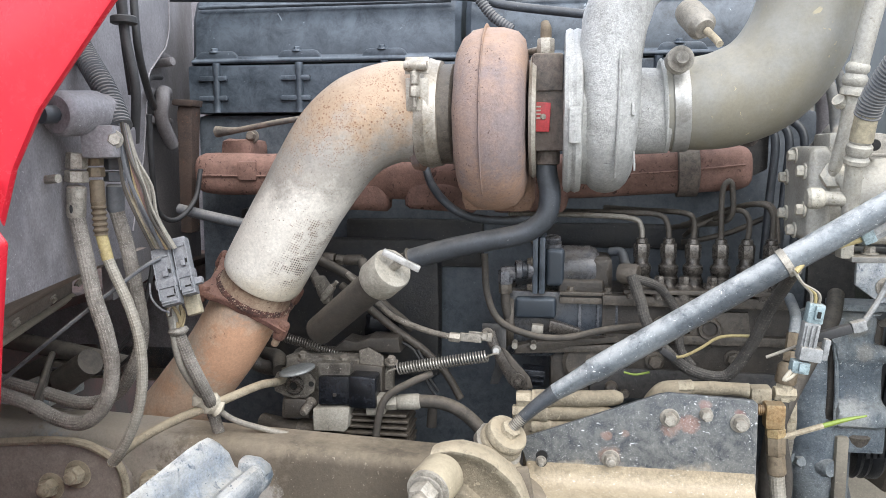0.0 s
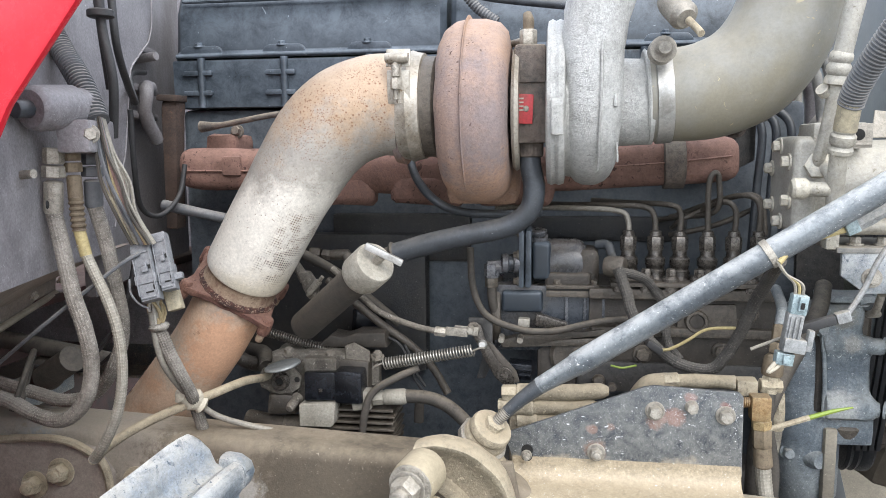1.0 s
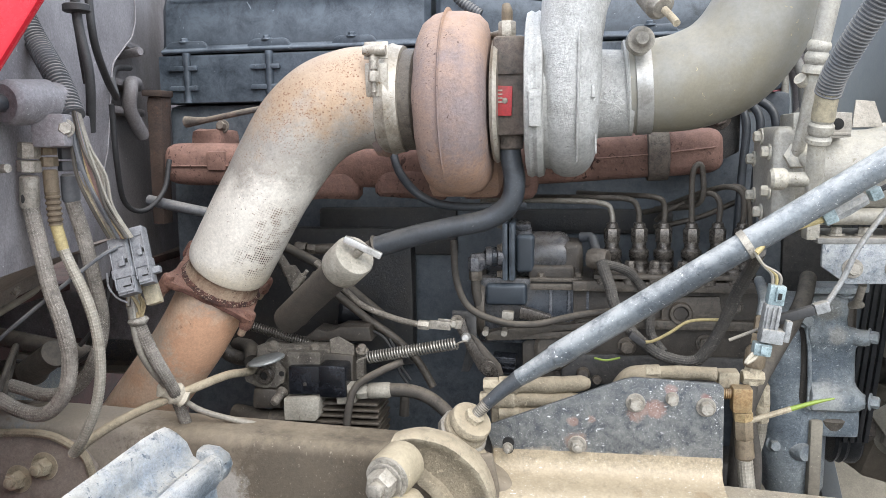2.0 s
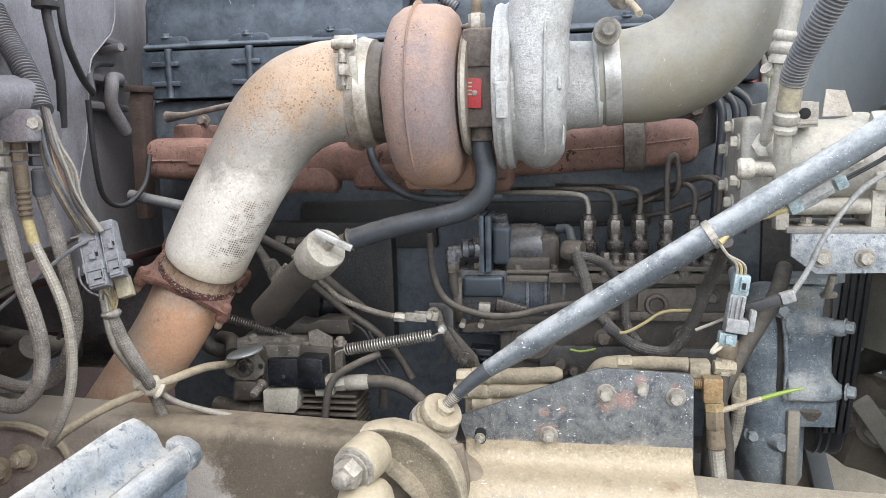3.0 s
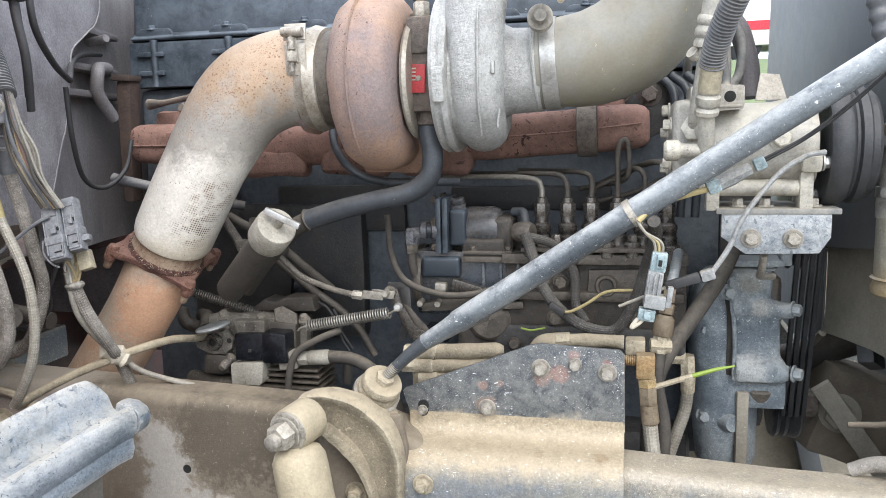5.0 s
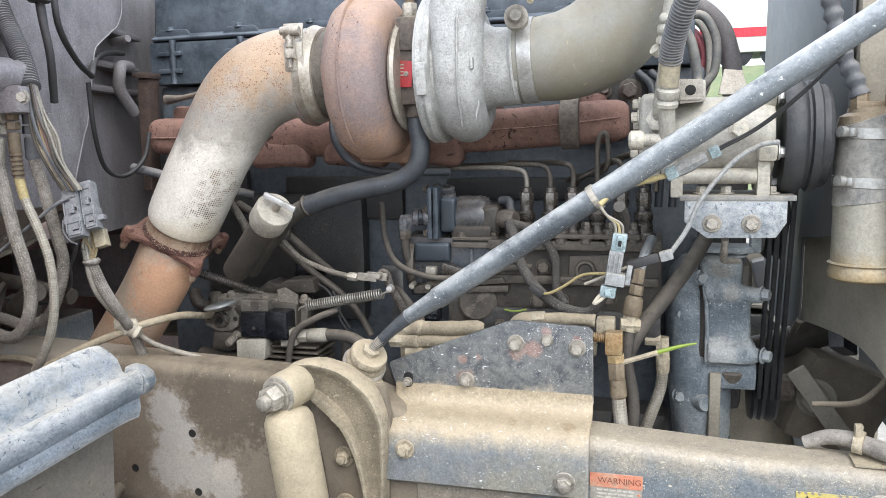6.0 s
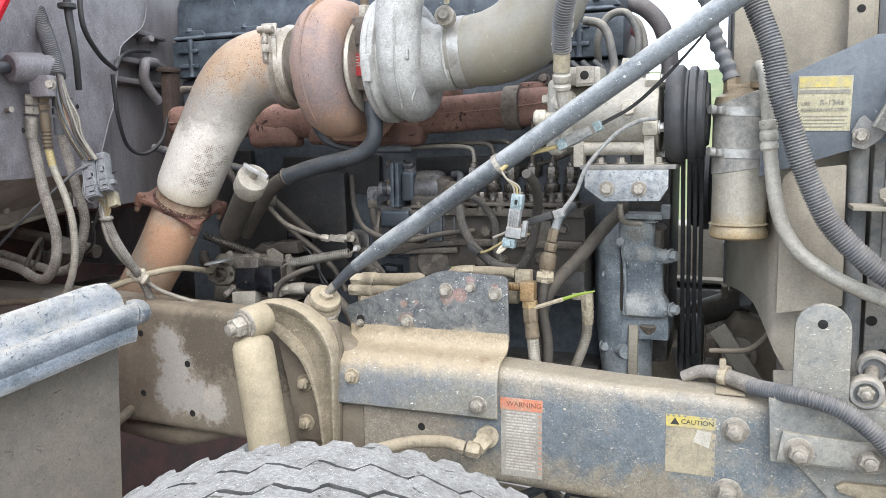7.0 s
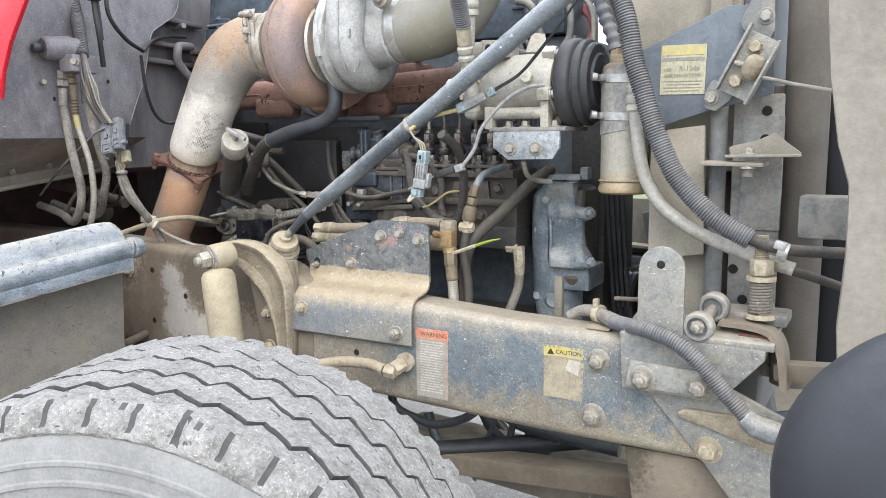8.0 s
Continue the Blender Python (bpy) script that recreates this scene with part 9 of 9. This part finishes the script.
part("sleeve", tube([(0.66, 1.27, 0.972), (0.69, 1.26, 0.988), (0.72, 1.248, 0.992), (0.745, 1.235, 0.988), (0.785, 1.2, 0.985)], [0.011, 0.012, 0.013, 0.014, 0.016], 14), "braid", lo, "braided sleeve end")
part("conduit", tube([(0.78, 1.2, 0.985), (0.82, 1.165, 0.99), (0.865, 1.132, 0.994), (0.92, 1.12, 0.98), (0.965, 1.118, 0.948), (1.01, 1.118, 0.9), (1.062, 1.118, 0.848)], 0.0152, 20, 8, corr=(0.005, 0.0022)), "loom", lo)
part("clamp", join(lathe([(0.0145, -0.008), (0.0185, -0.007), (0.0185, 0.007), (0.0145, 0.008)], (0.733, 1.242, 0.99), (1, -0.4, -0.1), 20), box((0.73, 1.235, 1.012), (0.012, 0.014, 0.02), bevel=0.003), box((0.745, 1.225, 0.967), (0.05, 0.05, 0.004), bevel=0.001)), "tan", lo)
part("end_wrap", rough(tube([(1.045, 1.118, 0.862), (1.065, 1.118, 0.848), (1.09, 1.118, 0.841), (1.113, 1.118, 0.838)], [0.0165, 0.0205, 0.021, 0.019], 16), 0.0012, 60), "conn", lo, "grey taped end wrap")
part("end_cuff", rough(lathe([(0.014, 0), (0.0225, 0.001), (0.0225, 0.012), (0.018, 0.016)], (1.106, 1.118, 0.839), (1, 0, -0.12), 18), 0.0015, 90), "label_white", lo, "white tape cuff")
ff = thing("brake_hose", (0.28, 1.14, 0.83), "dusty brake hose with a brass elbow on the rail", "hose")
part("hose", tube([(0.0, 1.0, 0.8), (0.1, 1.06, 0.832), (0.17, 1.1, 0.845), (0.225, 1.13, 0.84), (0.25, 1.135, 0.833)], 0.0125, 14), "tan", ff)
part("elbow", join(hexbar((0.245, 1.135, 0.834), (0.262, 1.137, 0.83), 0.0135), hexbar((0.266, 1.14, 0.829), (0.292, 1.142, 0.826), 0.016), hexbar((0.287, 1.14, 0.832), (0.295, 1.168, 0.84), 0.017), lathe([(0, 0), (0.022, 0), (0.022, 0.012), (0, 0.012)], (0.296, 1.184, 0.842), (0, -1, 0), 20)), "tan", ff)
pvt = thing("hinge_bolt", (1.2, 1.15, 0.9), "big dusty bolt head at the bumper mount", "bolt")
part("head", bolt((1.2, 1.15, 0.93), (-0.3, -1, 0), 0.03, 0.03, 1.3), "rail_tan", pvt)
part("arm", box((1.16, 1.2, 0.935), (0.16, 0.04, 0.035), (0, -4, 0), 0.008), "rail_tan", pvt)

# ---------------- hood edge and fender at the front ----------------
hd = thing("tilted_hood", (1.4, 0.9, 1.0), "raw fibreglass inner edge of the tilted hood", "hood")
part("inner_skin", rough(dense(plate([(1.16, 1.75), (1.15, 1.55), (1.16, 1.43), (1.175, 1.335), (1.192, 1.277), (1.194, 1.177), (1.186, 1.06), (1.2, 0.9), (1.9, 0.7), (1.9, 1.9)], 1.0, 0.03, 0.008), 0), 0.002), "hoodskin", hd)
part("hinge_arm", box((1.25, 1.09, 0.93), (0.04, 0.16, 0.04), bevel=0.006), "grey", hd)
bm = bmesh.new()
loops = []
for k in range(41):
    a = radians(-75 + 230 * k / 40)
    out = Vector((-math.cos(a), 0, math.sin(a)))
    c = Vector((1.33, 0.45, 1.066)) + out * 0.151
    arc = [c + Vector((0, -0.06 + 0.09 * math.sin(q), 0)) - out * (0.09 * (1 - math.cos(q))) for q in [math.pi * (j / 10 - 0.5) * 0.98 for j in range(11)]]
    loops.append(arc + [c - out * 0.13 + Vector((0, 0.0, 0)), c - out * 0.13 + Vector((0, -0.12, 0))])
rings(bm, loops)
part("fender_edge", bm, "darkplastic", hd, "dark slate rounded fender edge")
part("fender_bracket", box((1.35, 0.74, 1.1), (0.05, 0.6, 0.05), bevel=0.008), "darkplastic", hd)

# frayed wires at the end of the draped conduit
random.seed(21)
wt = thing("frayed_wires", (1.112, 1.118, 0.84), "tangle of frayed grey wires at the conduit end", "wiring")
for k in range(8):
    turn, size = random.uniform(0, 6.3), random.uniform(0.012, 0.024)
    mid = Vector((1.138 + random.uniform(-0.006, 0.012), 1.118 + random.uniform(-0.01, 0.01), 0.85 + random.uniform(-0.012, 0.014)))
    q = [Vector((1.112, 1.118, 0.84))]
    for i in range(6):
        a = turn + i * 1.05
        q.append(mid + Vector((size * math.cos(a), 0.4 * size * math.sin(a * 1.7), size * math.sin(a))))
    part("wire", tube(q, 0.0017, 6, 6), ("loom", "loom", "wire_white")[k % 3], wt)
